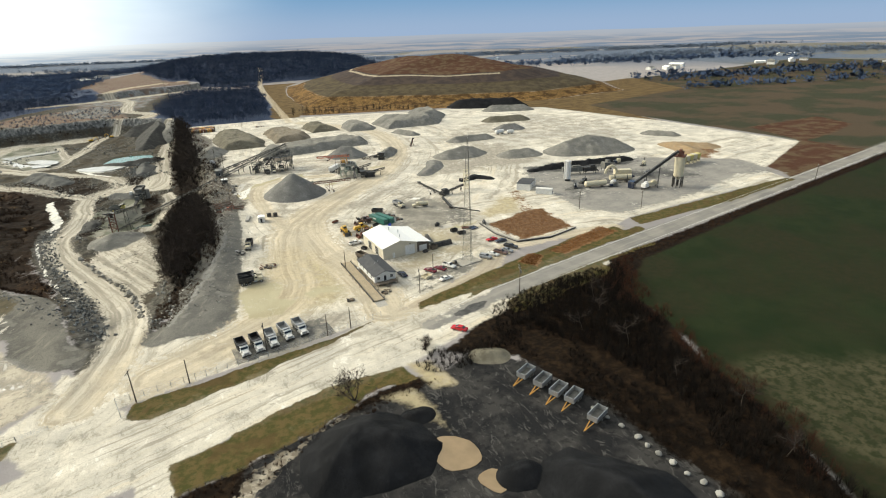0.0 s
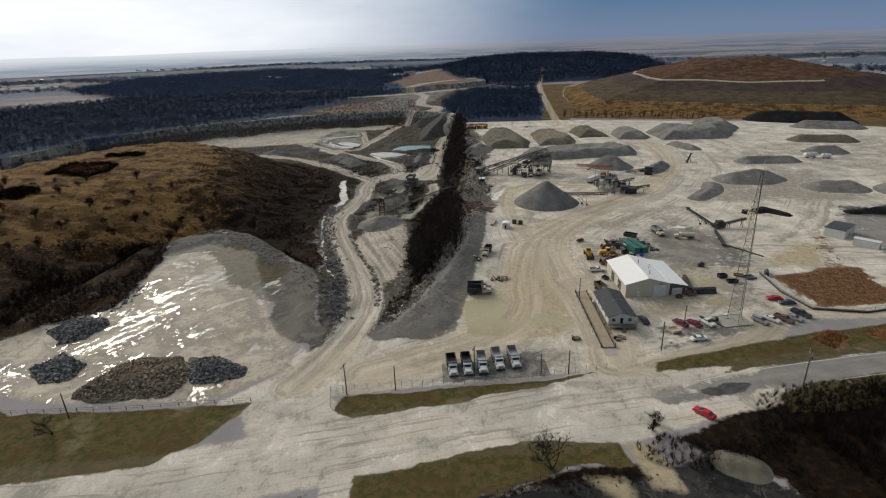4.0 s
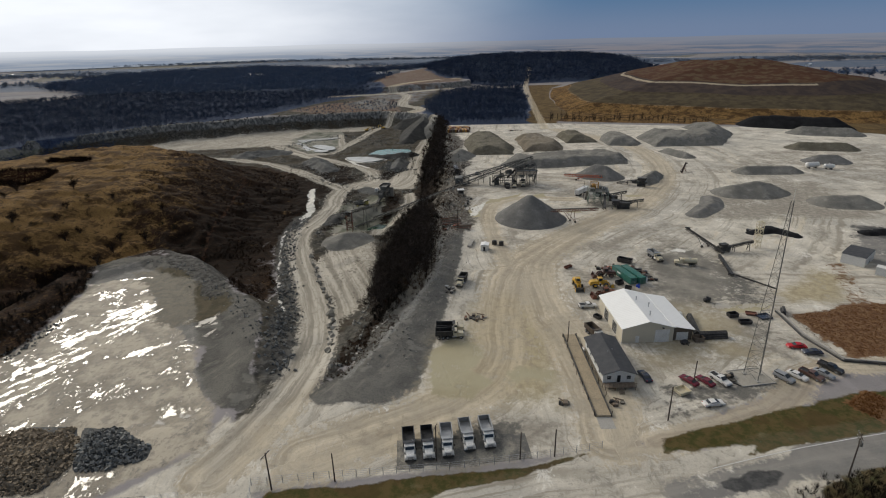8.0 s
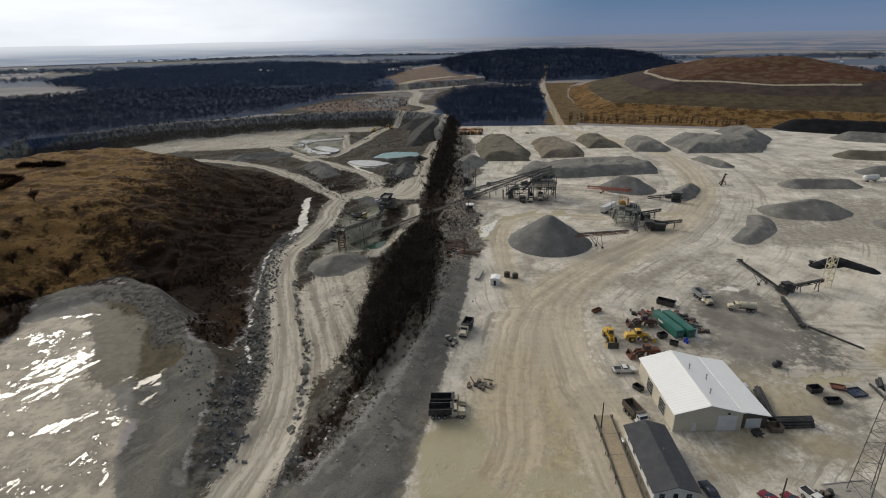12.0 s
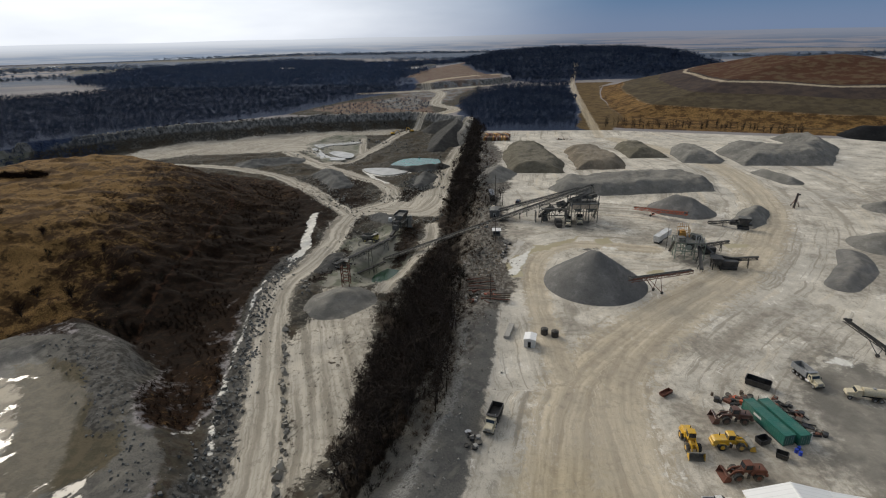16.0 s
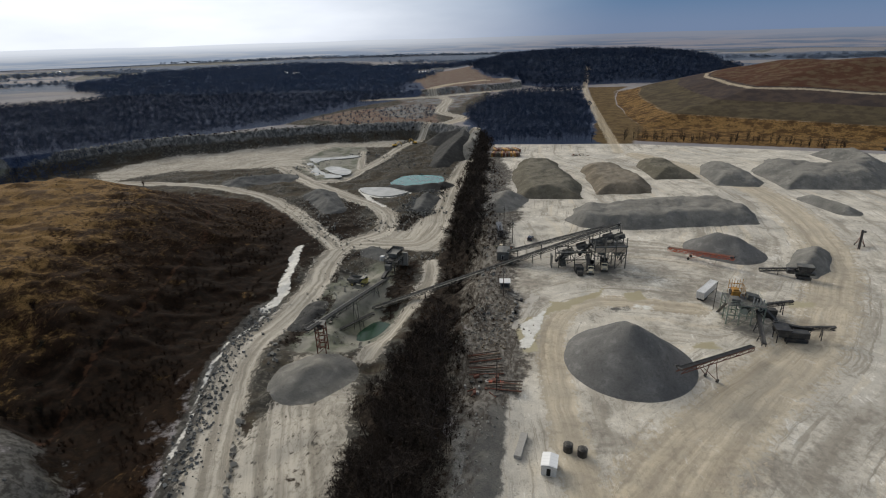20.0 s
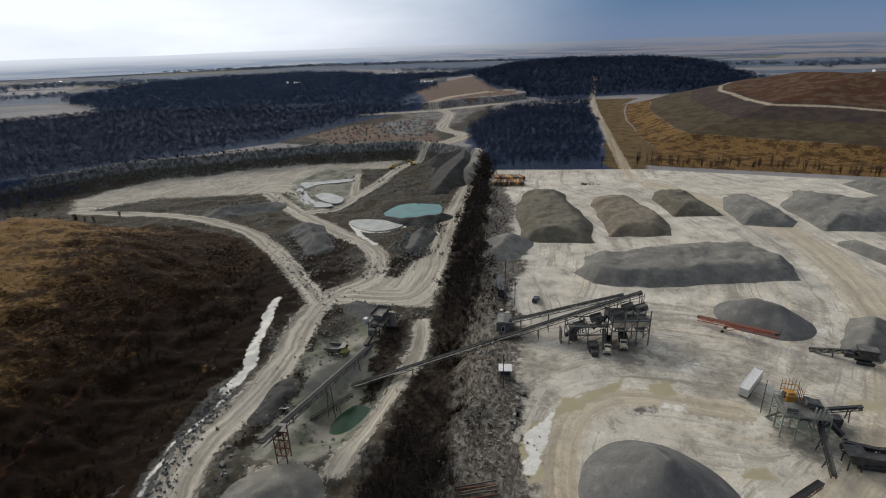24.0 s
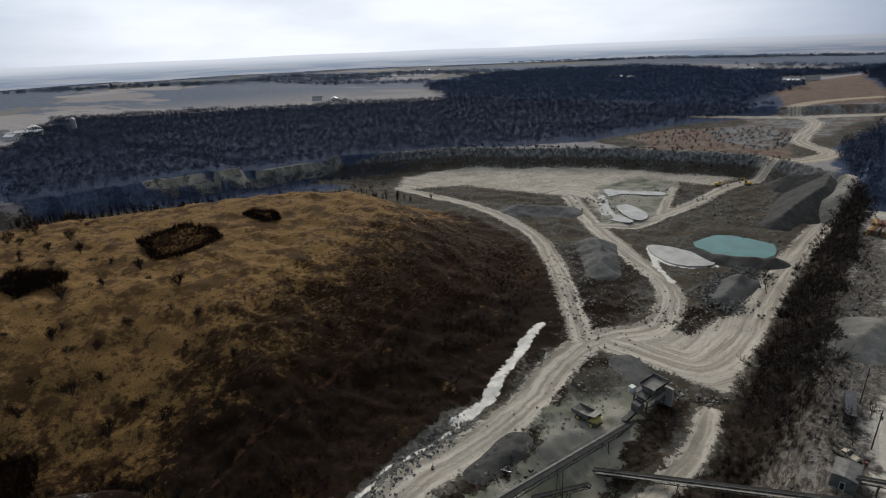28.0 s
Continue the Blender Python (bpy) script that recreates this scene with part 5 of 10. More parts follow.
def edge_line(offset, x0, x1):
    """A worn painted line beside the road's middle line."""
    pts = [p for p in rounded(ROAD) if x0 <= p[0] <= x1]
    verts, faces = [], []
    for i, p in enumerate(pts):
        q = pts[min(i + 1, len(pts) - 1)] if i < len(pts) - 1 else (2 * p[0] - pts[i - 1][0], 2 * p[1] - pts[i - 1][1])
        d = Vector((q[0] - p[0], q[1] - p[1])).normalized()
        for k in (offset - 0.09, offset + 0.09):
            x, y = p[0] - d.y * k, p[1] + d.x * k
            verts.append((x, y, float(at(np.array(x), np.array(y))) + 0.05))
    for i in range(len(pts) - 1):
        faces.append((2 * i, 2 * i + 2, 2 * i + 3, 2 * i + 1))
    me = bpy.data.meshes.new("road_line")
    me.from_pydata(verts, [], faces)
    me.materials.append(M["white_paint"])
    tagged(new("road_line", me), "thin worn white edge line on the asphalt road", "road marking", kind="structure")


edge_line(4.1, 52, 420)
edge_line(-4.1, 82, 420)

def far_distance():
    """A glowing backdrop far behind everything, all round: hazy farmland and sky-line."""
    n, R = 180, 2750.0
    rows = (-60.0, 10.0, 38.0, 62.0, 76.0)
    verts = [(R * math.cos(6.28318 * i / n), 200 + R * math.sin(6.28318 * i / n), z + (1.2 * math.sin(i * 0.9) + 1.0 * math.sin(i * 0.37 + 1) if z > 70 else 0)) for z in rows for i in range(n)]
    faces = [(r * n + i, r * n + (i + 1) % n, (r + 1) * n + (i + 1) % n, (r + 1) * n + i) for r in range(len(rows) - 1) for i in range(n)]
    me = bpy.data.meshes.new("backdrop")
    me.from_pydata(verts, [], faces)
    m, nd, lk, bsdf = nodes_of("far_haze")
    P = nd.new("ShaderNodeNewGeometry").outputs["Position"]
    sep = nd.new("ShaderNodeSeparateXYZ")
    lk.new(P, sep.inputs[0])
    flat = nd.new("ShaderNodeMapping")
    flat.inputs["Scale"].default_value = (0.0034, 0.0034, 0.11)
    lk.new(P, flat.inputs["Vector"])
    bands = noise_node(nd, lk, flat.outputs["Vector"], 1.0, 6.0, 0.6)
    unit = nd.new("ShaderNodeVectorMath")
    unit.operation = "NORMALIZE"
    lk.new(P, unit.inputs[0])
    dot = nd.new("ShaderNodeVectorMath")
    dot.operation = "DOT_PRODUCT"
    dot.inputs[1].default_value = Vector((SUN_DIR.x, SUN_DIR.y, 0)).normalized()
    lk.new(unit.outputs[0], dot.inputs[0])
    # haze and its brightening towards the sun are painted into the glow
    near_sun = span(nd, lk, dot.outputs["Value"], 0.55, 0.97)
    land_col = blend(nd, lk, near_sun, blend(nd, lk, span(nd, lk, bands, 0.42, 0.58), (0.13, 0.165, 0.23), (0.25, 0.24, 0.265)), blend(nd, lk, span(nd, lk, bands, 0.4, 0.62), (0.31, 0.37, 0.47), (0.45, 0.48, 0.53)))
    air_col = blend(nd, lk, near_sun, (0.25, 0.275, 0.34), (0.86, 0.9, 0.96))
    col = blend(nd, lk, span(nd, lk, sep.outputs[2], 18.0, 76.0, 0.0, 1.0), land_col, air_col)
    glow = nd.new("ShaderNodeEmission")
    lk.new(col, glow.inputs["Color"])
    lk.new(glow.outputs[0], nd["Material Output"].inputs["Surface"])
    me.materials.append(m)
    tagged(new("backdrop", me), "glowing backdrop painted with hazy pale farmland and tree lines at the horizon", "horizon", kind="structure")


far_distance()

# ---------- building blocks ----------
def part(name, bm, material, parent, label=""):
    """Links a bmesh as one mesh object under a thing or a part."""
    me = bpy.data.meshes.new(name)
    bm.normal_update()
    bm.to_mesh(me)
    bm.free()
    me.materials.append(material if not isinstance(material, str) else M[material])
    ob = new(name, me)
    ob.parent = parent
    if label:
        ob["label"] = label
    return ob


def thing(name, label, category, group="", m=None):
    ob = tagged(new(name), label, category, group)
    ob.empty_display_size = 0.5
    if m is not None:
        ob.matrix_world = m
    return ob


def B():
    return bmesh.new()


def box(bm, cx, cy, cz, sx, sy, sz, rz=0.0, bevel=0.0, ry=0.0, rx=0.0):
    got = bmesh.ops.create_cube(bm, size=1.0)["verts"]
    m = pose(cx, cy, cz, rx, ry, rz) @ Matrix.Diagonal((sx, sy, sz, 1))
    bmesh.ops.transform(bm, matrix=m, verts=got)
    if bevel:
        edges = list({e for v in got for e in v.link_edges})
        bmesh.ops.bevel(bm, geom=edges, offset=bevel, segments=1, affect="EDGES", profile=0.5)
    return bm


def rod(bm, p, q, r0, r1=None, n=6):
    p, q = Vector(p), Vector(q)
    r1 = r0 if r1 is None else r1
    d = q - p
    got = bmesh.ops.create_cone(bm, cap_ends=True, segments=n, radius1=r0, radius2=r1, depth=d.length)["verts"]
    m = Matrix.Translation((p + q) / 2) @ d.to_track_quat("Z", "Y").to_matrix().to_4x4()
    bmesh.ops.transform(bm, matrix=m, verts=got)
    return bm


def beam(bm, p, q, w, h):
    """A square bar from p to q."""
    p, q = Vector(p), Vector(q)
    d = q - p
    got = bmesh.ops.create_cube(bm, size=1.0)["verts"]
    m = Matrix.Translation((p + q) / 2) @ d.to_track_quat("X", "Z").to_matrix().to_4x4() @ Matrix.Diagonal((d.length, w, h, 1))
    bmesh.ops.transform(bm, matrix=m, verts=got)
    return bm


def bar(bm, pts, w):
    """One square bar bent along a line of points."""
    rings = []
    for i, p in enumerate(pts):
        a, b = Vector(pts[max(0, i - 1)]), Vector(pts[min(len(pts) - 1, i + 1)])
        d = (b - a).normalized()
        side = Vector((-d.y, d.x, 0)).normalized() * w / 2
        up = Vector((0, 0, w / 2))
        rings.append([bm.verts.new(Vector(p) + side * sx + up * sy) for sx, sy in ((1, 1), (-1, 1), (-1, -1), (1, -1))])
    for r0, r1 in zip(rings[:-1], rings[1:]):
        for k in range(4):
            bm.faces.new((r0[k], r0[(k + 1) % 4], r1[(k + 1) % 4], r1[k]))
    bm.faces.new(rings[0][::-1])
    bm.faces.new(rings[-1])
    return bm


def extrude(bm, profile, y0, y1):
    """A profile of (x, z) points pulled from y0 to y1."""
    a = [bm.verts.new((x, y0, z)) for x, z in profile]
    b = [bm.verts.new((x, y1, z)) for x, z in profile]
    n = len(profile)
    bm.faces.new(a)
    bm.faces.new(b[::-1])
    for i in range(n):
        bm.faces.new((a[i], b[i], b[(i + 1) % n], a[(i + 1) % n]))
    bmesh.ops.recalc_face_normals(bm, faces=bm.faces)
    return bm


def wheel(parent, x, y, r, w, rim="galvanised", z=None):
    z = r if z is None else z
    tyre = part("tyre", rod(B(), (x, y - w / 2, z), (x, y + w / 2, z), r, n=16), "tyre", parent)
    part("rim", rod(B(), (x, y - w / 2 - 0.02, z), (x, y + w / 2 + 0.02, z), r * 0.52, n=10), rim, tyre)
    return tyre


def raw(name, verts, faces, material, kind="", label="", category="", parent=None):
    me = bpy.data.meshes.new(name)
    me.from_pydata(verts, [], faces)
    me.materials.append(M[material])
    ob = new(name, me)
    if parent is not None:
        ob.parent = parent
    return tagged(ob, label, category, kind=kind)


def tri_mesh(name, T, material):
    """T: n x 3 x 3 corners of loose triangles."""
    T = np.asarray(T, np.float32)
    me = bpy.data.meshes.new(name)
    n = len(T)
    me.vertices.add(3 * n)
    me.vertices.foreach_set("co", T.ravel())
    me.loops.add(3 * n)
    me.loops.foreach_set("vertex_index", np.arange(3 * n, dtype=np.int32))
    me.polygons.add(n)
    me.polygons.foreach_set("loop_start", np.arange(0, 3 * n, 3, dtype=np.int32))
    me.update(calc_edges=True)
    me.materials.append(M[material])
    return me


# ---------- heaps of stone ----------
def heap(label, spine, material, slope=0.62, step=1.0, group="stockpiles", base=None, rough=0.5, seed=0, flat=None, name="stockpile", outline=None):
    """A stockpile: spine of (x, y, height), sides at the slope of loose stone."""
    sp = np.array(spine, float)
    if outline:
        sp = np.array([(x, y, 0.0) for x, y in outline], float)
    reach = max(3.0, sp[:, 2].max() / slope + 2)
    xs = np.arange(sp[:, 0].min() - reach, sp[:, 0].max() + reach + step, step)
    ys = np.arange(sp[:, 1].min() - reach, sp[:, 1].max() + reach + step, step)
    px, py = np.meshgrid(xs, ys)
    warp = 1.6 * lumps(px, py, 11, 20 + seed)
    h = np.full(px.shape, -9.0)
    segs = list(zip(sp[:-1], sp[1:])) or [(sp[0], sp[0])]
    for a, b in segs:
        d = b - a
        t = np.clip(((px - a[0]) * d[0] + (py - a[1]) * d[1]) / max(1e-6, d[0] ** 2 + d[1] ** 2), 0, 1)
        r = np.hypot(px - a[0] - t * d[0], py - a[1] - t * d[1])
        h = np.maximum(h, a[2] + t * d[2] - slope * np.sqrt(r * r + 0.15) - 0.12 * warp)
    if outline:
        h = slope * (depth_in(outline, px + warp, py + 1.2 * lumps(px, py, 9, 60 + seed)) + 0.5)
    if flat:
        top = flat * (1 + 0.16 * lumps(px, py, 9, 30 + seed)) + 0.3 * lumps(px, py, 4, 31 + seed)
        h = top - np.log1p(np.exp(np.clip((top - h) * 1.3, -30, 30))) / 1.3
    h = h + rough * 0.5 * lumps(px, py, 4.5, 40 + seed) * (h > 0.3) + rough * 0.3 * lumps(px, py, 1.9, 50 + seed) * (h > 0.2) + (0.45 * rough * np.maximum(0, lumps(px, py, 3.0, 70 + seed)) * (h > flat - 0.6) if flat else 0)
    g = at(px, py) if base is None else np.full(px.shape, base)
    H, W = px.shape
    keep = h > 0
    idx = np.arange(H * W).reshape(H, W)
    face = keep[:-1, :-1] | keep[1:, :-1] | keep[:-1, 1:] | keep[1:, 1:]
    quads = np.stack([idx[:-1, :-1], idx[:-1, 1:], idx[1:, 1:], idx[1:, :-1]], -1)[face]
    used, inv = np.unique(quads, return_inverse=True)
    cx, cy = sp[:, 0].mean(), sp[:, 1].mean()
    cz = float(at(np.array(cx), np.array(cy))) if base is None else base
    co = np.stack([px.ravel()[used] - cx, py.ravel()[used] - cy, (np.maximum(h, -0.4) + g).ravel()[used] - cz], -1)
    ob = raw(name, co.tolist(), inv.reshape(-1, 4).tolist(), material)
    for p in ob.data.polygons:
        p.use_smooth = True
    ob.location = (cx, cy, cz)
    return tagged(ob, label, "stockpile", group)


def stones(name, places, material="stone", seed=0, label="", category="boulders"):
    """Many broken stones in one mesh: (x, y, z, size) each."""
    rng = np.random.RandomState(seed)
    base = np.array([(1, 1, 1), (-1, 1, 1), (-1, -1, 1), (1, -1, 1), (1, 1, -1), (-1, 1, -1), (-1, -1, -1), (1, -1, -1)], float)
    faces = [(0, 1, 2, 3), (7, 6, 5, 4), (0, 4, 5, 1), (1, 5, 6, 2), (2, 6, 7, 3), (3, 7, 4, 0)]
    verts, quads = [], []
    for x, y, z, s in places:
        k = len(verts)
        v = base * rng.uniform(0.45, 1.0, (8, 3)) * np.array([1, rng.uniform(0.65, 1), rng.uniform(0.55, 0.95)]) * s / 2
        axes, _ = np.linalg.qr(rng.normal(0, 1, (3, 3)))
        v = v @ axes + np.array([x, y, z + s * 0.18])
        verts.extend(v.tolist())
        quads.extend([tuple(i + k for i in f) for f in faces])
    return raw(name, verts, quads, material, "stuff", label, category)


# ---------- bare winter trees ----------
def limb_tris(p, q, r0, r1):
    d = q - p
    u = np.cross(d, (0.3, 0.5, 0.8))
    u /= np.linalg.norm(u) + 1e-9
    v = np.cross(d, u)
    v /= np.linalg.norm(v) + 1e-9
    ring = [np.cos(a) * u + np.sin(a) * v for a in (0, 2.09, 4.19)]
    out = []
    for i in range(3):
        a, b = ring[i], ring[(i + 1) % 3]
        out += [(p + a * r0, p + b * r0, q + b * r1), (p + a * r0, q + b * r1, q + a * r1)]
    return out


def grow(seed, height, deep=3, twigs=420, droop=0.0, stems=1):
    """Triangles of the wood and of the twigs of one bare tree."""
    rng = np.random.RandomState(seed)
    wood, tips, fine = [], [], []

    def branch(p, way, length, r, level):
        n = 3 if level < 2 else 2
        q = p
        for k in range(n):
            way = way + rng.normal(0, 0.16, 3) + np.array([0, 0, 0.05 - droop * level * 0.1])
            way = way / np.linalg.norm(way)
            nxt = q + way * length / n
            wood.extend(limb_tris(q, nxt, r * (1 - 0.28 * k), r * (1 - 0.28 * (k + 1))))
            if level < deep and (k > 0 or level > 0):
                for _ in range(2 if level < 2 else 1):
                    side = way + rng.normal(0, 0.75, 3) * np.array([1, 1, 0.6])
                    side[2] = abs(side[2]) * 0.8 + 0.12
                    branch(nxt, side / np.linalg.norm(side), length * rng.uniform(0.45, 0.68), r * 0.5, level + 1)
            q = nxt
        tips.append((q, way, length))

    for s in range(stems):
        tilt = rng.normal(0, 0.12 + 0.25 * (stems > 1), 3)
        tilt[2] = 1
        branch(np.array([0.0, 0, -0.3]), tilt / np.linalg.norm(tilt), height * 0.62, height * 0.018 + 0.05, 0)
    for _ in range(twigs):
        p, way, length = tips[rng.randint(len(tips))]
        base = p - way * length * rng.uniform(0, 0.6) + rng.normal(0, 0.18, 3)
        d = way + rng.normal(0, 0.65, 3)
        d[2] += 0.25
        d = d / np.linalg.norm(d) * rng.uniform(0.5, 1.0) * height * 0.15
        w = np.cross(d, rng.normal(0, 1, 3))
        w = w / (np.linalg.norm(w) + 1e-9) * 0.035 * (1 + height * 0.05)
        fine.append((base - w, base + w, base + d))
    return np.array(wood), np.array(fine)


def tree_kind(seed, height, label, category="tree", group="trees", bark="bark", twig="twigs", twigs=420, stems=1, droop=0.0, name="bare_tree"):
    wood, fine = grow(seed, height, 1 if name == "shrub" else 3, twigs=twigs, stems=stems, droop=droop)
    root = thing(name, label, category, group)
    for n, t, m in (("trunk", wood, bark), ("crown", fine, twig)):
        ob = new(n, tri_mesh(n, t, m))
        ob.parent = root
    return root


def planted(kinds, spots, seed, lo=0.8, hi=1.25):
    """Copies of the tree kinds at (x, y) places, each turned and sized by chance."""
    rng = np.random.RandomState(seed)
    for i, (x, y) in enumerate(spots):
        k = kinds[rng.randint(len(kinds))]
        s = rng.uniform(lo, hi)
        z = float(at(np.array(x), np.array(y)))
        c = copy_thing(k, pose(x, y, z, 0, 0, rng.uniform(0, 360)))
        c.scale = (s, s, s * rng.uniform(0.9, 1.1))


def scatter(poly, spacing, seed, keep=1.0):
    rng = np.random.RandomState(seed)
    (x0, y0), (x1, y1) = np.min(poly, 0), np.max(poly, 0)
    xs, ys = np.meshgrid(np.arange(x0, x1, spacing), np.arange(y0, y1, spacing))
    xs = xs + rng.uniform(-0.5, 0.5, xs.shape) * spacing
    ys = ys + rng.uniform(-0.5, 0.5, ys.shape) * spacing
    ok = inside(poly, xs, ys) & (rng.uniform(0, 1, xs.shape) < keep)
    return np.stack([xs[ok], ys[ok]], -1)


def thicket(name, spots, height, spread_r, blades, width, material, label, category, seed, stem=0.25, upright=0.6):
    """A mass of bare brush or woods seen as one: a fan of twigs at each spot."""
    rng = np.random.RandomState(seed)
    n = len(spots)
    z = at(spots[:, 0], spots[:, 1])
    size = rng.uniform(0.65, 1.2, n)
    base = np.stack([spots[:, 0], spots[:, 1], z - 0.2], -1)
    T = np.empty((n, blades, 3, 3))
    for b in range(blades):
        a = rng.uniform(0, 6.283, n)
        lean = rng.uniform(0, 1, n) ** 0.7
        hgt = height * size * (0.5 + 0.5 * np.sqrt(1 - 0.96 * lean**2)) * rng.uniform(0.82, 1.05, n)
        out = spread_r * size * lean
        low = base + np.stack([np.cos(a) * out * stem, np.sin(a) * out * stem, hgt * rng.uniform(0.0, 0.6, n)], -1)
        top = base + np.stack([np.cos(a) * out, np.sin(a) * out, hgt], -1)
        w = width * rng.uniform(0.5, 1.2, n)
        c = rng.uniform(0, 6.283, n)
        off = np.stack([np.cos(c) * w, np.sin(c) * w, w * 0.3], -1)
        T[:, b, 0], T[:, b, 1], T[:, b, 2] = low - off, low + off, top
    ob = new(name, tri_mesh(name, T.reshape(-1, 3, 3), material))
    return tagged(ob, label, category, kind="stuff")


def woods(name, spots, height, radius, puffs, size, material, label, seed, lift=0.32, category="woods"):
    """A wood seen as one: each bare crown a loose cloud of small twig tufts on a stem."""
    rng = np.random.RandomState(seed)
    n = len(spots)
    z = at(spots[:, 0], spots[:, 1])
    big = rng.uniform(0.6, 1.2, n) * (1 + 0.3 * lumps(spots[:, 0], spots[:, 1], 38, seed))
    base = np.stack([spots[:, 0], spots[:, 1], z], -1)
    T = np.empty((n, puffs + 2, 3, 3))
    for b in range(puffs + 2):
        if b < 2:
            c = rng.uniform(0, 6.283, n)
            off = np.stack([np.cos(c), np.sin(c), 0 * c], -1) * 0.14
            T[:, b, 0], T[:, b, 1] = base - off, base + off
            T[:, b, 2] = base + np.stack([0.3 * np.cos(c), 0.3 * np.sin(c), height * big * 0.85], -1)
            continue
        d = rng.normal(0, 1, (n, 3))
        d *= (rng.uniform(0.35, 1, n) / np.linalg.norm(d, axis=1))[:, None]
        mid = base + np.stack([d[:, 0] * radius * big, d[:, 1] * radius * big, height * big * (lift + (1 - lift) * (0.5 + 0.5 * d[:, 2]))], -1)
        for k in range(3):
            T[:, b, k] = mid + rng.normal(0, size, (n, 3)) * np.array([1, 1, 0.9])
    return tagged(new(name, tri_mesh(name, T.reshape(-1, 3, 3), material)), label, category, kind="stuff")

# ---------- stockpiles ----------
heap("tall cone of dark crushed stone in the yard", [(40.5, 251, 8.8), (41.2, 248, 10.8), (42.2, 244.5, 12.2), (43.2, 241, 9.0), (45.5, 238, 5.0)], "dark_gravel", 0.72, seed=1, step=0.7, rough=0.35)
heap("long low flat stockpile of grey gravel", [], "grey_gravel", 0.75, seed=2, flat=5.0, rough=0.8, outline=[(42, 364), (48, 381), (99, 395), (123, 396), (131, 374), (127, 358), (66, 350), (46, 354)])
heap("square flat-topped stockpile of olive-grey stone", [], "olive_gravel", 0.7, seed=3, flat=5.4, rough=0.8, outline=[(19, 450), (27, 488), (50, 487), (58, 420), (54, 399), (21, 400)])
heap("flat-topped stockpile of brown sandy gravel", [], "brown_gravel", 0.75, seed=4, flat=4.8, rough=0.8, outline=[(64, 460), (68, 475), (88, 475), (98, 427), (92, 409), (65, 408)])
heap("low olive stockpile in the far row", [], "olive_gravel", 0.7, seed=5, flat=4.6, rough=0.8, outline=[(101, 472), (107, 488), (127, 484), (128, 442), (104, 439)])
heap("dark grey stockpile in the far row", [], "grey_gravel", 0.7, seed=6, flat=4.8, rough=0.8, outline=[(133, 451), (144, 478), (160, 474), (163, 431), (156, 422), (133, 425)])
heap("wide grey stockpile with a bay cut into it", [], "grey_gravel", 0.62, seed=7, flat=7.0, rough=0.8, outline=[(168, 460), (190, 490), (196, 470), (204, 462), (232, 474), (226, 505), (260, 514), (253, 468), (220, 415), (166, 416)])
heap("small low row of gravel", [(169, 396, 3.2), (174, 376, 3.5)], "grey_gravel", 0.5, seed=8)
heap("dark cone of stone under an orange conveyor", [(96, 327, 7.5), (101, 323, 7)], "dark_gravel", 0.6, seed=9)
heap("fresh grey pile behind a screening plant", [], "grey_gravel", 0.7, seed=10, flat=5.0, rough=0.8, outline=[(113, 304), (116, 312), (127, 327), (137, 325), (128, 306), (119, 300)])
heap("low grey stockpile on dark ground", [(158, 280, 5), (170, 281, 6.5), (178, 282, 5)], "grey_gravel", 0.45, seed=11)
heap("low grey stockpile on dark ground", [(196, 258, 4), (208, 256, 4.5)], "grey_gravel", 0.4, seed=12)
heap("thin spread of dark gravel beside the lane", [(122, 244, 1.8), (136, 258, 2.2), (142, 272, 1.8)], "dark_gravel", 0.35, seed=13)
heap("long narrow grey row of stone", [(190, 327, 4), (217, 326, 4)], "grey_gravel", 0.5, seed=14)
heap("dark grey cone of stone", [(252, 352, 5), (262, 350, 5)], "dark_gravel", 0.5, seed=15)
heap("low olive row of stone", [(268, 398, 5), (297, 390, 5)], "olive_gravel", 0.5, seed=16)
heap("low grey row of stone at the yard's end", [(310, 462, 6), (342, 448, 6)], "grey_gravel", 0.5, seed=17)
heap("large grey stockpile near the asphalt plant", [(234, 246, 8), (252, 244, 11), (268, 236, 8)], "grey_gravel", 0.5, seed=18)
heap("low grey spread of stone", [(334, 262, 3), (343, 248, 3)], "grey_gravel", 0.4, seed=19)
heap("low heap of tan sand", [(304, 196, 2.4), (312, 220, 2.6), (328, 204, 2.6)], "tan_sand", 0.26, seed=20)
heap("black heap of reclaimed asphalt behind the plant", [(182, 214, 1.6), (205, 214, 2.6), (224, 211, 2.2), (250, 206, 2.6)], "black_millings", 0.4, seed=21, rough=1.2)
heap("low black windrow of millings near the lattice tower", [(134, 217, 1.0), (145, 221, 1.4), (150, 212, 0.9)], "black_millings", 0.35, seed=71, rough=1.0)
heap("long black stockpile at the yard's far edge", [(300, 512, 11), (350, 482, 11)], "black_millings", 0.6, seed=22, flat=9)
heap("large black heap of asphalt millings", [], "black_millings", 0.6, 0.7, seed=23, flat=6.5, outline=[(-6, 36), (-4, 42), (1, 46), (9, 47.5), (15, 46.5), (21, 39), (23, 31), (18, 25), (10, 25), (2, 27), (-5, 30)])
heap("small black heap of asphalt millings", [(21.5, 41.5, 2.0), (24, 41.5, 1.8)], "black_millings", 0.6, seed=24, step=0.6)
heap("large black heap of asphalt millings", [], "black_millings", 0.6, 0.7, seed=25, flat=6.8, outline=[(36, 14), (40, 17), (46, 17), (53, 11), (58, 3), (58, -8), (48, -18), (36, -15), (33, 0)])
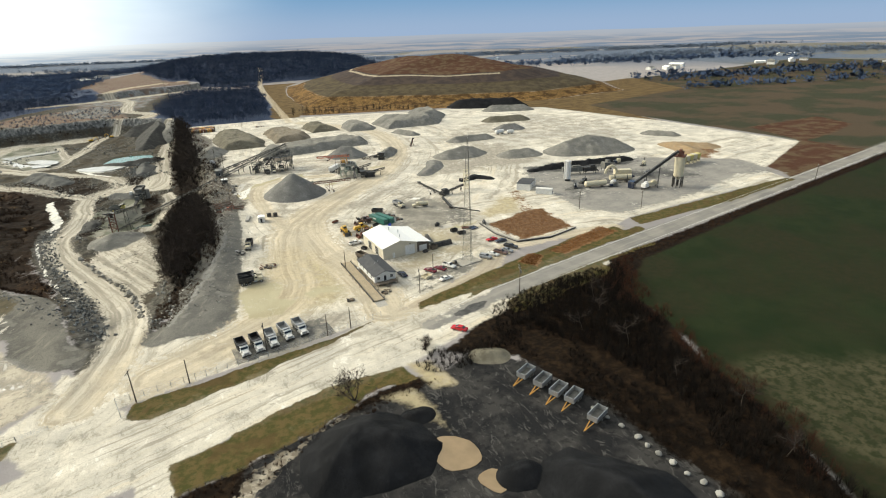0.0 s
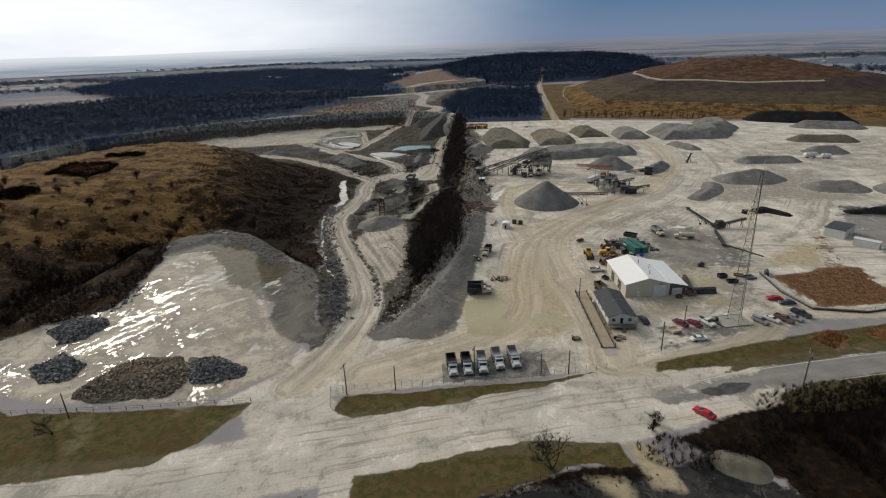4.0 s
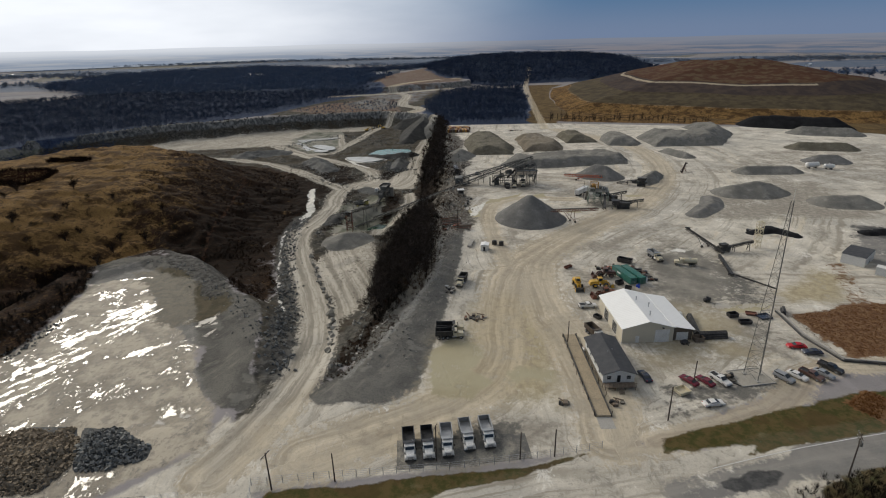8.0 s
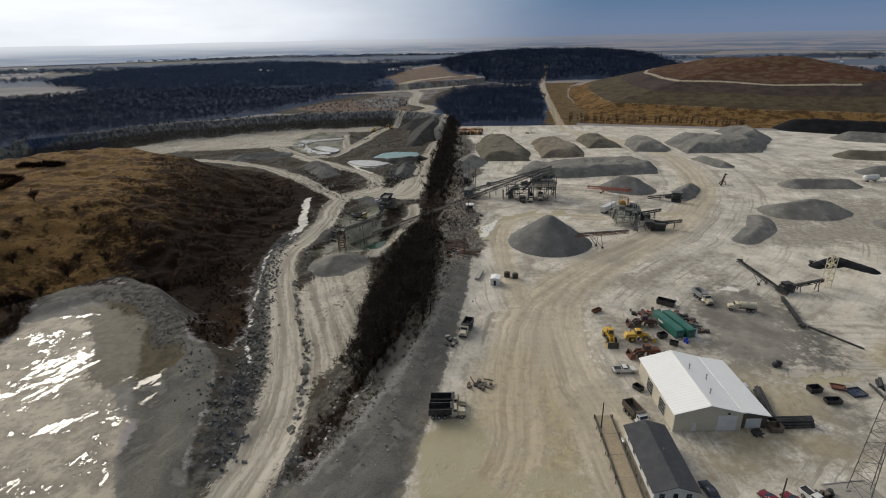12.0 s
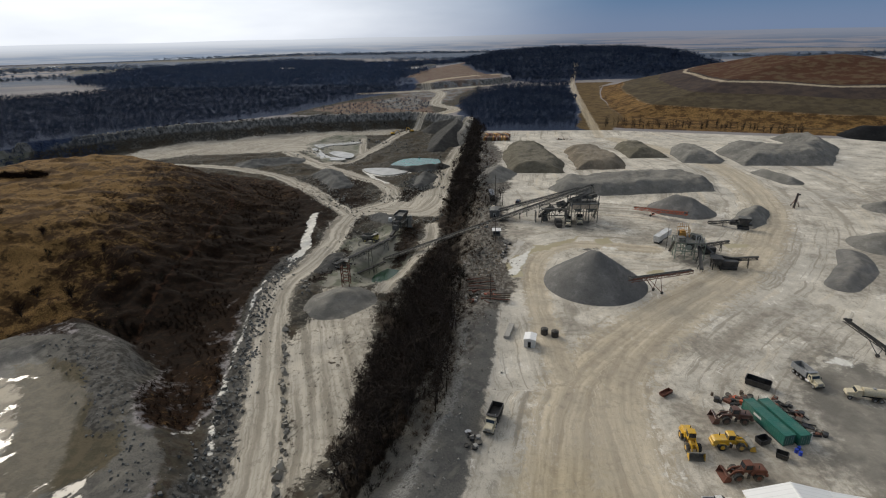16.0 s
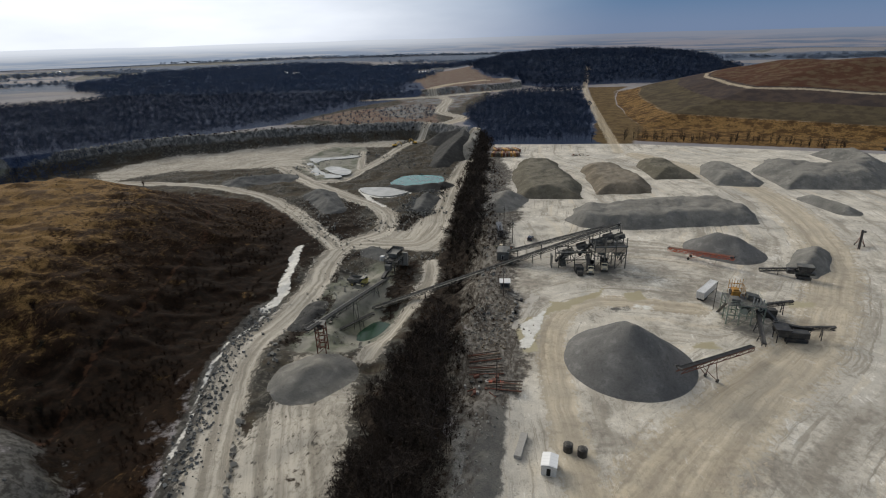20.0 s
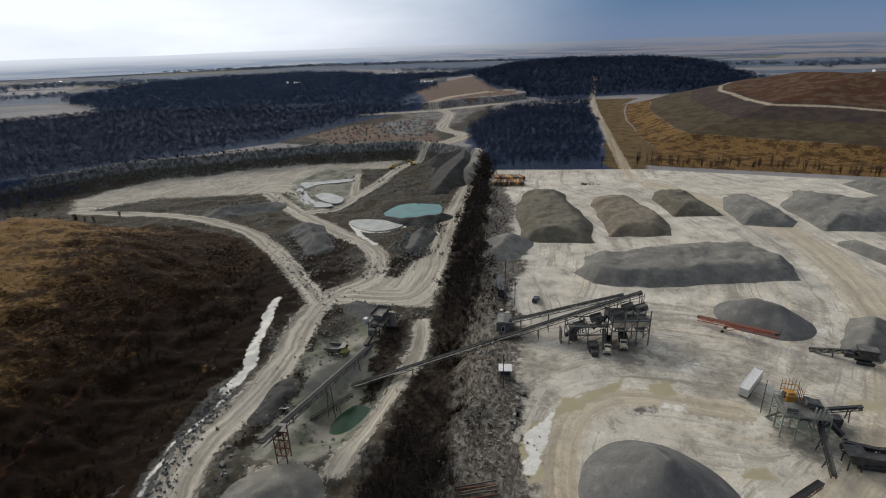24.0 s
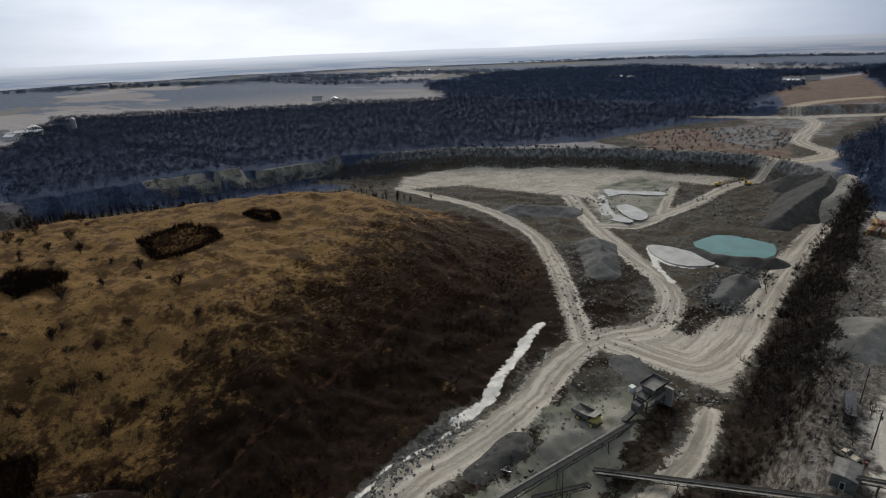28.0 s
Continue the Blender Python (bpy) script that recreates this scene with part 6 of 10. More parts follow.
heap("small black heap of asphalt millings", [(31.5, 16, 2.2), (34, 15.5, 2.4)], "black_millings", 0.6, seed=26, step=0.6)
heap("low grey-green heap of crushed stone", [(48.5, 55, 1.6), (51.5, 53.5, 1.7)], "olive_gravel", 0.4, seed=27, step=0.6)
heap("low cone of grey fines on the quarry floor", [(-49, 249, 4.5), (-46, 252, 4.2)], "grey_gravel", 0.38, seed=28)
heap("low dark bank before the turquoise pond", [(-66, 490, 2.6), (-52, 483, 4.0), (-38, 485, 4.2), (-27, 494, 3.4)], "dark_shale", 0.5, seed=38)
heap("dark heap of shot rock by the pond", [(-38, 436, 4), (-36, 458, 5)], "rubble", 0.6, seed=29)
heap("high dark bank of tipped stone", [(-36, 560, 6), (-28, 590, 12), (-20, 615, 16), (-20, 655, 16), (-44, 655, 12)], "dark_shale", 0.62, seed=30, base=-18)
heap("pale bank of tipped stone", [(-8, 600, 16), (-6, 640, 17)], "grey_gravel", 0.62, seed=31, base=-18)
heap("grey spoil between the quarry tracks", [(-92, 430, 3), (-112, 468, 4)], "rubble", 0.35, seed=32)
heap("dark spoil mound on the quarry floor", [(-185, 505, 5), (-160, 520, 5)], "rubble", 0.35, seed=33)
heap("grey heap beside the wooded bank", [(14, 398, 6), (10, 385, 5)], "grey_gravel", 0.5, seed=34)
heap("dark weedy mound by the haul road", [(-64, 282, 1.0), (-62, 300, 1.1)], "dark_shale", 0.25, seed=35)
heap("low spoil beside the sump", [(-52, 356, 3), (-44, 350, 2.6)], "rubble", 0.5, seed=36)


# ---------- broken rock ----------
def rock_heap(outline, high, size, gap, seed, label, material):
    rng = np.random.RandomState(seed)
    ring = ragged(outline, 0.8, 4, seed)
    pts = scatter(ring, gap, seed)
    d = depth_in(ring, pts[:, 0], pts[:, 1])
    z = at(pts[:, 0], pts[:, 1]) + high * ease(d, 0, 5) * (0.75 + 0.35 * lumps(pts[:, 0], pts[:, 1], 5, seed))
    stones("rock_heap", [(x, y, h, size * rng.uniform(0.55, 1.45)) for (x, y), h in zip(pts, z)], material, seed, label, "rock heap")
    heap(label, [], "rubble", 0.32, seed=seed, flat=high * 0.62, rough=0.3, name="rock_core", outline=outline)


rock_heap([(-118, 88), (-112, 91), (-114, 98), (-124, 104), (-130, 97)], 1.6, 0.8, 0.55, 1, "heap of blue-grey riprap stone on the pad", "riprap_blue")
rock_heap([(-105, 81), (-97, 78), (-89, 80), (-80, 80), (-78, 88), (-81, 94), (-86, 101), (-99, 101), (-104, 96), (-106, 88)], 2.2, 0.78, 0.52, 2, "wide heap of brown riprap stone on the pad", "riprap_brown")
rock_heap([(-77, 86), (-70, 86), (-64, 89), (-64, 92), (-75, 100), (-84, 101), (-80.5, 93)], 2.0, 0.78, 0.52, 3, "heap of dark blue-grey riprap stone on the pad", "riprap_blue")
rock_heap([(-129, 109), (-124, 113), (-121, 121), (-126, 127), (-136, 126), (-139, 118)], 1.8, 0.85, 0.55, 4, "heap of blue-grey riprap stone at the foot of the hill", "riprap_blue")


def rock_row(line, spacing, size, wobble, seed, label, sink=0.0, kind="loose_stone"):
    rng = np.random.RandomState(seed)
    out = []
    for (x1, y1), (x2, y2) in zip(line[:-1], line[1:]):
        n = max(1, int(math.hypot(x2 - x1, y2 - y1) / spacing))
        for k in range(n):
            t = (k + rng.uniform(0, 1)) / n
            x, y = x1 + (x2 - x1) * t + rng.normal(0, wobble), y1 + (y2 - y1) * t + rng.normal(0, wobble)
            out.append((x, y, float(at(np.array(x), np.array(y))) - sink, size * (0.3 + 1.3 * rng.uniform(0, 1) ** 2.2)))
    stones("boulder_row", out, kind, seed, label, "boulders")


rock_row([(-34, 132), (-37, 155), (-43, 178), (-54, 205), (-62, 232)], 0.9, 1.5, 0.5, 4, "row of pale boulders along the haul road")
rock_row([(-46, 122), (-51, 140), (-55, 165), (-64, 195), (-73, 230), (-80, 262), (-81, 300)], 0.13, 0.75, 2.3, 5, "tumbled dark grey rock along the stream bank", 0.0, "riprap_blue")
rock_row([(-62, 250), (-68, 275), (-60, 300)], 1.6, 1.1, 1.0, 6, "rocks edging the haul road")
rock_row([(-80, 376), (-92, 410), (-104, 432), (-96, 450)], 0.8, 1.2, 4, 7, "grey rock spoil beside the tracks")
rock_row([(-52, 392), (-42, 420), (-48, 452), (-60, 462)], 0.8, 1.1, 4, 8, "grey rock spoil beside the pond")
rock_row([(-36, 352), (-28, 350), (-22, 352), (-18, 358)], 0.35, 1.3, 1.6, 9, "broken rock beside the crusher hopper")
rock_row([(-30, 122), (-24, 128), (-27, 150), (-28, 175)], 0.6, 0.9, 2.0, 10, "loose rock below the wooded bank")
rock_row([(-170, 560), (-130, 540), (-110, 520), (-96, 500)], 1.2, 1.2, 5, 11, "scattered rock on the quarry floor")
rock_row([(-62, 290), (-48, 280), (-40, 275)], 0.6, 0.9, 3, 12, "broken rock below the conveyor")
rock_row([(4, 268), (4, 300), (6, 330), (8, 420), (6, 470)], 0.7, 0.9, 2.5, 13, "loose rock at the yard's edge", 0.0, "riprap_blue")
spoil = [(-62, 300), (-54, 330), (-60, 356), (-84, 384), (-100, 420), (-120, 460), (-96, 452), (-78, 430), (-66, 404), (-46, 398), (-40, 440), (-56, 460)]
rock_row(spoil, 0.22, 0.7, 6.0, 14, "small broken rock strewn between the quarry tracks")
rock_row([(-200, 520), (-160, 530), (-150, 560), (-110, 610), (-80, 600), (-60, 560), (-40, 545)], 0.5, 1.0, 8.0, 15, "broken rock strewn over the far quarry floor", 0.0, "riprap_blue")
rock_row([(-33, 470), (-42, 450), (-38, 430), (-32, 424)], 0.05, 1.0, 4.5, 16, "pile of shot rock beside the pond", -0.5, "riprap_blue")
rock_row([(0, 252), (2, 262), (4, 274), (6, 284)], 0.09, 0.6, 4.5, 17, "tumbled grey rubble on the yard's edge", 0.0)
rock_row([(4, 248), (9, 256), (11, 268), (9, 282)], 0.16, 0.5, 3.0, 18, "small brown rubble beside the wet lane", -0.05, "riprap_brown")
boulder = thing("boulder", "pale limestone boulder edging the stockyard", "boulder", "boulder row")
bm = B()
bmesh.ops.create_icosphere(bm, subdivisions=2, radius=0.75)
for v in bm.verts:
    v.co = Vector((v.co.x * 1.2, v.co.y, v.co.z * 0.75)) * (1 + 0.3 * noise.noise(v.co * 1.7)) + Vector((0, 0, 0.4))
part("stone", bm, "stone", boulder)
for i, (x, y) in enumerate([(59.3, 20.1), (60, 16.5), (60.4, 12.2), (60.2, 9.5), (60.4, 6.7), (60.9, 3.6), (61, 0.4), (61.9, -2.6), (58.6, 23.6)]):
    copy_thing(boulder, pose(x, y, float(at(np.array(x), np.array(y))), 0, 0, i * 77)).scale = (0.7 + 0.12 * (i % 3),) * 3
boulder.matrix_world = pose(62, -6, 0, 0, 0, 30)


# ---------- water ----------
def pool(name, outline, z, material, label):
    bm = B()
    pts = []
    n = len(outline)
    for i in range(n):
        p0, p1, p2, p3 = (Vector(outline[(i + k) % n]) for k in (-1, 0, 1, 2))
        for t in (0.0, 0.25, 0.5, 0.75):
            q = 0.5 * (2 * p1 + (p2 - p0) * t + (2 * p0 - 5 * p1 + 4 * p2 - p3) * t * t + (3 * p1 - p0 - 3 * p2 + p3) * t ** 3)
            pts.append((q.x + 0.5 * noise.noise((q.x * 0.3, q.y * 0.3, 1)), q.y + 0.5 * noise.noise((q.x * 0.3, q.y * 0.3, 5))))
    top = [bm.verts.new((x, y, z)) for x, y in pts]
    low = [bm.verts.new((x, y, z - 0.6)) for x, y in pts]
    bm.faces.new(top)
    for i in range(len(top)):
        bm.faces.new((top[i], low[i], low[(i + 1) % len(top)], top[(i + 1) % len(top)]))
    bmesh.ops.recalc_face_normals(bm, faces=bm.faces)
    me = bpy.data.meshes.new(name)
    bm.to_mesh(me)
    bm.free()
    me.materials.append(M[material])
    tagged(new(name, me), label, "water", kind="structure")


pool("water_teal_pond", [(-70, 504), (-60, 529), (-48, 537), (-34, 529), (-29, 510), (-36, 497), (-50, 491), (-61, 496)], -18.3, "teal_water", "turquoise settling pond in the quarry")
pool("water_green_pond", [(-40, 278), (-43.5, 284), (-43, 291), (-38, 298), (-32, 295), (-31.5, 288), (-33, 282), (-36, 278)], -19.2, "green_water", "small dark green pond below the conveyor")
pool("water_silt_pond", [(-87, 484), (-76, 487), (-57, 483), (-51, 474), (-60, 465), (-71, 464), (-83, 473)], -16.6, "milky_water", "pale silted pool on the quarry floor")
pool("water_puddle", [(20, 30), (24, 33), (29, 29), (28, 23), (22, 23)], 0.12, "tan_water", "tan puddle between black heaps")
pool("water_puddle", [(25, 19), (29, 20), (31, 16), (27, 14)], 0.12, "tan_water", "tan puddle between black heaps")
for o in ([(-158, 589), (-145, 591), (-118, 601), (-115, 592), (-140, 582), (-147, 570)], [(-132, 547), (-126, 556), (-108, 541), (-107, 527), (-116, 528)], [(-154, 569), (-148, 567), (-130, 535), (-112, 524), (-113, 517), (-129, 519), (-142, 540)]):
    pool("water_floor_pool", o, -17.0, "milky_water", "shallow pale pool on the quarry floor")

# ---------- woods and brush ----------
NEAR_HALF = [(-335, 512), (-400, 385), (-465, 285), (-620, 230), (-766, 349), (-1150, 521), (-950, 733), (-807, 881), (-640, 985), (-102, 985), (-104, 962), (-140, 918), (-186, 856), (-216, 778), (-236, 716), (-306, 636), (-345, 580)]
FAR_HALF = [(-640, 985), (-1090, 1564), (-865, 1924), (-480, 2000), (-190, 1653), (-148, 1230), (-102, 985)]
woods("far_woods", scatter(ragged(NEAR_HALF, 12, 50, 511), 6.8, 60), 9.5, 4.6, 64, 0.4, "far_haze_twigs", "wide dark bare winter woods beyond the quarry", 61)
woods("far_woods", scatter(ragged(FAR_HALF, 55, 150, 521), 10, 59), 13, 7, 24, 1.2, "distant_haze_twigs", "wide dark bare winter woods beyond the quarry", 58)
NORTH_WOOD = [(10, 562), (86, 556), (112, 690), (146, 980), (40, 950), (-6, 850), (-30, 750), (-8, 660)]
woods("north_woods", scatter(ragged(NORTH_WOOD, 8, 34, 501), 5.2, 62), 10, 3.7, 52, 0.42, "far_haze_twigs", "dark dense bare woods north of the yard", 63)
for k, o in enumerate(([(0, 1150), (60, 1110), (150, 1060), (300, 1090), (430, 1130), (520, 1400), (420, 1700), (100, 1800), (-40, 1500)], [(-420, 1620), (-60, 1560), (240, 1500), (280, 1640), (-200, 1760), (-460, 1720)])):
    woods("distant_woods", scatter(ragged(o, 30, 110, 531 + k), 9, 64 + k), 14, 7, 30, 1.1, "far_haze_twigs" if k == 0 else "distant_haze_twigs", "dark belt of bare woods in the distance", 66 + k)
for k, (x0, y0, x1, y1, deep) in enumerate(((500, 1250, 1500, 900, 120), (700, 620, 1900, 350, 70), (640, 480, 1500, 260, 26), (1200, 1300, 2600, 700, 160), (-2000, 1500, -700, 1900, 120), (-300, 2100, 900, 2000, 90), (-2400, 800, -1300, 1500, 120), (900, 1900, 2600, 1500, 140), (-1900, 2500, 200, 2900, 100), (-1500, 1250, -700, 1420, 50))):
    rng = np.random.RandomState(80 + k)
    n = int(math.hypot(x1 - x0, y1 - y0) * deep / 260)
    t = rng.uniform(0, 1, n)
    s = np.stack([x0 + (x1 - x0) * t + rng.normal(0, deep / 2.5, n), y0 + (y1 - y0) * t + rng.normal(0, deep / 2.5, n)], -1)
    woods("tree_belt", s, 10, 10, 14, 2.2, "hazy_twigs" if k > 2 else "distant_haze_twigs", "dark bare tree belt among distant fields", 90 + k, 0.1)
thicket("cliff_brush", scatter([(-330, 590), (-179, 664), (-75, 684), (-40, 662), (-40, 690), (-75, 712), (-185, 700), (-335, 640)], 4.6, 70, 0.35), 3.5, 3, 26, 0.1, "dark_scrub", "dark brush on the quarry's far rim", "brush", 71)
thicket("bench_brush", scatter([(-205, 768), (-150, 840), (-80, 878), (-60, 836), (-62, 754), (-108, 700), (-165, 712)], 7, 671, 0.45), 4.0, 3.5, 26, 0.12, "far_haze_twigs", "thin dark brush on the red-brown quarry bench", "brush", 672)
thicket("hill_foot_trees", scatter([(-440, 270), (-400, 342), (-330, 442), (-262, 488), (-250, 500), (-330, 462), (-420, 352), (-460, 280)], 5, 72, 0.8), 9, 2.5, 22, 0.14, "scrub", "row of bare saplings behind the hill", "trees", 73)
BANK = [(-30, 118), (-21, 137), (-12, 165), (-5, 195), (-4, 243), (0, 294), (2, 371), (4, 480), (4, 587), (-6, 620), (-11, 571), (-14, 480), (-15, 405), (-16, 331), (-22, 271), (-27, 222), (-26, 182), (-24, 158), (-26, 140)]
bank_spots = scatter(ragged(BANK, 2.6, 13, 590), 1.7, 74, 0.95)
bank_spots = bank_spots[bank_spots[:, 1] > 146 + 4 * lumps(bank_spots[:, 0], bank_spots[:, 1], 4, 77)]
thicket("bank_weeds", scatter([(-31, 116), (-26, 116), (-21, 125), (-17.5, 135), (-13, 144), (-15, 150), (-25, 150), (-29, 138), (-30, 126)], 1.2, 78, 0.85), 1.0, 1.1, 30, 0.035, "scrub", "low red-brown dead weeds at the end of the bank", "brush", 79)
thicket("bank_brush", bank_spots[lumps(bank_spots[:, 0], bank_spots[:, 1], 9, 75) + 0.5 * lumps(bank_spots[:, 0], bank_spots[:, 1], 3, 76) > -0.2 + 0.35 * ease(30 - np.abs(bank_spots[:, 1] - 290), 0, 30)], 2.8, 1.9, 40, 0.035, "bank_scrub", "dense dark bare brush on the bank", "brush", 75)
thicket("field_edge_brush", scatter(ragged([(74, 72), (92, 76), (122, 80), (112, 70), (105, 58), (103, 46), (96, 28), (90, 4), (82, -16), (76, -110), (66, -110), (72, -10), (76, 16), (76, 40), (70, 58)], 3.2, 12, 583), 1.9, 76, 0.85), 4.4, 2.4, 46, 0.05, "bank_scrub", "dense dark bare brush beside the field", "brush", 77)
fringe = scatter(ragged([(108, 72), (122, 83), (136, 88), (123, 74), (113, 60), (110, 46), (103, 28), (97, 6), (88, -16), (80, -16), (88, 6), (94, 30), (99, 46), (100, 60)], 2.5, 9, 584), 1.7, 176)
fringe = fringe[lumps(fringe[:, 0], fringe[:, 1], 6, 585) > -0.25]
thicket("field_edge_brush", fringe, 3.2, 2.0, 34, 0.035, "red_scrub", "thin reddish-brown bare brush at the field edge", "brush", 177)
thicket("field_edge_brush", scatter(ragged([(70, 71), (74, 76), (88, 79.4), (114, 84), (114, 78), (92, 74), (78, 70)], 0.8, 5, 695), 1.15, 179, 0.85), 1.3, 1.3, 34, 0.045, "bank_scrub", "low dark brush on the bank below the road", "brush", 180)
low_spots = scatter(ragged([(56, 62), (66, 68), (74, 66), (72, 40), (74, 14), (70, -12), (66, -60), (62, -60), (62, -10), (62, 14), (58, 46)], 1.5, 8, 586), 1.5, 78, 0.9)
low_spots = low_spots[lumps(low_spots[:, 0], low_spots[:, 1], 7, 587) + 0.5 * lumps(low_spots[:, 0], low_spots[:, 1], 3, 588) > -0.05]
thicket("field_edge_brush", low_spots, 2.0, 1.7, 36, 0.04, "bank_scrub", "low brown brush beside the stockyard", "brush", 79)
thicket("roadside_grass", scatter([(112, 80), (135, 82), (220, 95), (400, 121), (400, 126), (220, 100), (131, 88)], 1.5, 100), 0.9, 0.8, 16, 0.06, "scrub", "rough brown grass along the road", "grass", 101)
thicket("orange_grass", scatter([(107, 144), (116, 146), (128, 149), (140, 150), (137, 140), (135, 123), (109, 121)], 0.8, 102), 0.5, 0.7, 26, 0.04, "red_grass", "rust-coloured dry grass in a fenced plot", "grass", 103)
thicket("orange_grass", scatter([(129, 150), (137, 170), (142, 183), (149, 182), (142, 166), (136, 150)], 1.2, 202, 0.6), 0.5, 0.7, 20, 0.04, "red_grass", "rust-coloured dry grass on the soil bank", "grass", 203)
thicket("orange_grass", scatter([(109, 105), (145, 115), (147, 108), (113, 100)], 0.8, 104, 0.9), 0.7, 0.7, 26, 0.035, "red_grass", "rust-coloured dry grass on the verge", "grass", 105)
thicket("orange_grass", scatter([(93, 102), (101, 106), (104, 102), (96, 96)], 0.7, 204), 0.9, 0.7, 30, 0.035, "red_grass", "round patch of rust-coloured grass on the verge", "grass", 205)
thicket("verge_brush", scatter([(-60, 44), (-37, 48), (-35, 42), (-36, 30), (-80, 20), (-140, 30)], 1.8, 106), 1.1, 0.8, 16, 0.05, "scrub", "rough brown brush beside the road", "brush", 107)
thicket("verge_brush", scatter([(-28, 43), (0, 47.5), (18, 54.5), (30, 54), (34, 51), (22, 48), (0, 44.5), (-14, 37), (-24, 20), (-27, 30)], 1.5, 108, 0.8), 1.2, 0.8, 16, 0.05, "scrub", "rough brown brush along a wire fence", "brush", 109)
thicket("verge_brush", scatter([(30, 60), (38, 64), (44, 60), (56, 62), (63, 75), (73, 79.5), (87, 81.5), (97, 83), (110, 82), (80, 70), (66, 62), (60, 54), (52, 56), (42, 52), (33, 54)], 1.3, 110, 0.9), 2.0, 1.3, 30, 0.045, "bank_scrub", "brown brush beside the parked red car", "brush", 111)
hill_low = scatter([(-152, 112), (-200, 98), (-206, 150), (-190, 196), (-166, 206), (-140, 224), (-112, 232), (-92, 232), (-112, 222), (-130, 213), (-148, 188), (-154, 140)], 1.9, 112, 0.85)
hill_low = hill_low[lumps(hill_low[:, 0], hill_low[:, 1], 12, 113) > -0.3 + ease(-hill_low[:, 0], 160, 205)]
thicket("hill_brush", hill_low, 2.8, 1.9, 34, 0.045, "bank_scrub", "dark brush at the foot of the grass hill", "brush", 113)
slope_a = scatter([(-100, 236), (-120, 270), (-124, 320), (-130, 380), (-160, 430), (-150, 444), (-118, 413), (-100, 372), (-92, 300), (-90, 262)], 2.2, 114, 0.9)
slope_a = slope_a[lumps(slope_a[:, 0], slope_a[:, 1], 9, 114) + 0.5 * lumps(slope_a[:, 0], slope_a[:, 1], 4, 115) > -0.1]
thicket("slope_brush", slope_a, 2.0, 1.7, 26, 0.04, "dark_scrub", "dark bare brush on the hill's steep side", "brush", 115)
slope_b = scatter([(-112, 240), (-150, 240), (-175, 300), (-185, 380), (-200, 455), (-160, 430), (-130, 380), (-124, 320)], 2.4, 116, 0.9)
slope_b = slope_b[lumps(slope_b[:, 0], slope_b[:, 1], 10, 116) + 0.5 * lumps(slope_b[:, 0], slope_b[:, 1], 4, 117) > 0.1]
thicket("slope_brush", slope_b, 1.3, 1.5, 28, 0.035, "dark_scrub", "brown bare brush on the hillside", "brush", 117)
west_spots = scatter(FOOT_WEST, 1.7, 702, 0.9)
west_spots = west_spots[lumps(west_spots[:, 0], west_spots[:, 1], 7, 703) > -0.35]
thicket("foot_brush", west_spots, 2.4, 1.7, 32, 0.04, "bank_scrub", "black bare brush along the pad at the hill's foot", "brush", 704)
rock_row([(-141, 123), (-133, 129.5), (-126, 133), (-125, 142), (-126, 153)], 0.14, 0.6, 1.5, 705, "dark rubble along the edge of the pad", 0.0, "riprap_blue")
foot_spots = scatter(FOOT, 1.9, 551, 0.9)
foot_spots = foot_spots[lumps(foot_spots[:, 0], foot_spots[:, 1], 8, 552) + 0.5 * lumps(foot_spots[:, 0], foot_spots[:, 1], 3.5, 553) > -0.15]
thicket("foot_brush", foot_spots, 1.9, 1.6, 28, 0.04, "dark_scrub", "dark bare brush at the hill's foot beside the stream", "brush", 554)
tufts = scatter([(-168, 226), (-176, 250), (-185, 300), (-195, 380), (-220, 462), (-262, 470), (-326, 425), (-395, 325), (-445, 245), (-470, 140), (-300, 100), (-180, 104), (-160, 150), (-170, 190)], 2.0, 118, 0.9)
tufts = tufts[lumps(tufts[:, 0], tufts[:, 1], 11, 119) + 0.6 * lumps(tufts[:, 0], tufts[:, 1], 4, 120) + 0.25 * ease(-tufts[:, 0], 170, 260) > 0.12]
thicket("hill_grass", tufts, 0.45, 0.9, 9, 0.05, "dry_grass", "tawny tufts of dry grass on the hill", "grass", 119)
for k, (o, h) in enumerate((([(-257, 238), (-238, 250), (-228, 244), (-230, 230), (-246, 226)], 4.0), ([(-255, 282), (-226, 276), (-216, 284), (-224, 308), (-240, 312), (-258, 303)], 3.0), ([(-248, 332), (-226, 330), (-222, 338), (-236, 346), (-250, 342)], 3.0), ([(-152, 190), (-146, 206), (-158, 212), (-168, 198)], 3))):
    ring = scatter(o, 1.0, 120 + k)
    edge = depth_in(o, ring[:, 0], ring[:, 1]) < (4.0 if k else 99)
    if k:
        thicket("hill_thicket", ring[~edge], 1.6, 1.3, 26, 0.04, "red_scrub", "low reddish middle of a round thicket on the hill", "thicket", 225 + k)
    thicket("hill_thicket", ring[edge], h, 1.5, 36, 0.04, "dark_scrub", "dark round thicket on the grass hill", "thicket", 125 + k)
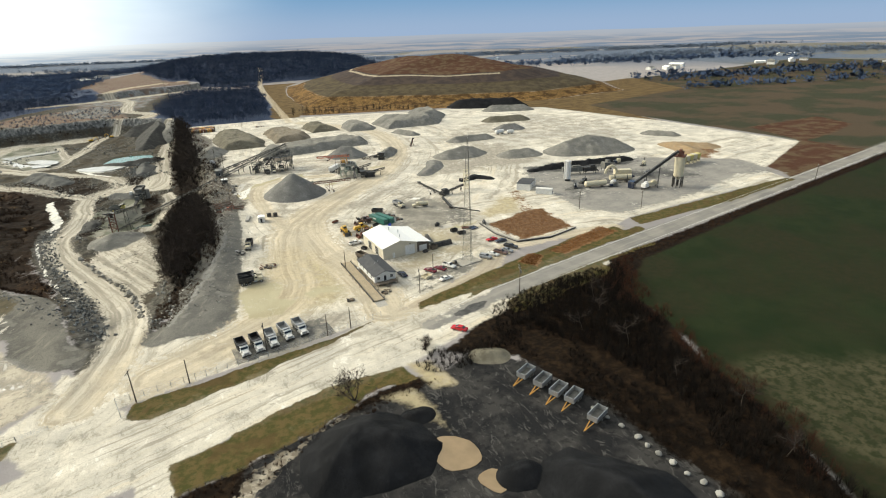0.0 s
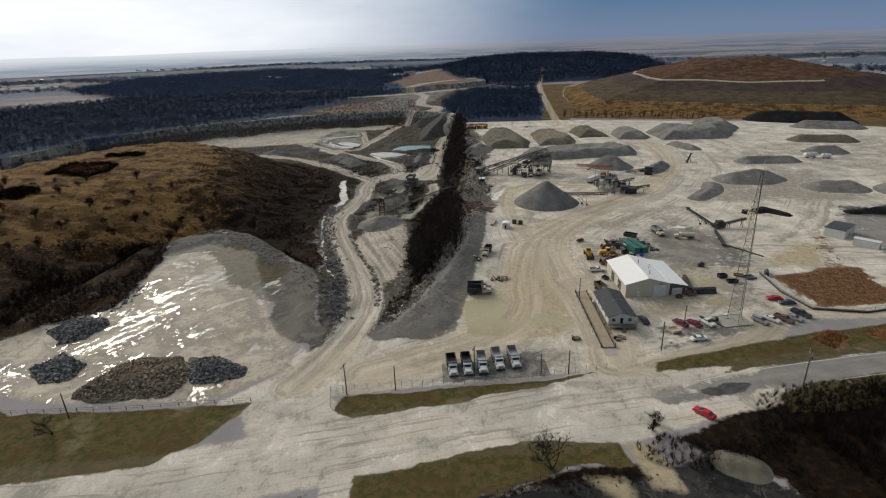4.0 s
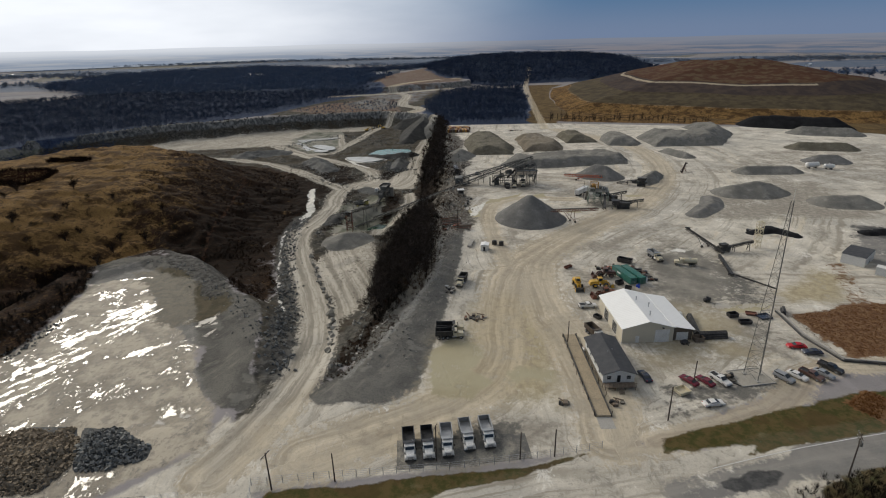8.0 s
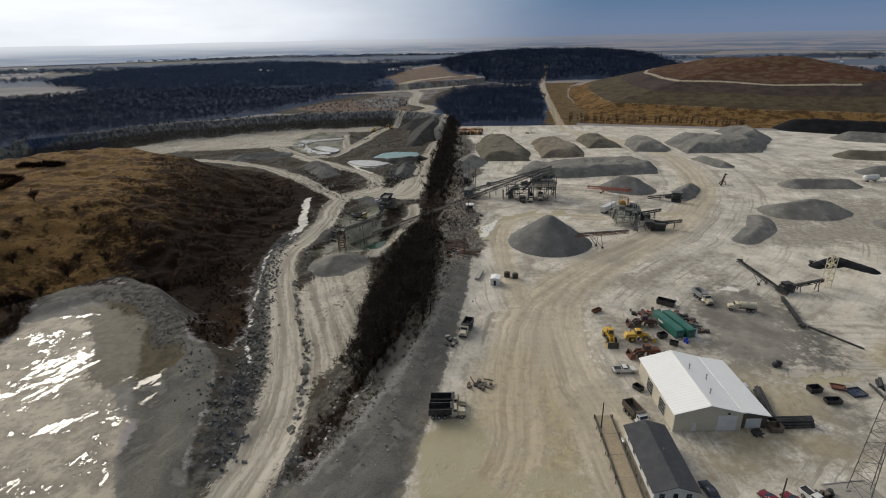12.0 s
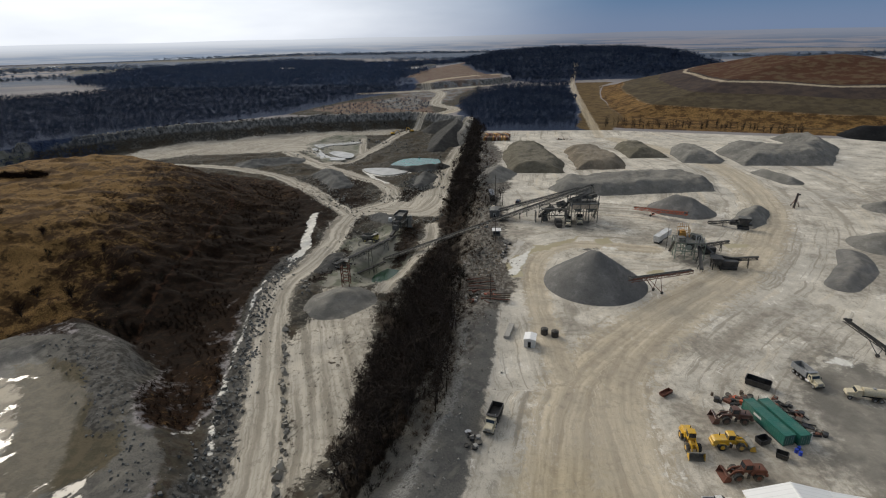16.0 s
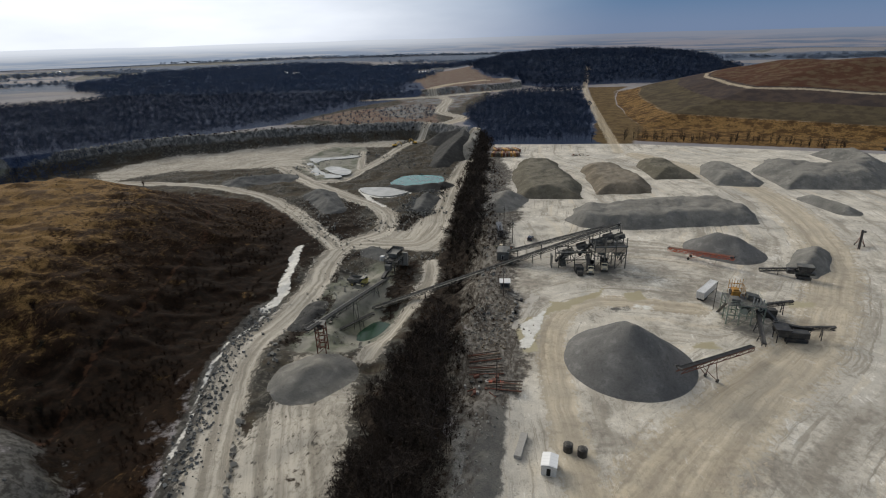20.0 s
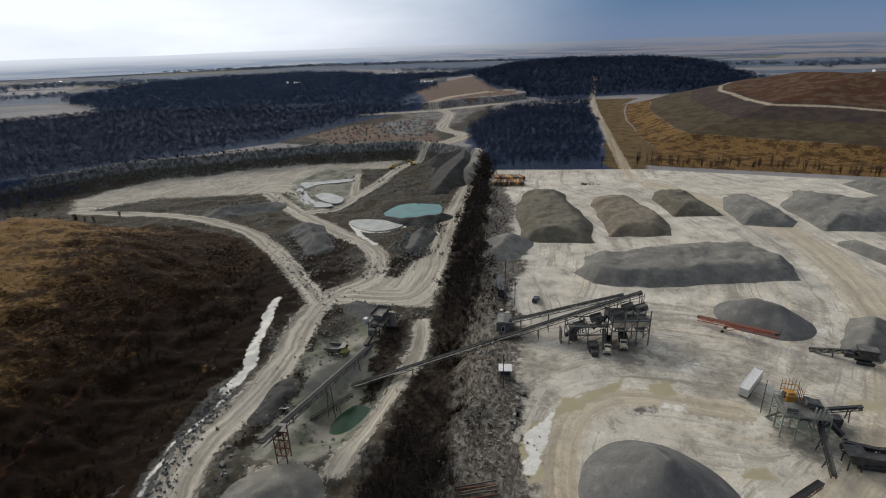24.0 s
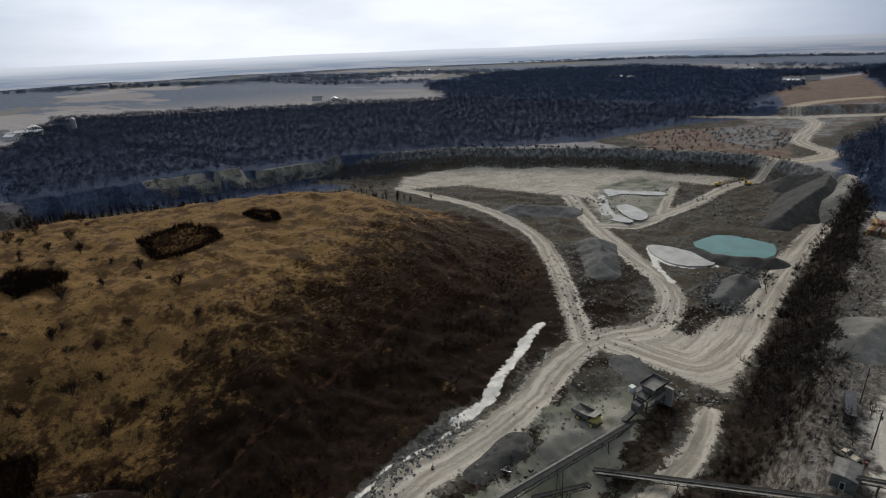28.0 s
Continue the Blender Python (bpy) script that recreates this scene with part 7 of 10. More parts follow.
for k, (o, gap, tall) in enumerate((([(-66, 267), (-66, 300), (-60, 313), (-56, 300), (-60, 268)], 1.8, 1.4), ([(-100, 394), (-132, 440), (-118, 472), (-76, 446), (-74, 402)], 4.2, 1.3), ([(-50, 394), (-44, 430), (-42, 472), (-31, 440), (-31, 398)], 2.8, 1.5), ([(-36, 346), (-27, 349), (-29, 318), (-32, 298), (-38, 300)], 2.2, 1.6), ([(-66, 480), (-44, 488), (-30, 500), (-26, 486), (-50, 478)], 2.4, 1.6), ([(-2, 254), (7, 262), (10, 300), (8, 345), (12, 372), (5, 376), (1, 330)], 2.6, 1.7), ([(-12, 152), (-5, 172), (0, 210), (5, 248), (-1, 248), (-7, 200)], 2.6, 1.3), ([(5, 396), (15, 402), (13, 468), (5, 478)], 2.8, 1.8))):
    thicket("weed_patch", scatter(o, gap, 300 + k, 0.75), tall, 1.3, 24, 0.04, "scrub" if k % 2 else "dark_scrub", "patch of low dead weeds on broken ground", "brush", 310 + k)
WIDE_BANK = [(-33, 116), (-18, 137), (-8, 165), (-1, 195), (1, 243), (6, 294), (8, 371), (9, 480), (9, 587), (-2, 630), (-16, 571), (-18, 480), (-19, 405), (-21, 331), (-27, 271), (-31, 222), (-30, 182), (-28, 158), (-30, 140)]
loose = scatter(WIDE_BANK, 2.4, 401)
loose = loose[lumps(loose[:, 0], loose[:, 1], 9, 402) > 0.05]
thicket("bank_edge_brush", loose, 2.2, 1.9, 34, 0.035, "scrub", "thin brown brush straggling off the bank", "brush", 403)
rock_row([(-16, 122), (-9, 150), (-2, 185), (4, 222)], 0.16, 0.45, 3.6, 404, "loose crushed rock on the gravel ridge", 0.05)
rock_row([(-118, 204), (-98, 190), (-80, 172), (-64, 156), (-55, 136)], 0.16, 0.45, 3.0, 405, "loose crushed rock on the pad's rim", 0.05, "riprap_blue")
thicket("hedge_trees", scatter([(112, 566), (139, 553), (201, 549), (262, 515), (266, 522), (205, 560), (142, 566), (118, 580)], 5.5, 130, 0.85), 11, 3.4, 30, 0.07, "twigs", "line of thin bare trees below the gold hill", "trees", 131, 0.12)

crowns = scatter(ragged([(-27, 150), (-15, 151), (-8, 166), (-5, 190), (-4, 215), (-7, 262), (-18, 262), (-27, 232), (-30, 182)], 2, 10, 571), 3.3, 572)
crowns = crowns[lumps(crowns[:, 0], crowns[:, 1], 14, 573) > -0.3]
woods("bank_saplings", crowns, 9.5, 3.4, 190, 0.15, "twigs", "grey-brown bare saplings crowding the bank", 574, 0.35, "trees")
T1 = tree_kind(11, 11, "bare grey winter tree with dense twigs", group="trees on the bank")
T2 = tree_kind(12, 8, "bare winter tree with a leaning trunk", group="trees on the bank", stems=2)
T3 = tree_kind(13, 13, "tall bare winter tree with open crown", group="trees on the bank", twigs=520)
T4 = tree_kind(14, 6, "small many-stemmed bare winter tree", group="trees on the bank", stems=3, twigs=380)
spots = np.concatenate([scatter([(-24, 150), (-12, 168), (-5, 195), (-5, 258), (-19, 262), (-26, 222), (-26, 182)], 3.6, 140, 0.95), scatter([(0, 338), (2, 371), (3, 480), (3, 587), (-6, 615), (-10, 571), (-13, 480), (-14, 405), (-14, 338)], 5.0, 139, 0.9)])
planted([T1, T2, T3, T4], spots, 141, 0.7, 1.1)
planted([T2, T4], [(9, 325), (11, 332), (9, 338), (14, 347), (0, 275), (-6, 270)], 142, 0.6, 0.9)
planted([T1, T3], [(86, 40), (80, 52), (92, 58), (84, 22), (88, 8), (97, 66), (82, -6)], 143, 0.5, 0.8)
planted([T2, T3], [(-330, 480), (-315, 500), (-305, 478), (-290, 492), (-350, 455), (-28, 470), (-24, 452)], 144, 0.5, 0.8)
for k in (T1, T2, T3, T4):
    k.matrix_world = pose(-12, 262 + 9 * [T1, T2, T3, T4].index(k), float(at(np.array(-12.0), np.array(262.0 + 9 * [T1, T2, T3, T4].index(k)))))
road_tree = tree_kind(21, 8.5, "lone bare many-stemmed tree on the verge", group="", stems=4, twigs=500)
road_tree.matrix_world = pose(12, 54.2, 0)
verge_tree = tree_kind(22, 5.0, "small dark bare tree beside the fence", group="", stems=3, twigs=300)
verge_tree.matrix_world = pose(-100.4, 67.1, float(at(np.array(-100.4), np.array(67.1))))
shrub = tree_kind(31, 3.4, "round dark leafless shrub on dry grass", "shrub", "shrubs on the hill", "bark", "dark_scrub", 700, stems=7, name="shrub")
shrub2 = tree_kind(32, 1.7, "small dark evergreen shrub on dry grass", "shrub", "shrubs on the hill", "bark", "cedar", 420, stems=4, name="shrub")
rng = np.random.RandomState(150)
hill_spots = [p for p in scatter(HILL, 13, 151, 0.75) if -360 < p[0] < -112][:190]
planted([shrub, shrub2, shrub], hill_spots, 152, 0.9, 1.9)
copy_thing(shrub, pose(36, 65, 0, 0, 0, 40))
copy_thing(shrub, pose(37.2, 67.6, 0, 0, 0, 130))
shrub.matrix_world = pose(-135.8, 295.3, float(at(np.array(-135.8), np.array(295.3))))
shrub2.matrix_world = pose(-163, 257, float(at(np.array(-163.0), np.array(257.0))))

# ---------- vehicles ----------
def dump_truck(paint, bed, label, group="", loaded=False, chrome="galvanised"):
    """Three-axle conventional tipper; +x ahead, 8.6 m long."""
    root = thing("dump_truck", label, "truck", group)
    part("chassis", box(box(box(B(), 0, 0.42, 0.95, 8.2, 0.16, 0.3), 0, -0.42, 0.95, 8.2, 0.16, 0.3), 3.95, 0, 0.7, 0.35, 2.3, 0.4, bevel=0.06), "dark_steel", root)
    hood = B()
    extrude(hood, [(2.35, 0.95), (2.35, 2.0), (3.9, 1.78), (4.05, 1.6), (4.05, 0.95)], -0.8, 0.8)
    part("hood", hood, paint, root)
    for s in (1, -1):
        part("fender", extrude(B(), [(2.55, 0.95), (2.8, 1.25), (3.75, 1.25), (4.05, 0.95), (4.05, 0.8), (3.75, 1.08), (2.85, 1.08), (2.65, 0.9)], s * 0.78, s * 1.2), paint, root)
        part("headlight", box(B(), 4.06, s * 0.9, 1.12, 0.08, 0.3, 0.2, bevel=0.03), "lamp_glass", root)
        part("mirror", box(B(), 2.3, s * 1.38, 2.0, 0.08, 0.2, 0.5, bevel=0.03), "dark_steel", root)
        part("fuel_tank", rod(B(), (0.75, s * 0.95, 0.85), (1.9, s * 0.95, 0.85), 0.32, n=12), chrome, root)
    part("grille", box(B(), 4.07, 0, 1.35, 0.05, 1.1, 0.55), chrome, root)
    cab = extrude(B(), [(1.05, 0.95), (1.05, 2.55), (1.2, 2.72), (2.1, 2.7), (2.42, 2.0), (2.42, 0.95)], -1.08, 1.08)
    cabin = part("cab", cab, paint, root)
    part("windscreen", extrude(B(), [(2.17, 2.58), (2.42, 2.04), (2.45, 2.05), (2.2, 2.6)], -0.92, 0.92), "glass", cabin)
    for s in (1, -1):
        part("side_window", box(B(), 1.72, s * 1.085, 2.28, 0.75, 0.03, 0.5), "glass", cabin)
    part("exhaust", rod(B(), (0.92, 0.75, 1.0), (0.92, 0.75, 3.2), 0.09), chrome, root)
    bed_part = B()
    x0, x1, w, z0, z1 = -4.1, 0.75, 1.22, 1.3, 2.75
    box(bed_part, (x0 + x1) / 2, 0, z0 + 0.05, x1 - x0, 2 * w, 0.1)
    for s in (1, -1):
        box(bed_part, (x0 + x1) / 2, s * w, (z0 + z1) / 2, x1 - x0, 0.08, z1 - z0)
        for k in range(6):
            box(bed_part, x0 + 0.3 + k * 0.85, s * (w + 0.06), (z0 + z1) / 2, 0.1, 0.08, z1 - z0)
        box(bed_part, (x0 + x1) / 2, s * (w + 0.02), z1, x1 - x0, 0.16, 0.1)
    box(bed_part, x1, 0, (z0 + z1) / 2 + 0.15, 0.08, 2 * w, z1 - z0 + 0.3)
    box(bed_part, x1 + 0.35, 0, z1 + 0.28, 0.75, 2 * w, 0.06)
    bedo = part("bed", bed_part, bed, root)
    part("tailgate", box(B(), x0 - 0.05, 0, (z0 + z1) / 2, 0.08, 2 * w, z1 - z0 - 0.1, ry=4), bed, bedo)
    liner = box(B(), (x0 + x1) / 2, 0, z0 + 0.13, x1 - x0 - 0.2, 2 * w - 0.2, 0.04)
    part("bed_floor", liner, "dark_gravel" if loaded else ("silver_paint" if bed == "silver_paint" else "dark_steel"), bedo)
    for s in (1, -1):
        wheel(root, 3.25, s * 0.98, 0.52, 0.32)
        for x in (-0.6, -1.9, -3.2):
            wheel(root, x, s * 0.9, 0.52, 0.55)
    return root


def tank_truck(label):
    root = thing("tank_truck", label, "truck")
    part("chassis", box(box(B(), 0, 0.42, 0.95, 8.0, 0.16, 0.3), 0, -0.42, 0.95, 8.0, 0.16, 0.3), "dark_steel", root)
    part("hood", extrude(B(), [(2.3, 0.9), (2.3, 1.95), (3.8, 1.75), (3.95, 1.5), (3.95, 0.9)], -0.85, 0.85), "cream_paint", root)
    cab = part("cab", extrude(B(), [(1.0, 0.9), (1.0, 2.5), (1.15, 2.65), (2.05, 2.62), (2.36, 1.95), (2.36, 0.9)], -1.05, 1.05), "cream_paint", root)
    part("windscreen", extrude(B(), [(2.12, 2.5), (2.36, 1.99), (2.39, 2.0), (2.15, 2.52)], -0.9, 0.9), "glass", cab)
    tank = rod(B(), (-3.9, 0, 1.95), (0.7, 0, 1.95), 1.0, n=18)
    tk = part("tank", tank, "cream_paint", root)
    part("hatch", rod(B(), (-1.5, 0, 2.9), (-1.5, 0, 3.08), 0.35, n=12), "galvanised", tk)
    part("spray_bar", box(B(), -4.0, 0, 0.75, 0.15, 2.2, 0.15), "dark_steel", root)
    for s in (1, -1):
        part("fender", box(B(), 3.2, s * 0.98, 1.15, 1.15, 0.38, 0.12, bevel=0.04), "cream_paint", root)
        wheel(root, 3.2, s * 0.95, 0.5, 0.32)
        for x in (-1.7, -3.0):
            wheel(root, x, s * 0.9, 0.5, 0.55)
    return root


def body_shape(profile, half, tumble, z_belt):
    """A car body: a side profile pulled across and drawn in above the belt line."""
    bm = extrude(B(), profile, -half, half)
    for v in bm.verts:
        if v.co.z > z_belt:
            v.co.y *= tumble
    bmesh.ops.bevel(bm, geom=list(bm.edges), offset=0.05, segments=1, affect="EDGES")
    return bm


def car(paint, label, style="sedan", group="parked cars"):
    """+x ahead, about 4.9 m long (pickups 5.6 m)."""
    root = thing("pickup_truck" if style == "pickup" else "car", label, "pickup" if style == "pickup" else "car", group)
    if style == "sedan":
        half, z, wb, r = 0.9, 0.95, 1.4, 0.33
        low = [(-2.4, 0.35), (-2.45, 0.75), (-2.3, 0.95), (-1.5, 1.0), (1.0, 1.0), (2.2, 0.88), (2.45, 0.65), (2.4, 0.35)]
        cabin = [(-1.75, 0.97), (-1.05, 1.42), (0.2, 1.44), (1.1, 0.98)]
    elif style == "suv":
        half, z, wb, r = 0.96, 1.1, 1.45, 0.38
        low = [(-2.35, 0.45), (-2.42, 1.05), (-2.3, 1.15), (1.0, 1.15), (2.2, 1.05), (2.42, 0.8), (2.4, 0.42)]
        cabin = [(-2.3, 1.13), (-2.1, 1.74), (0.25, 1.76), (1.15, 1.13)]
    else:
        half, z, wb, r = 0.98, 1.15, 1.75, 0.39
        low = [(-2.8, 0.5), (-2.8, 1.12), (-0.65, 1.12), (1.25, 1.15), (2.6, 1.08), (2.8, 0.85), (2.78, 0.45)]
        cabin = [(-0.75, 1.12), (-0.6, 1.78), (0.5, 1.8), (1.3, 1.13)]
    body = part("body", body_shape(low, half, 0.97, z), paint, root)
    top = part("cabin", body_shape(cabin, half * 0.96, 0.84, z + 0.15), paint, root)
    (rx, rz), (r2, r3), (f2, f3), (fx, fz) = cabin
    part("windscreen", extrude(B(), [(f2 + 0.08, f3 - 0.04), (fx - 0.03, fz + 0.08), (fx + 0.03, fz + 0.1), (f2 + 0.14, f3 - 0.03)], -half * 0.76, half * 0.76), "glass", top)
    part("rear_window", extrude(B(), [(r2 - 0.07, r3 - 0.05), (rx + 0.07, rz + 0.1), (rx - 0.0, rz + 0.12), (r2 - 0.12, r3 - 0.04)], -half * 0.74, half * 0.74), "glass", top)
    for s in (1, -1):
        part("side_window", extrude(B(), [(rx + 0.35, rz + 0.08), (r2 + 0.12, r3 - 0.1), (f2 - 0.08, f3 - 0.1), (fx - 0.3, fz + 0.08)], s * half * 0.84, s * half * 0.9), "glass", top)
        part("headlight", box(B(), low[-2][0] - 0.06, s * half * 0.72, low[-2][1] + 0.02, 0.14, 0.36, 0.16, bevel=0.03), "lamp_glass", body)
        part("tail_light", box(B(), low[1][0] + 0.05, s * half * 0.78, low[1][1] + 0.02, 0.14, 0.28, 0.18, bevel=0.03), "tail_red", body)
        for x in (wb, -wb):
            wheel(root, x, s * (half - 0.1), r, 0.22)
    for end, nm in ((low[-1][0] + 0.06, "front_bumper"), (low[0][0] - 0.06, "rear_bumper")):
        part(nm, box(B(), end, 0, 0.46, 0.16, half * 1.9, 0.2, bevel=0.04), "dark_steel" if style != "sedan" else paint, root)
    if style == "pickup":
        bed = B()
        box(bed, -1.78, 0, 1.0, 2.0, 1.6, 0.3)
        part("cargo_bed", box(B(), -1.78, 0, 1.14, 1.92, 1.55, 0.06), "dark_steel", root)
        for s in (1, -1):
            part("bed_rail", box(B(), -1.75, s * 0.9, 1.22, 2.08, 0.12, 0.22, bevel=0.03), paint, root)
        part("tailgate", box(B(), -2.78, 0, 1.2, 0.08, 1.7, 0.25), paint, root)
        bed.free()
    return root


def loader(paint, label, turn=0.0):
    """Articulated wheel loader, +x towards its bucket, 8 m long."""
    root = thing("wheel_loader", label, "wheel loader", "wheel loaders")
    rear = extrude(B(), [(-3.6, 1.0), (-3.7, 2.0), (-3.3, 2.3), (-0.9, 2.45), (-0.6, 1.9), (-0.4, 1.0)], -0.95, 0.95)
    bmesh.ops.bevel(rear, geom=list(rear.edges), offset=0.08, segments=1, affect="EDGES")
    part("engine_cover", rear, paint, root)
    part("counterweight", box(B(), -3.55, 0, 1.15, 0.6, 2.3, 0.7, bevel=0.12), paint, root)
    cab = part("cab", extrude(B(), [(-0.95, 1.7), (-1.0, 3.3), (-0.85, 3.45), (0.55, 3.42), (0.75, 2.4), (0.7, 1.7)], -0.75, 0.75), paint, root)
    part("windscreen", extrude(B(), [(0.6, 3.3), (0.76, 2.45), (0.79, 2.45), (0.63, 3.32)], -0.65, 0.65), "glass", cab)
    part("rear_window", box(B(), -0.99, 0, 2.8, 0.05, 1.2, 0.8), "glass", cab)
    for s in (1, -1):
        part("side_window", box(B(), -0.15, s * 0.76, 2.8, 1.2, 0.04, 0.95), "glass", cab)
    part("front_frame", box(box(B(), 1.1, 0, 1.25, 1.6, 0.9, 0.9, bevel=0.08), 1.75, 0, 0.95, 0.7, 1.8, 0.45), paint, root)
    for s in (1, -1):
        part("lift_arm", beam(beam(B(), (0.9, s * 0.55, 1.95), (2.4, s * 0.55, 1.75), 0.22, 0.4), (2.4, s * 0.55, 1.75), (3.35, s * 0.55, 0.55), 0.22, 0.38), paint, root)
        part("hydraulic_cylinder", rod(B(), (1.0, s * 0.3, 1.15), (2.5, s * 0.42, 1.55), 0.09, n=8), "galvanised", root)
        part("fender", box(B(), -2.0, s * 1.15, 1.75, 1.5, 0.5, 0.1, bevel=0.03), paint, root)
        part("ladder", box(B(), -0.2, s * 1.0, 1.0, 0.5, 0.2, 0.9), "dark_steel", root)
        for x in (1.75, -1.95):
            wheel(root, x, s * 1.12, 0.88, 0.65, paint)
    bucket = extrude(B(), [(3.35, 1.15), (3.2, 0.65), (3.35, 0.2), (4.7, 0.05), (4.72, 0.12), (3.6, 0.35), (3.5, 0.75), (3.6, 1.2), (4.2, 1.55), (4.1, 1.62)], -1.55, 1.55)
    part("bucket", bucket, "grey_steel" if paint == "yellow_paint" else paint, root)
    for s in (1, -1):
        part("bucket_side", extrude(B(), [(3.25, 0.65), (3.4, 0.15), (4.7, 0.08), (4.2, 1.55), (3.5, 1.15)], s * 1.5, s * 1.56), paint, root)
    part("exhaust", rod(B(), (-2.1, 0.5, 2.4), (-2.1, 0.5, 3.1), 0.08), "dark_steel", root)
    return root


def haul_truck(label, group="quarry trucks"):
    """Rigid off-road dump truck, pale yellow; +x ahead, 9.4 m."""
    root = thing("haul_truck", label, "truck", group)
    part("chassis", box(B(), -0.2, 0, 1.35, 8.2, 1.6, 0.6, bevel=0.1), "dark_steel", root)
    part("hood", box(B(), 3.2, -0.1, 2.1, 1.9, 1.9, 1.1, bevel=0.12), "pale_yellow", root)
    part("deck", box(B(), 3.1, 0, 2.72, 2.0, 3.8, 0.14), "pale_yellow", root)
    cab = part("cab", extrude(B(), [(2.0, 2.75), (2.0, 4.1), (3.3, 4.1), (3.65, 3.3), (3.6, 2.75)], 0.25, 1.75), "pale_yellow", root)
    part("windscreen", extrude(B(), [(3.36, 4.0), (3.66, 3.32), (3.7, 3.33), (3.4, 4.02)], 0.35, 1.65), "glass", cab)
    part("side_window", box(B(), 2.75, 1.77, 3.6, 1.0, 0.04, 0.6), "glass", cab)
    bed = B()
    extrude(bed, [(-4.6, 2.9), (-4.4, 2.5), (-2.5, 2.05), (1.5, 2.3), (1.7, 3.7), (3.8, 4.35), (3.8, 4.5), (1.45, 3.95), (1.3, 2.55), (-2.5, 2.3), (-4.5, 3.0)], -1.95, 1.95)
    bd = part("bed", bed, "grey_steel", root)
    for s in (1, -1):
        part("bed_side", extrude(B(), [(-4.5, 2.6), (-2.5, 2.1), (1.5, 2.3), (1.6, 3.8), (-4.4, 3.35)], s * 1.9, s * 2.05), "grey_steel", bd)
        wheel(root, 2.6, s * 1.55, 0.95, 0.7, "pale_yellow")
        wheel(root, -2.2, s * 1.35, 0.95, 1.1, "pale_yellow")
        part("fender", box(B(), 2.6, s * 1.6, 2.2, 2.0, 0.6, 0.12, bevel=0.04), "pale_yellow", root)
    part("bumper", box(B(), 4.25, 0, 1.2, 0.3, 3.3, 0.6, bevel=0.06), "dark_steel", root)
    return root


def tip_trailer(label):
    """Two-axle galvanised tipping trailer with a long drawbar ahead (+x)."""
    root = thing("dump_trailer", label, "trailer", "parked dump trailers")
    x0, x1, w, z0, z1 = -2.6, 2.2, 1.22, 1.05, 2.35
    tub = B()
    box(tub, (x0 + x1) / 2, 0, z0, x1 - x0, 2 * w, 0.08)
    for s in (1, -1):
        box(tub, (x0 + x1) / 2, s * w, (z0 + z1) / 2, x1 - x0, 0.08, z1 - z0)
        for k in range(5):
            box(tub, x0 + 0.4 + k, s * (w + 0.06), (z0 + z1) / 2, 0.1, 0.07, z1 - z0)
        box(tub, (x0 + x1) / 2, s * w, z1, x1 - x0, 0.18, 0.1)
    box(tub, x1, 0, (z0 + z1) / 2, 0.08, 2 * w, z1 - z0)
    box(tub, x1, 0, z1, 0.16, 2 * w, 0.1)
    t = part("tub", tub, "galvanised", root)
    part("tailgate", box(B(), x0, 0, (z0 + z1) / 2, 0.08, 2 * w, z1 - z0), "galvanised", t)
    part("tub_floor", box(B(), (x0 + x1) / 2, 0, z0 + 0.08, x1 - x0 - 0.2, 2 * w - 0.2, 0.03), "grey_steel", t)
    part("frame", box(box(B(), -0.2, 0.5, 0.85, 4.8, 0.14, 0.25), -0.2, -0.5, 0.85, 4.8, 0.14, 0.25), "dark_steel", root)
    part("drawbar", beam(beam(B(), (2.2, 0.5, 0.85), (5.6, 0, 0.55), 0.2, 0.2), (2.2, -0.5, 0.85), (5.6, 0, 0.55), 0.2, 0.2), "ochre_paint", root, "rusty orange drawbar")
    part("hitch_eye", box(B(), 5.7, 0, 0.5, 0.3, 0.2, 0.2), "dark_steel", root)
    part("drop_leg", box(box(B(), 4.6, 0, 0.3, 0.14, 0.14, 0.62), 4.6, 0, 0.03, 0.4, 0.4, 0.06), "dark_steel", root)
    for s in (1, -1):
        for x in (-0.4, -1.7):
            wheel(root, x, s * 0.95, 0.48, 0.5)
        part("mudguard", box(B(), -1.05, s * 1.08, 1.02, 2.5, 0.34, 0.05), "galvanised", root)
    return root


def put(kind, places):
    """Copies a built thing to (x, y, heading) places; the first is the thing itself."""
    for k, (x, y, turn) in enumerate(places):
        m = pose(x, y, float(at(np.array(float(x)), np.array(float(y)))), 0, 0, turn)
        if k == 0:
            kind.matrix_world = m
        else:
            copy_thing(kind, m)


put(dump_truck("white_paint", "black_paint", "white dump truck with a black steel bed, parked in a row", "dump trucks parked in a row"), [(-8.2, 90, -83), (-4.3, 90.4, -84)])
put(dump_truck("white_paint", "silver_paint", "white dump truck with a bright metal bed, parked in a row", "dump trucks parked in a row"), [(-0.2, 91, -86)])
put(dump_truck("white_paint", "silver_paint", "white dump truck with a bluish metal bed, parked in a row", "dump trucks parked in a row"), [(4.1, 92.6, -82), (8.5, 93.2, -83)])
put(dump_truck("cream_paint", "dark_steel", "dusty cream dump truck with a dark bed, parked beside another", "dusty dump trucks"), [(1.2, 135.4, 2), (1.4, 139.0, 0)])
put(dump_truck("cream_paint", "dark_steel", "dusty cream dump truck with an empty dark bed", "dusty dump trucks"), [(6.2, 172.5, -107)])
put(dump_truck("cream_paint", "silver_paint", "dusty cream dump truck standing on the haul lane", "dusty dump trucks"), [(82, 191, -80)])
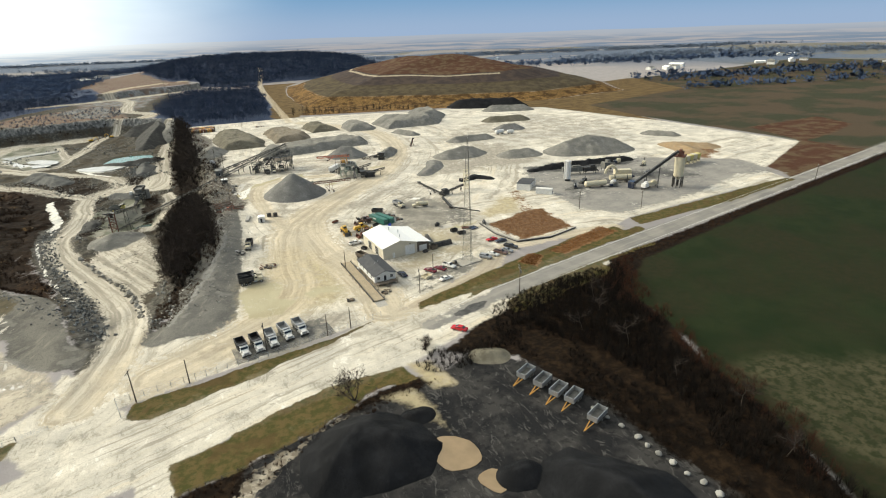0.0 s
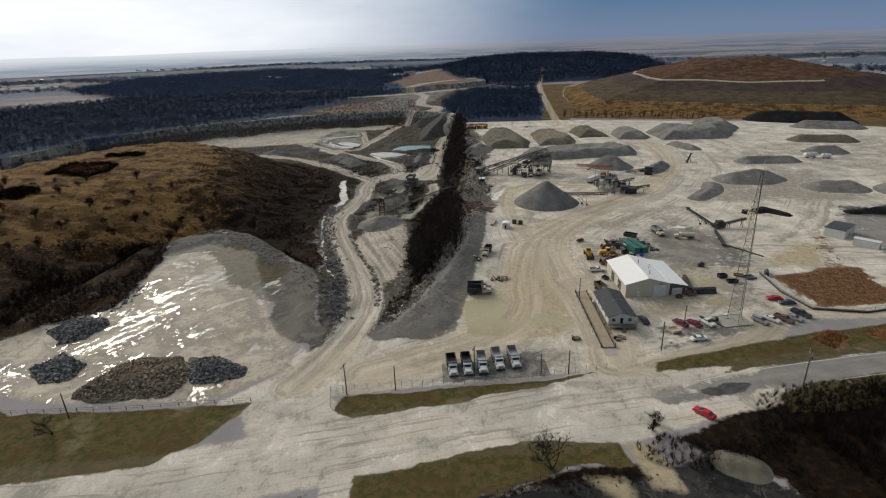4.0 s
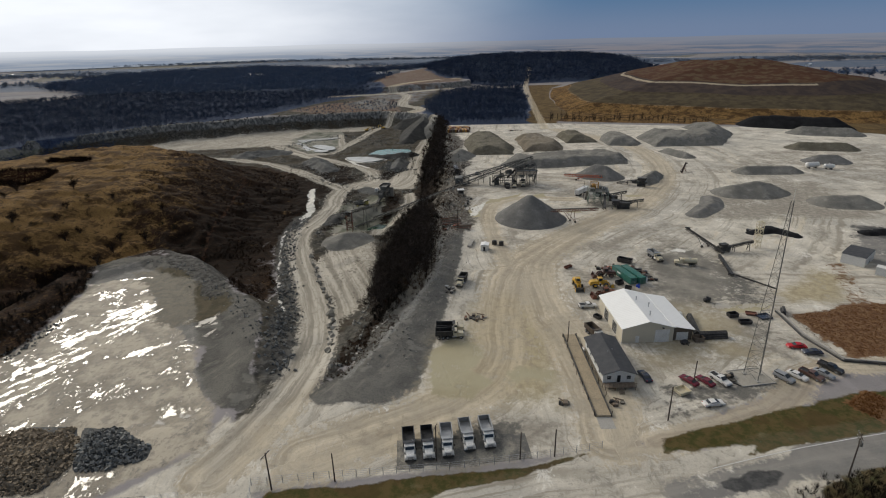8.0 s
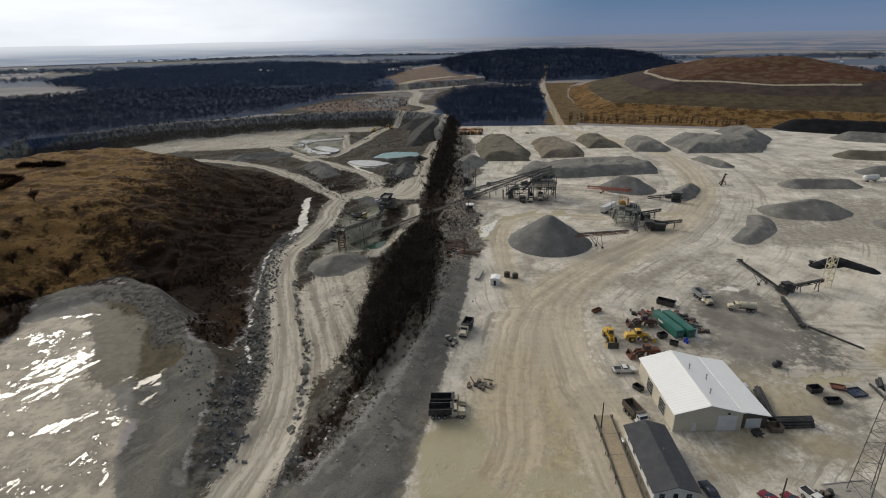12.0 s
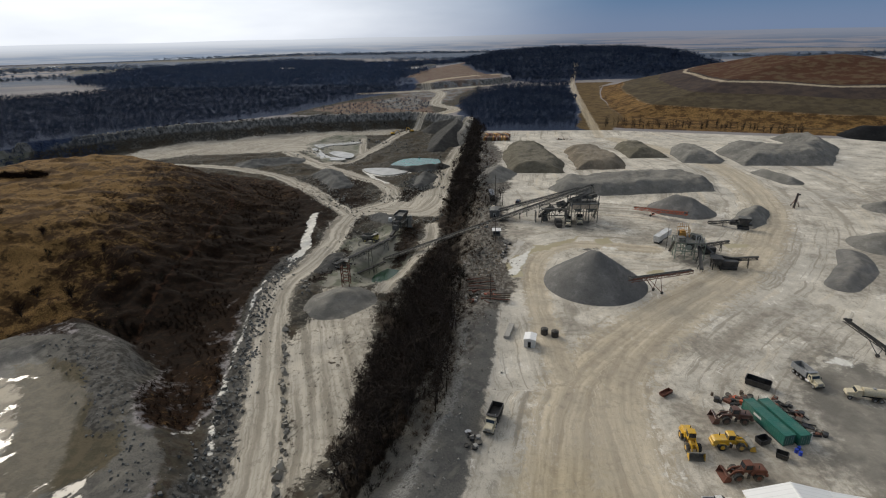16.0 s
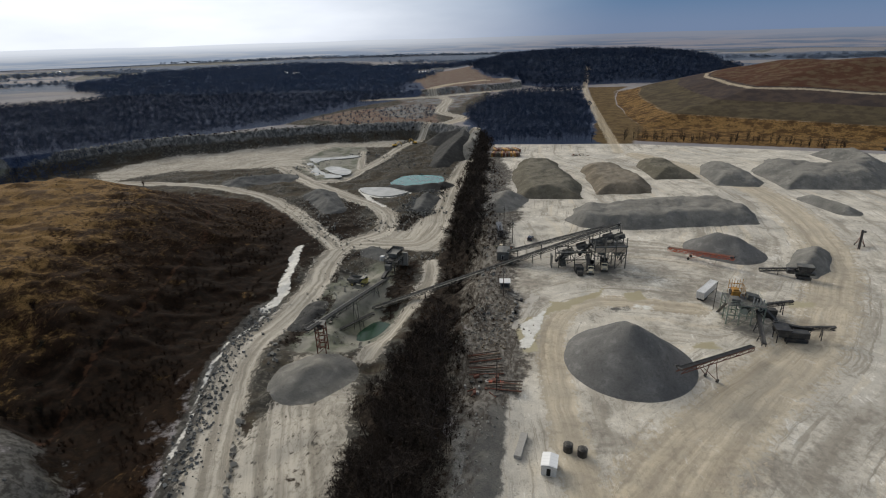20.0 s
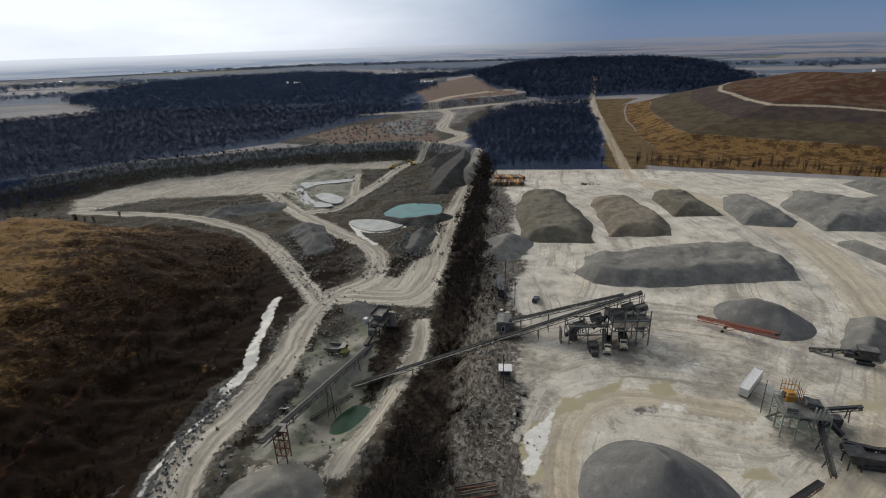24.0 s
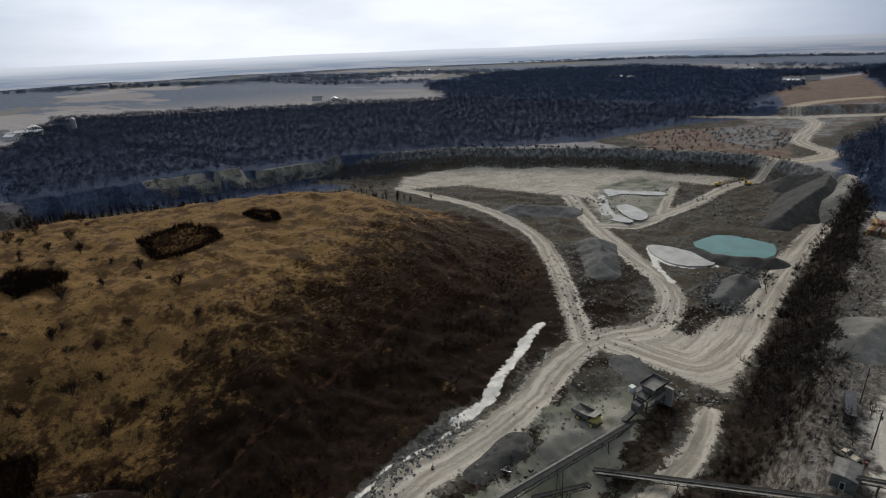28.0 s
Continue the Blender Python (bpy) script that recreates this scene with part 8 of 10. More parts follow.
put(dump_truck("white_paint", "brown_wall", "white-cabbed dump truck with a dark rusty bed by the office", ""), [(43.2, 134, -74)])
put(dump_truck("cream_paint", "dark_steel", "dusty dump truck waiting under the screening tower", "trucks under the tower"), [(42.4, 304.6, -100), (47.8, 307.4, -98)])
put(tank_truck("cream water tank truck on the open yard"), [(90.8, 184.2, 168)])
put(haul_truck("pale yellow off-road haul truck near the hopper"), [(-50.5, 321, -12)])
put(tip_trailer("galvanised dump trailer with an orange drawbar on black ground"), [(52.5, 41.5, 202), (54, 36.8, 202), (55, 32, 202), (56.6, 28.4, 202), (56.8, 20.8, 200)])
put(loader("yellow_paint", "yellow wheel loader with its bucket down"), [(46.2, 167.6, -92), (54, 167.4, 0)])
put(loader("brown_paint", "worn brownish-yellow wheel loader beside the containers"), [(58, 175.4, 178)])
put(loader("rust", "rust-red wheel loader with a dark cab"), [(53.4, 159.4, 184)])
put(car("red_paint", "bright red sedan parked at the roadside"), [(49.4, 70.0, 128)])
put(car("red_paint", "red sedan parked by the fenced plot"), [(96.3, 126, 172)])
put(car("navy_paint", "dark blue sedan parked by the fenced plot"), [(98.6, 122.8, 175)])
put(car("maroon_paint", "maroon sedan in the staff row"), [(60.4, 111.4, 118), (64.3, 111, 116)])
put(car("white_paint", "white sedan parked along the verge"), [(62.2, 102.3, 6)])
put(car("navy_paint", "dark blue sedan beside the office porch"), [(50.2, 113.6, 98)])
put(car("white_paint", "white pickup with a tool bed in the staff row", "pickup"), [(68.2, 111.4, -68)])
put(car("silver_paint", "silver-grey sport utility car in the staff row", "suv"), [(84.2, 111.6, -62)])
put(car("white_paint", "white car in the staff row", "sedan"), [(88, 112.4, -58)])
put(car("brown_paint", "brown pickup in the staff row", "pickup"), [(91.6, 112.4, -60)])
put(car("silver_paint", "silver-blue car in the staff row", "sedan"), [(95, 113, -60)])
put(car("black_paint", "black pickup in the staff row", "pickup"), [(98.4, 115.4, -58)])
put(car("white_paint", "white pickup beside the workshop wall", "pickup", ""), [(45.8, 152.2, 2)])
put(car("navy_paint", "dark blue van near the conveyor", "suv", ""), [(22.6, 337.4, 72)])
put(car("cream_paint", "dusty pickup parked below the dark trailer", "pickup", ""), [(9.8, 326.6, -24)])


def excavator(label):
    root = thing("excavator", label, "excavator", "excavators in the quarry")
    for s in (1, -1):
        part("track", box(B(), 0, s * 1.2, 0.5, 4.6, 0.6, 1.0, bevel=0.25), "dark_steel", root)
    part("house", box(B(), -0.5, 0, 1.9, 3.8, 2.7, 1.5, bevel=0.12), "yellow_paint", root)
    part("cab", box(B(), 0.9, 0.85, 2.4, 1.5, 1.0, 1.9, bevel=0.1), "dark_steel", root)
    part("boom", beam(beam(B(), (1.2, 0, 1.9), (3.8, 0, 4.8), 0.5, 0.6), (3.8, 0, 4.8), (6.3, 0, 4.2), 0.45, 0.55), "yellow_paint", root)
    part("stick", beam(B(), (6.2, 0, 4.4), (6.9, 0, 1.4), 0.35, 0.4), "yellow_paint", root)
    part("bucket", box(B(), 6.7, 0, 0.8, 1.2, 1.2, 1.0, bevel=0.2), "grey_steel", root)
    return root


put(excavator("yellow excavator on the far quarry bench"), [(-88, 640, 20), (-70, 652, 150)])

# ---------- buildings ----------
def opening(parent, name, x, y, z, w, h, axis, frame_mat, fill, deep=0.08, bars=1):
    """A window or door set into a wall: frame pieces round a pane. axis: x or y, the way the wall runs."""
    bm = B()
    t = 0.09
    for a, b, sw, sh in ((0, h / 2, w + 2 * t, t), (0, -h / 2, w + 2 * t, t), (-w / 2, 0, t, h), (w / 2, 0, t, h)):
        box(bm, x + (a if axis == "x" else 0), y + (a if axis == "y" else 0), z + b, sw if axis == "x" else deep * 1.4, sw if axis == "y" else deep * 1.4, sh)
    f = part(name, bm, frame_mat, parent)
    part("pane" if fill == "glass" else "panel", box(B(), x, y, z, w if axis == "x" else deep, w if axis == "y" else deep, h), fill, f)
    for k in range(1, bars):
        part("bar", box(B(), x, y, z - h / 2 + h * k / bars, w if axis == "x" else deep * 1.2, w if axis == "y" else deep * 1.2, 0.04), frame_mat, f)
    return f


def gable_shell(root, w, d, eave, ridge_x, ridge_z, eave_r, wall_x, wall_y, roof, over=0.35, thick=0.2):
    """Walls and two roof slopes; the ridge runs along y. Front at y=0."""
    for y, nm in ((0.0, "front_wall"), (d, "back_wall")):
        part(nm, extrude(B(), [(0, 0), (w, 0), (w, eave_r - 0.05), (ridge_x, ridge_z - 0.05), (0, eave - 0.05)], y, y + thick * (1 if y == 0 else -1)), wall_x, root)
    part("side_wall", box(B(), thick / 2, d / 2, (eave - 0.06) / 2, thick, d - 2 * thick, eave - 0.06), wall_y, root)
    part("side_wall", box(B(), w - thick / 2, d / 2, (eave_r - 0.06) / 2, thick, d - 2 * thick, eave_r - 0.06), wall_y, root)
    for (xa, za), (xb, zb) in (((-over, eave - over * (ridge_z - eave) / ridge_x), (ridge_x, ridge_z)), ((ridge_x, ridge_z), (w + over, eave_r - over * (ridge_z - eave_r) / (w - ridge_x)))):
        part("roof_slope", extrude(B(), [(xa, za), (xb, zb), (xb, zb + 0.12), (xa, za + 0.12)], -over, d + over), roof, root)
    part("ridge_cap", box(B(), ridge_x, d / 2, ridge_z + 0.13, 0.4, d + 2 * over, 0.06), roof, root)


shop = thing("workshop", "tan metal workshop with a white ribbed roof", "building", m=pose(49.6, 130.3, 0, 0, 0, 1.5))
gable_shell(shop, 14.6, 20.8, 4.6, 7.3, 6.6, 4.6, "tan_siding", "tan_siding_y", "white_roof")
lean = part("lean_to", extrude(B(), [(14.62, 0), (20.2, 0), (20.2, 3.3), (14.62, 4.4)], 0.5, 20.3), "brown_wall", shop, "brown-walled side bay")
part("lean_to_roof", extrude(B(), [(14.3, 4.74), (20.7, 3.42), (20.7, 3.54), (14.3, 4.86)], -0.2, 21.0), "white_roof", shop)
opening(shop, "garage_door", 11.4, -0.03, 1.95, 4.0, 3.8, "x", "white_paint", "white_paint", bars=5)
opening(lean, "garage_door", 17.4, 0.46, 1.3, 3.2, 2.4, "x", "white_paint", "white_paint", bars=4)
opening(shop, "door", 4.4, -0.03, 1.05, 0.95, 2.05, "x", "white_paint", "white_paint")
opening(shop, "garage_door", -0.03, 13.5, 1.8, 3.4, 3.4, "y", "white_paint", "glass", bars=4)
opening(shop, "garage_door", -0.03, 6.2, 1.8, 3.4, 3.4, "y", "white_paint", "glass", bars=4)
for x, y, z in ((8.6, 13.6, 6.2), (11.2, 10.4, 5.6), (9.2, 4.4, 6.0)):
    part("flue", rod(rod(B(), (x, y, z - 0.2), (x, y, z + 1.3), 0.14, n=10), (x, y, z + 1.3), (x, y, z + 1.45), 0.24, n=10), "galvanised", shop)
part("downpipe", rod(B(), (0.0, -0.12, 0.0), (0.0, -0.12, 4.4), 0.07), "white_paint", shop)
part("wall_lamp", box(B(), 11.4, -0.25, 4.5, 0.5, 0.4, 0.25, bevel=0.05), "dark_steel", shop)

office = thing("site_office", "white site office on piers with a charcoal roof", "building", m=pose(38.6, 110.6, 0, 0, 0, 0))
for y, nm in ((0.0, "front_wall"), (17.0, "back_wall")):
    part(nm, extrude(B(), [(0, 1.0), (7.8, 1.0), (7.8, 3.55), (3.9, 4.75), (0, 3.55)], y, y + (0.18 if y == 0 else -0.18)), "white_siding", office)
for x in (0.09, 7.71):
    part("side_wall", box(B(), x, 8.5, 2.27, 0.18, 16.6, 2.54), "white_siding", office)
part("floor_frame", box(B(), 3.9, 8.5, 0.85, 7.7, 16.9, 0.3), "timber", office)
for s, (xa, xb) in ((1, (-0.45, 3.9)), (-1, (3.9, 8.25))):
    za, zb = (3.42, 4.8) if s == 1 else (4.8, 3.42)
    part("roof_slope", extrude(B(), [(xa, za), (xb, zb), (xb, zb + 0.14), (xa, za + 0.14)], -0.5, 17.5), "charcoal_roof", office)
for k in range(4):
    for x in (0.6, 3.9, 7.2):
        part("pier", box(B(), x, 0.8 + k * 5.1, 0.36, 0.5, 0.5, 0.72), "concrete", office)
for x in (1.5, 6.3):
    opening(office, "window", x, -0.03, 2.45, 1.1, 1.1, "x", "white_paint", "glass", bars=2)
opening(office, "door", 3.9, -0.03, 2.1, 0.95, 2.05, "x", "white_paint", "doorway_shade")
for y in (3, 7, 11, 14.5):
    opening(office, "window", -0.03, y, 2.45, 1.1, 1.1, "y", "white_paint", "glass", bars=2)
    opening(office, "window", 7.83, y, 2.45, 1.1, 1.1, "y", "white_paint", "glass", bars=2)
porch = part("porch_deck", box(B(), 3.9, -1.1, 0.95, 7.8, 2.1, 0.12), "timber", office)
for k in range(9):
    part("rail_post", box(B(), 0.1 + k * 0.95, -2.05, 1.5, 0.08, 0.08, 1.0), "timber", porch)
part("handrail", box(B(), 1.6, -2.05, 2.02, 3.2, 0.1, 0.08), "timber", porch)
part("handrail", box(B(), 6.2, -2.05, 2.02, 3.2, 0.1, 0.08), "timber", porch)
for k in range(5):
    part("step", box(B(), 3.9, -2.3 - k * 0.28, 0.82 - k * 0.18, 1.3, 0.3, 0.06), "timber", porch)
for x in (0.2, 2.6, 5.2, 7.6):
    part("deck_post", box(B(), x, -1.95, 0.45, 0.12, 0.12, 0.9), "timber", porch)
for x, y in ((3.2, 8.0), (4.8, 9.2)):
    part("roof_vent", rod(B(), (x, y, 4.3), (x, y, 5.0), 0.1, n=8), "galvanised", office)
part("gas_bottle", rod(B(), (-0.5, 15.6, 0.5), (-0.5, 16.8, 0.5), 0.35, n=12), "white_paint", office)


def small_shed(label, w, d, h, wall, roof, m, name="shed", door=True, category="shed"):
    root = thing(name, label, category, m=m)
    bm = B()
    box(bm, 0, 0, h / 2, w, d, h)
    part("wall", bm, wall, root)
    part("roof", extrude(B(), [(-w / 2 - 0.15, h), (0, h + 0.35), (w / 2 + 0.15, h), (w / 2 + 0.15, h + 0.1), (0, h + 0.45), (-w / 2 - 0.15, h + 0.1)], -d / 2 - 0.15, d / 2 + 0.15), roof, root)
    if door:
        opening(root, "door", 0, -d / 2 - 0.03, 1.0, 0.9, 1.95, "x", "white_paint", "doorway_shade")
        opening(root, "window", w / 2 + 0.03, 0, h * 0.6, 0.9, 0.8, "y", "white_paint", "glass")
    return root


def zat(x, y):
    return float(at(np.array(float(x)), np.array(float(y))))


small_shed("small white shed with a black open side", 3.0, 3.6, 2.4, "white_siding", "white_roof", pose(17.0, 205, 0, 0, 0, -12))
booth = thing("control_booth", "white-roofed control booth on steel legs", "booth", m=pose(10.2, 287.5, zat(10.2, 287.5) - 1.2))
part("cabin", box(B(), 0, 0, 3.6, 3.2, 3.0, 2.2, bevel=0.05), "grey_steel", booth)
part("roof", box(B(), 0, 0, 4.8, 3.8, 3.6, 0.2), "white_paint", booth)
for sx in (1, -1):
    for sy in (1, -1):
        part("leg", box(B(), sx * 1.4, sy * 1.3, 1.25, 0.18, 0.18, 2.5), "dark_steel", booth)
opening(booth, "window", 0, -1.53, 3.8, 2.4, 1.0, "x", "dark_steel", "glass")
part("stair", beam(B(), (2.0, -1.2, 2.5), (3.8, -1.2, 0.1), 0.8, 0.12), "grey_steel", booth)
motor = small_shed("corrugated motor house beside the conveyor", 4.6, 6.5, 3.2, "grey_steel", "grey_steel", pose(10.4, 317.6, zat(10.4, 317.6), 0, 0, -6), "motor_house", category="shed")
small_shed("white plant office with a dark roof", 12.5, 7.5, 3.6, "white_siding", "charcoal_roof", pose(156, 185, zat(156, 185), 0, 0, 40), "plant_office", category="building")
small_shed("long white storage trailer by the plant office", 3, 8.5, 2.8, "white_siding", "white_siding", pose(157, 170, zat(157, 170), 0, 0, 42), "site_trailer", category="trailer")


def container(label, material, length=12.19, m=None, name="shipping_container", category="container", group="shipping containers"):
    """+y along its length; doors at the near (-y) end."""
    root = thing(name, label, category, group, m=m)
    part("shell", box(B(), 0, 0, 1.36, 2.36, length - 0.12, 2.4), material, root)
    for sx in (1, -1):
        for sy in (1, -1):
            part("corner_post", box(B(), sx * 1.15, sy * (length / 2 - 0.08), 1.36, 0.16, 0.16, 2.6), material, root)
        part("roof_rail", box(B(), sx * 1.16, 0, 2.58, 0.12, length - 0.2, 0.12), material, root)
        part("bottom_rail", box(B(), sx * 1.16, 0, 0.16, 0.12, length - 0.2, 0.18), "dark_steel", root)
        d = part("door_leaf", box(B(), sx * 0.56, -length / 2 + 0.03, 1.33, 1.08, 0.08, 2.2), material, root)
        for k in (-0.25, 0.25):
            part("lock_rod", rod(B(), (sx * 0.56 + k, -length / 2 - 0.04, 0.3), (sx * 0.56 + k, -length / 2 - 0.04, 2.4), 0.03), "galvanised", d)
    return root


boxc = container("teal green shipping container in the vehicle park", "teal_paint", m=pose(64.4, 174, 0, 0, 0, 14))
part("white_board", box(B(), -1.2, 1.5, 1.6, 0.03, 2.2, 0.6), "white_paint", boxc)
copy_thing(boxc, pose(67.6, 174.2, 0, 0, 0, 14))
lorry = container("dark grey semi trailer parked on the bank", "black_paint", 12.0, pose(9.3, 345.0, zat(9.3, 345.0) + 1.0, 0, 0, 3), "semi_trailer", "trailer", "")
part("running_gear", box(B(), 0, -3.4, -0.3, 2.2, 3.0, 1.2), "dark_steel", lorry)
part("landing_leg", box(B(), 0, 3.6, -0.35, 1.8, 0.2, 1.1), "dark_steel", lorry)
gen = container("white generator van beside the crusher", "white_paint", 12.2, pose(77, 285.4, zat(77, 285) + 0.9, 0, 0, -40), "generator_van", "generator", "")
part("running_gear", box(B(), 0, -3.5, -0.3, 2.2, 3.0, 1.2), "dark_steel", gen)
part("landing_leg", box(B(), 0, 3.8, -0.35, 1.8, 0.2, 1.1), "dark_steel", gen)
part("landing_leg", box(B(), 0, 2.6, -0.3, 1.8, 0.2, 1.0), "dark_steel", gen)

scale = thing("weighbridge", "long tan dusty truck scale deck with dark steel kerbs", "truck scale", m=pose(35.8, 117, 0, 0, 0, -0.5))
for k in range(6):
    part("deck_slab", box(B(), 0, -15 + k * 6, 0.22, 3.3, 5.95, 0.44, bevel=0.03), "dusty_deck", scale)
for s in (1, -1):
    part("kerb", box(B(), s * 1.78, 0, 0.36, 0.22, 36, 0.72, bevel=0.04), "dark_steel", scale)
    for k in range(7):
        part("guard_post", box(B(), s * 2.0, -17.4 + k * 5.8, 0.6, 0.16, 0.16, 1.2), "pole_wood", scale)
part("ramp", extrude(B(), [(-1.7, 0.0), (1.7, 0.0), (1.7, 0.02), (-1.7, 0.02)], -22, -18), "concrete", scale)

bound = thing("plot_kerb", "long low concrete kerb with a dark pipe round the fenced plot", "kerb", m=pose(103.5, 147, 0))
bound_line = [(0, 0), (-1.2, -15), (1.5, -27.5), (16, -30.6), (32, -27)]
for (xa, ya), (xb, yb) in zip(bound_line[:-1], bound_line[1:]):
    part("kerb", beam(B(), (xa, ya, 0.3), (xb, yb, 0.3), 0.55, 0.6), "concrete", bound)
    part("pipe", rod(B(), (xa - 0.9, ya - 0.6, 0.3), (xb - 0.9, yb - 0.6, 0.3), 0.28, n=8), "dark_steel", bound)

# ---------- crushing and screening plant ----------
def conveyor(label, p, q, wide=1.1, paint="green_steel", legs=(), belt="rubber_belt", walk=True, deep=0.9, group="conveyors", wheels=None, gap=3.0):
    """A truss conveyor from its tail p to its head q; legs: shares of the way at which it stands on posts."""
    p, q = Vector(p), Vector(q)
    d = (q - p).normalized()
    side = d.cross(Vector((0, 0, 1))).normalized()
    up = side.cross(d)
    root = thing("conveyor", label, "conveyor", group, m=Matrix.Translation(p))
    L = (q - p).length
    v = lambda t, s, h: d * t + side * s + up * h
    n = max(2, int(L / gap))
    for s in (1, -1):
        a = s * wide / 2
        bm = B()
        beam(bm, v(0, a, 0), v(L, a, 0), 0.2, 0.24)
        beam(bm, v(0, a, -deep), v(L, a, -deep), 0.18, 0.18)
        for k in range(n):
            t0, t1 = L * k / n, L * (k + 1) / n
            beam(bm, v(t0, a, 0), v(t0, a, -deep), 0.13, 0.13)
            beam(bm, v(t0, a, -deep if k % 2 else 0), v(t1, a, 0 if k % 2 else -deep), 0.12, 0.12)
        part("truss", bm, paint, root)
    bm = B()
    for sgn, lift in ((0, 0.16), (1, 0.24), (-1, 0.24)):
        off = sgn * wide * 0.33
        w = wide * 0.34
        a, b, c, e = v(0, off - w / 2, lift if sgn != 1 else 0.16), v(0, off + w / 2, lift if sgn != -1 else 0.16), v(L, off + w / 2, lift if sgn != -1 else 0.16), v(L, off - w / 2, lift if sgn != 1 else 0.16)
        top = [bm.verts.new(x) for x in (a, b, c, e)]
        low = [bm.verts.new(x - up * 0.06) for x in (a, b, c, e)]
        bm.faces.new(top)
        bm.faces.new(low[::-1])
        for i in range(4):
            bm.faces.new((top[i], low[i], low[(i + 1) % 4], top[(i + 1) % 4]))
    part("belt", bm, belt, root)
    for t, nm in ((0.1, "tail_pulley"), (L - 0.1, "head_pulley")):
        part(nm, rod(B(), v(t, -wide / 2, 0.02), v(t, wide / 2, 0.02), 0.28, n=12), "dark_steel", root)
    part("drive_motor", box(B(), *(v(L - 0.8, wide / 2 + 0.4, 0.1)), 0.9, 0.6, 0.6, bevel=0.06), "dark_steel", root)
    if walk:
        bm = B()
        beam(bm, v(1, wide / 2 + 0.45, -0.1), v(L - 1, wide / 2 + 0.45, -0.1), 0.7, 0.06)
        w = part("walkway", bm, "grey_steel", root)
        bm = B()
        beam(bm, v(1, wide / 2 + 0.8, 0.95), v(L - 1, wide / 2 + 0.8, 0.95), 0.06, 0.06)
        for k in range(n + 1):
            beam(bm, v(1 + (L - 2) * k / n, wide / 2 + 0.8, -0.1), v(1 + (L - 2) * k / n, wide / 2 + 0.8, 0.95), 0.05, 0.05)
        part("handrail", bm, "grey_steel", w)
    for t in legs:
        foot = p + d * L * t
        z = zat(foot.x, foot.y) - p.z
        for s in (1, -1):
            top = v(L * t, s * wide / 2, -deep)
            low = Vector((top.x, top.y, z)) + Vector((side.x, side.y, 0)) * s * 0.5
            part("leg", beam(B(), top, low, 0.2, 0.2), paint, root)
        if top.z - z > 2:
            part("brace", beam(B(), v(L * t, wide / 2, -deep - 0.5), Vector((low.x, low.y, z + 0.5)), 0.1, 0.1), paint, root)
    if wheels:
        foot = p + d * L * wheels
        z = zat(foot.x, foot.y) - p.z
        for s in (1, -1):
            c = d * L * wheels + side * s * 1.6
            part("wheel_frame", beam(beam(B(), v(L * wheels, s * wide / 2, -deep), (c.x, c.y, z + 0.5), 0.14, 0.14), v(L * (wheels + 0.18), s * wide / 2, -deep), (c.x, c.y, z + 0.5), 0.14, 0.14), paint, root)
            part("tyre", rod(B(), (c.x - side.x * 0.2, c.y - side.y * 0.2, z + 0.5), (c.x + side.x * 0.2, c.y + side.y * 0.2, z + 0.5), 0.5, n=14), "tyre", root)
    return root


YZ = lambda x, y, h: (x, y, zat(x, y) + h)
conveyor("long grey overland conveyor climbing from the quarry to the tower", (-42, 307, -18.0), (53.5, 313, 16.0), 1.3, "green_steel", (0.1, 0.22, 0.34, 0.45, 0.56, 0.66, 0.8), walk=True, deep=1.3)
conveyor("second grey conveyor feeding the screening tower", (12, 315.8, 3.4), (48.5, 315.2, 14.0), 1.1, "green_steel", (0.1, 0.35), walk=True, deep=1.0)
conveyor("grey conveyor from the hopper down the quarry", (-39.2, 328, -14.6), (-50.2, 256.4, 1.0), 1.4, "green_steel", (0.2, 0.5), walk=True, deep=1.2)
conveyor("short grey conveyor under the hopper", (-52, 284, -16.5), (-40, 300, -16.5), 1.1, "green_steel", (0.2, 0.7), walk=False)
conveyor("rusty red stacking conveyor reaching to the dark cone", YZ(75.4, 249, 3.0), (49.0, 228.4, 9.2), 1.3, "rust", (), "rubber_belt", False, 1.0, wheels=0.55)
conveyor("orange stacking conveyor over a dark cone", YZ(75.6, 322.2, 2.6), (94.8, 308.2, 4.4), 1.4, "orange_paint", (), "rust", False, 1.1, wheels=0.35)
conveyor("dark screening plant conveyor", YZ(96, 259.5, 2.5), YZ(86, 260.5, 4.2), 0.9, "dark_steel", (0.2, 0.8), "dark_steel", False)
conveyor("dark discharge conveyor of the crusher", YZ(87, 262, 1.5), YZ(101, 257.5, 4.5), 0.9, "dark_steel", (0.4, 0.8), "dark_steel", False)
conveyor("dark side conveyor of the crusher", YZ(84, 274, 2.0), YZ(97.5, 273, 4.6), 0.8, "dark_steel", (0.4, 0.8), "dark_steel", False)
conveyor("dark feed conveyor to the crusher", YZ(80, 252, 2.0), YZ(84, 266, 5.0), 0.9, "dark_steel", (0.3, 0.7), "dark_steel", False)
conveyor("small dark conveyor of a mobile screen", YZ(103, 306, 0.9), YZ(113, 300.5, 3.6), 0.8, "dark_steel", (0.5,), "dark_steel", False)
conveyor("dark radial conveyor in the open yard", YZ(109.5, 193, 1.2), YZ(103, 213, 4.8), 0.8, "dark_steel", (), "rubber_belt", False, 0.7, wheels=0.45)
conveyor("dark conveyor lying in the open yard", YZ(108, 196.5, 1.2), YZ(123, 197.5, 4.0), 0.8, "dark_steel", (0.5, 0.9), "dark_steel", False, 0.7)
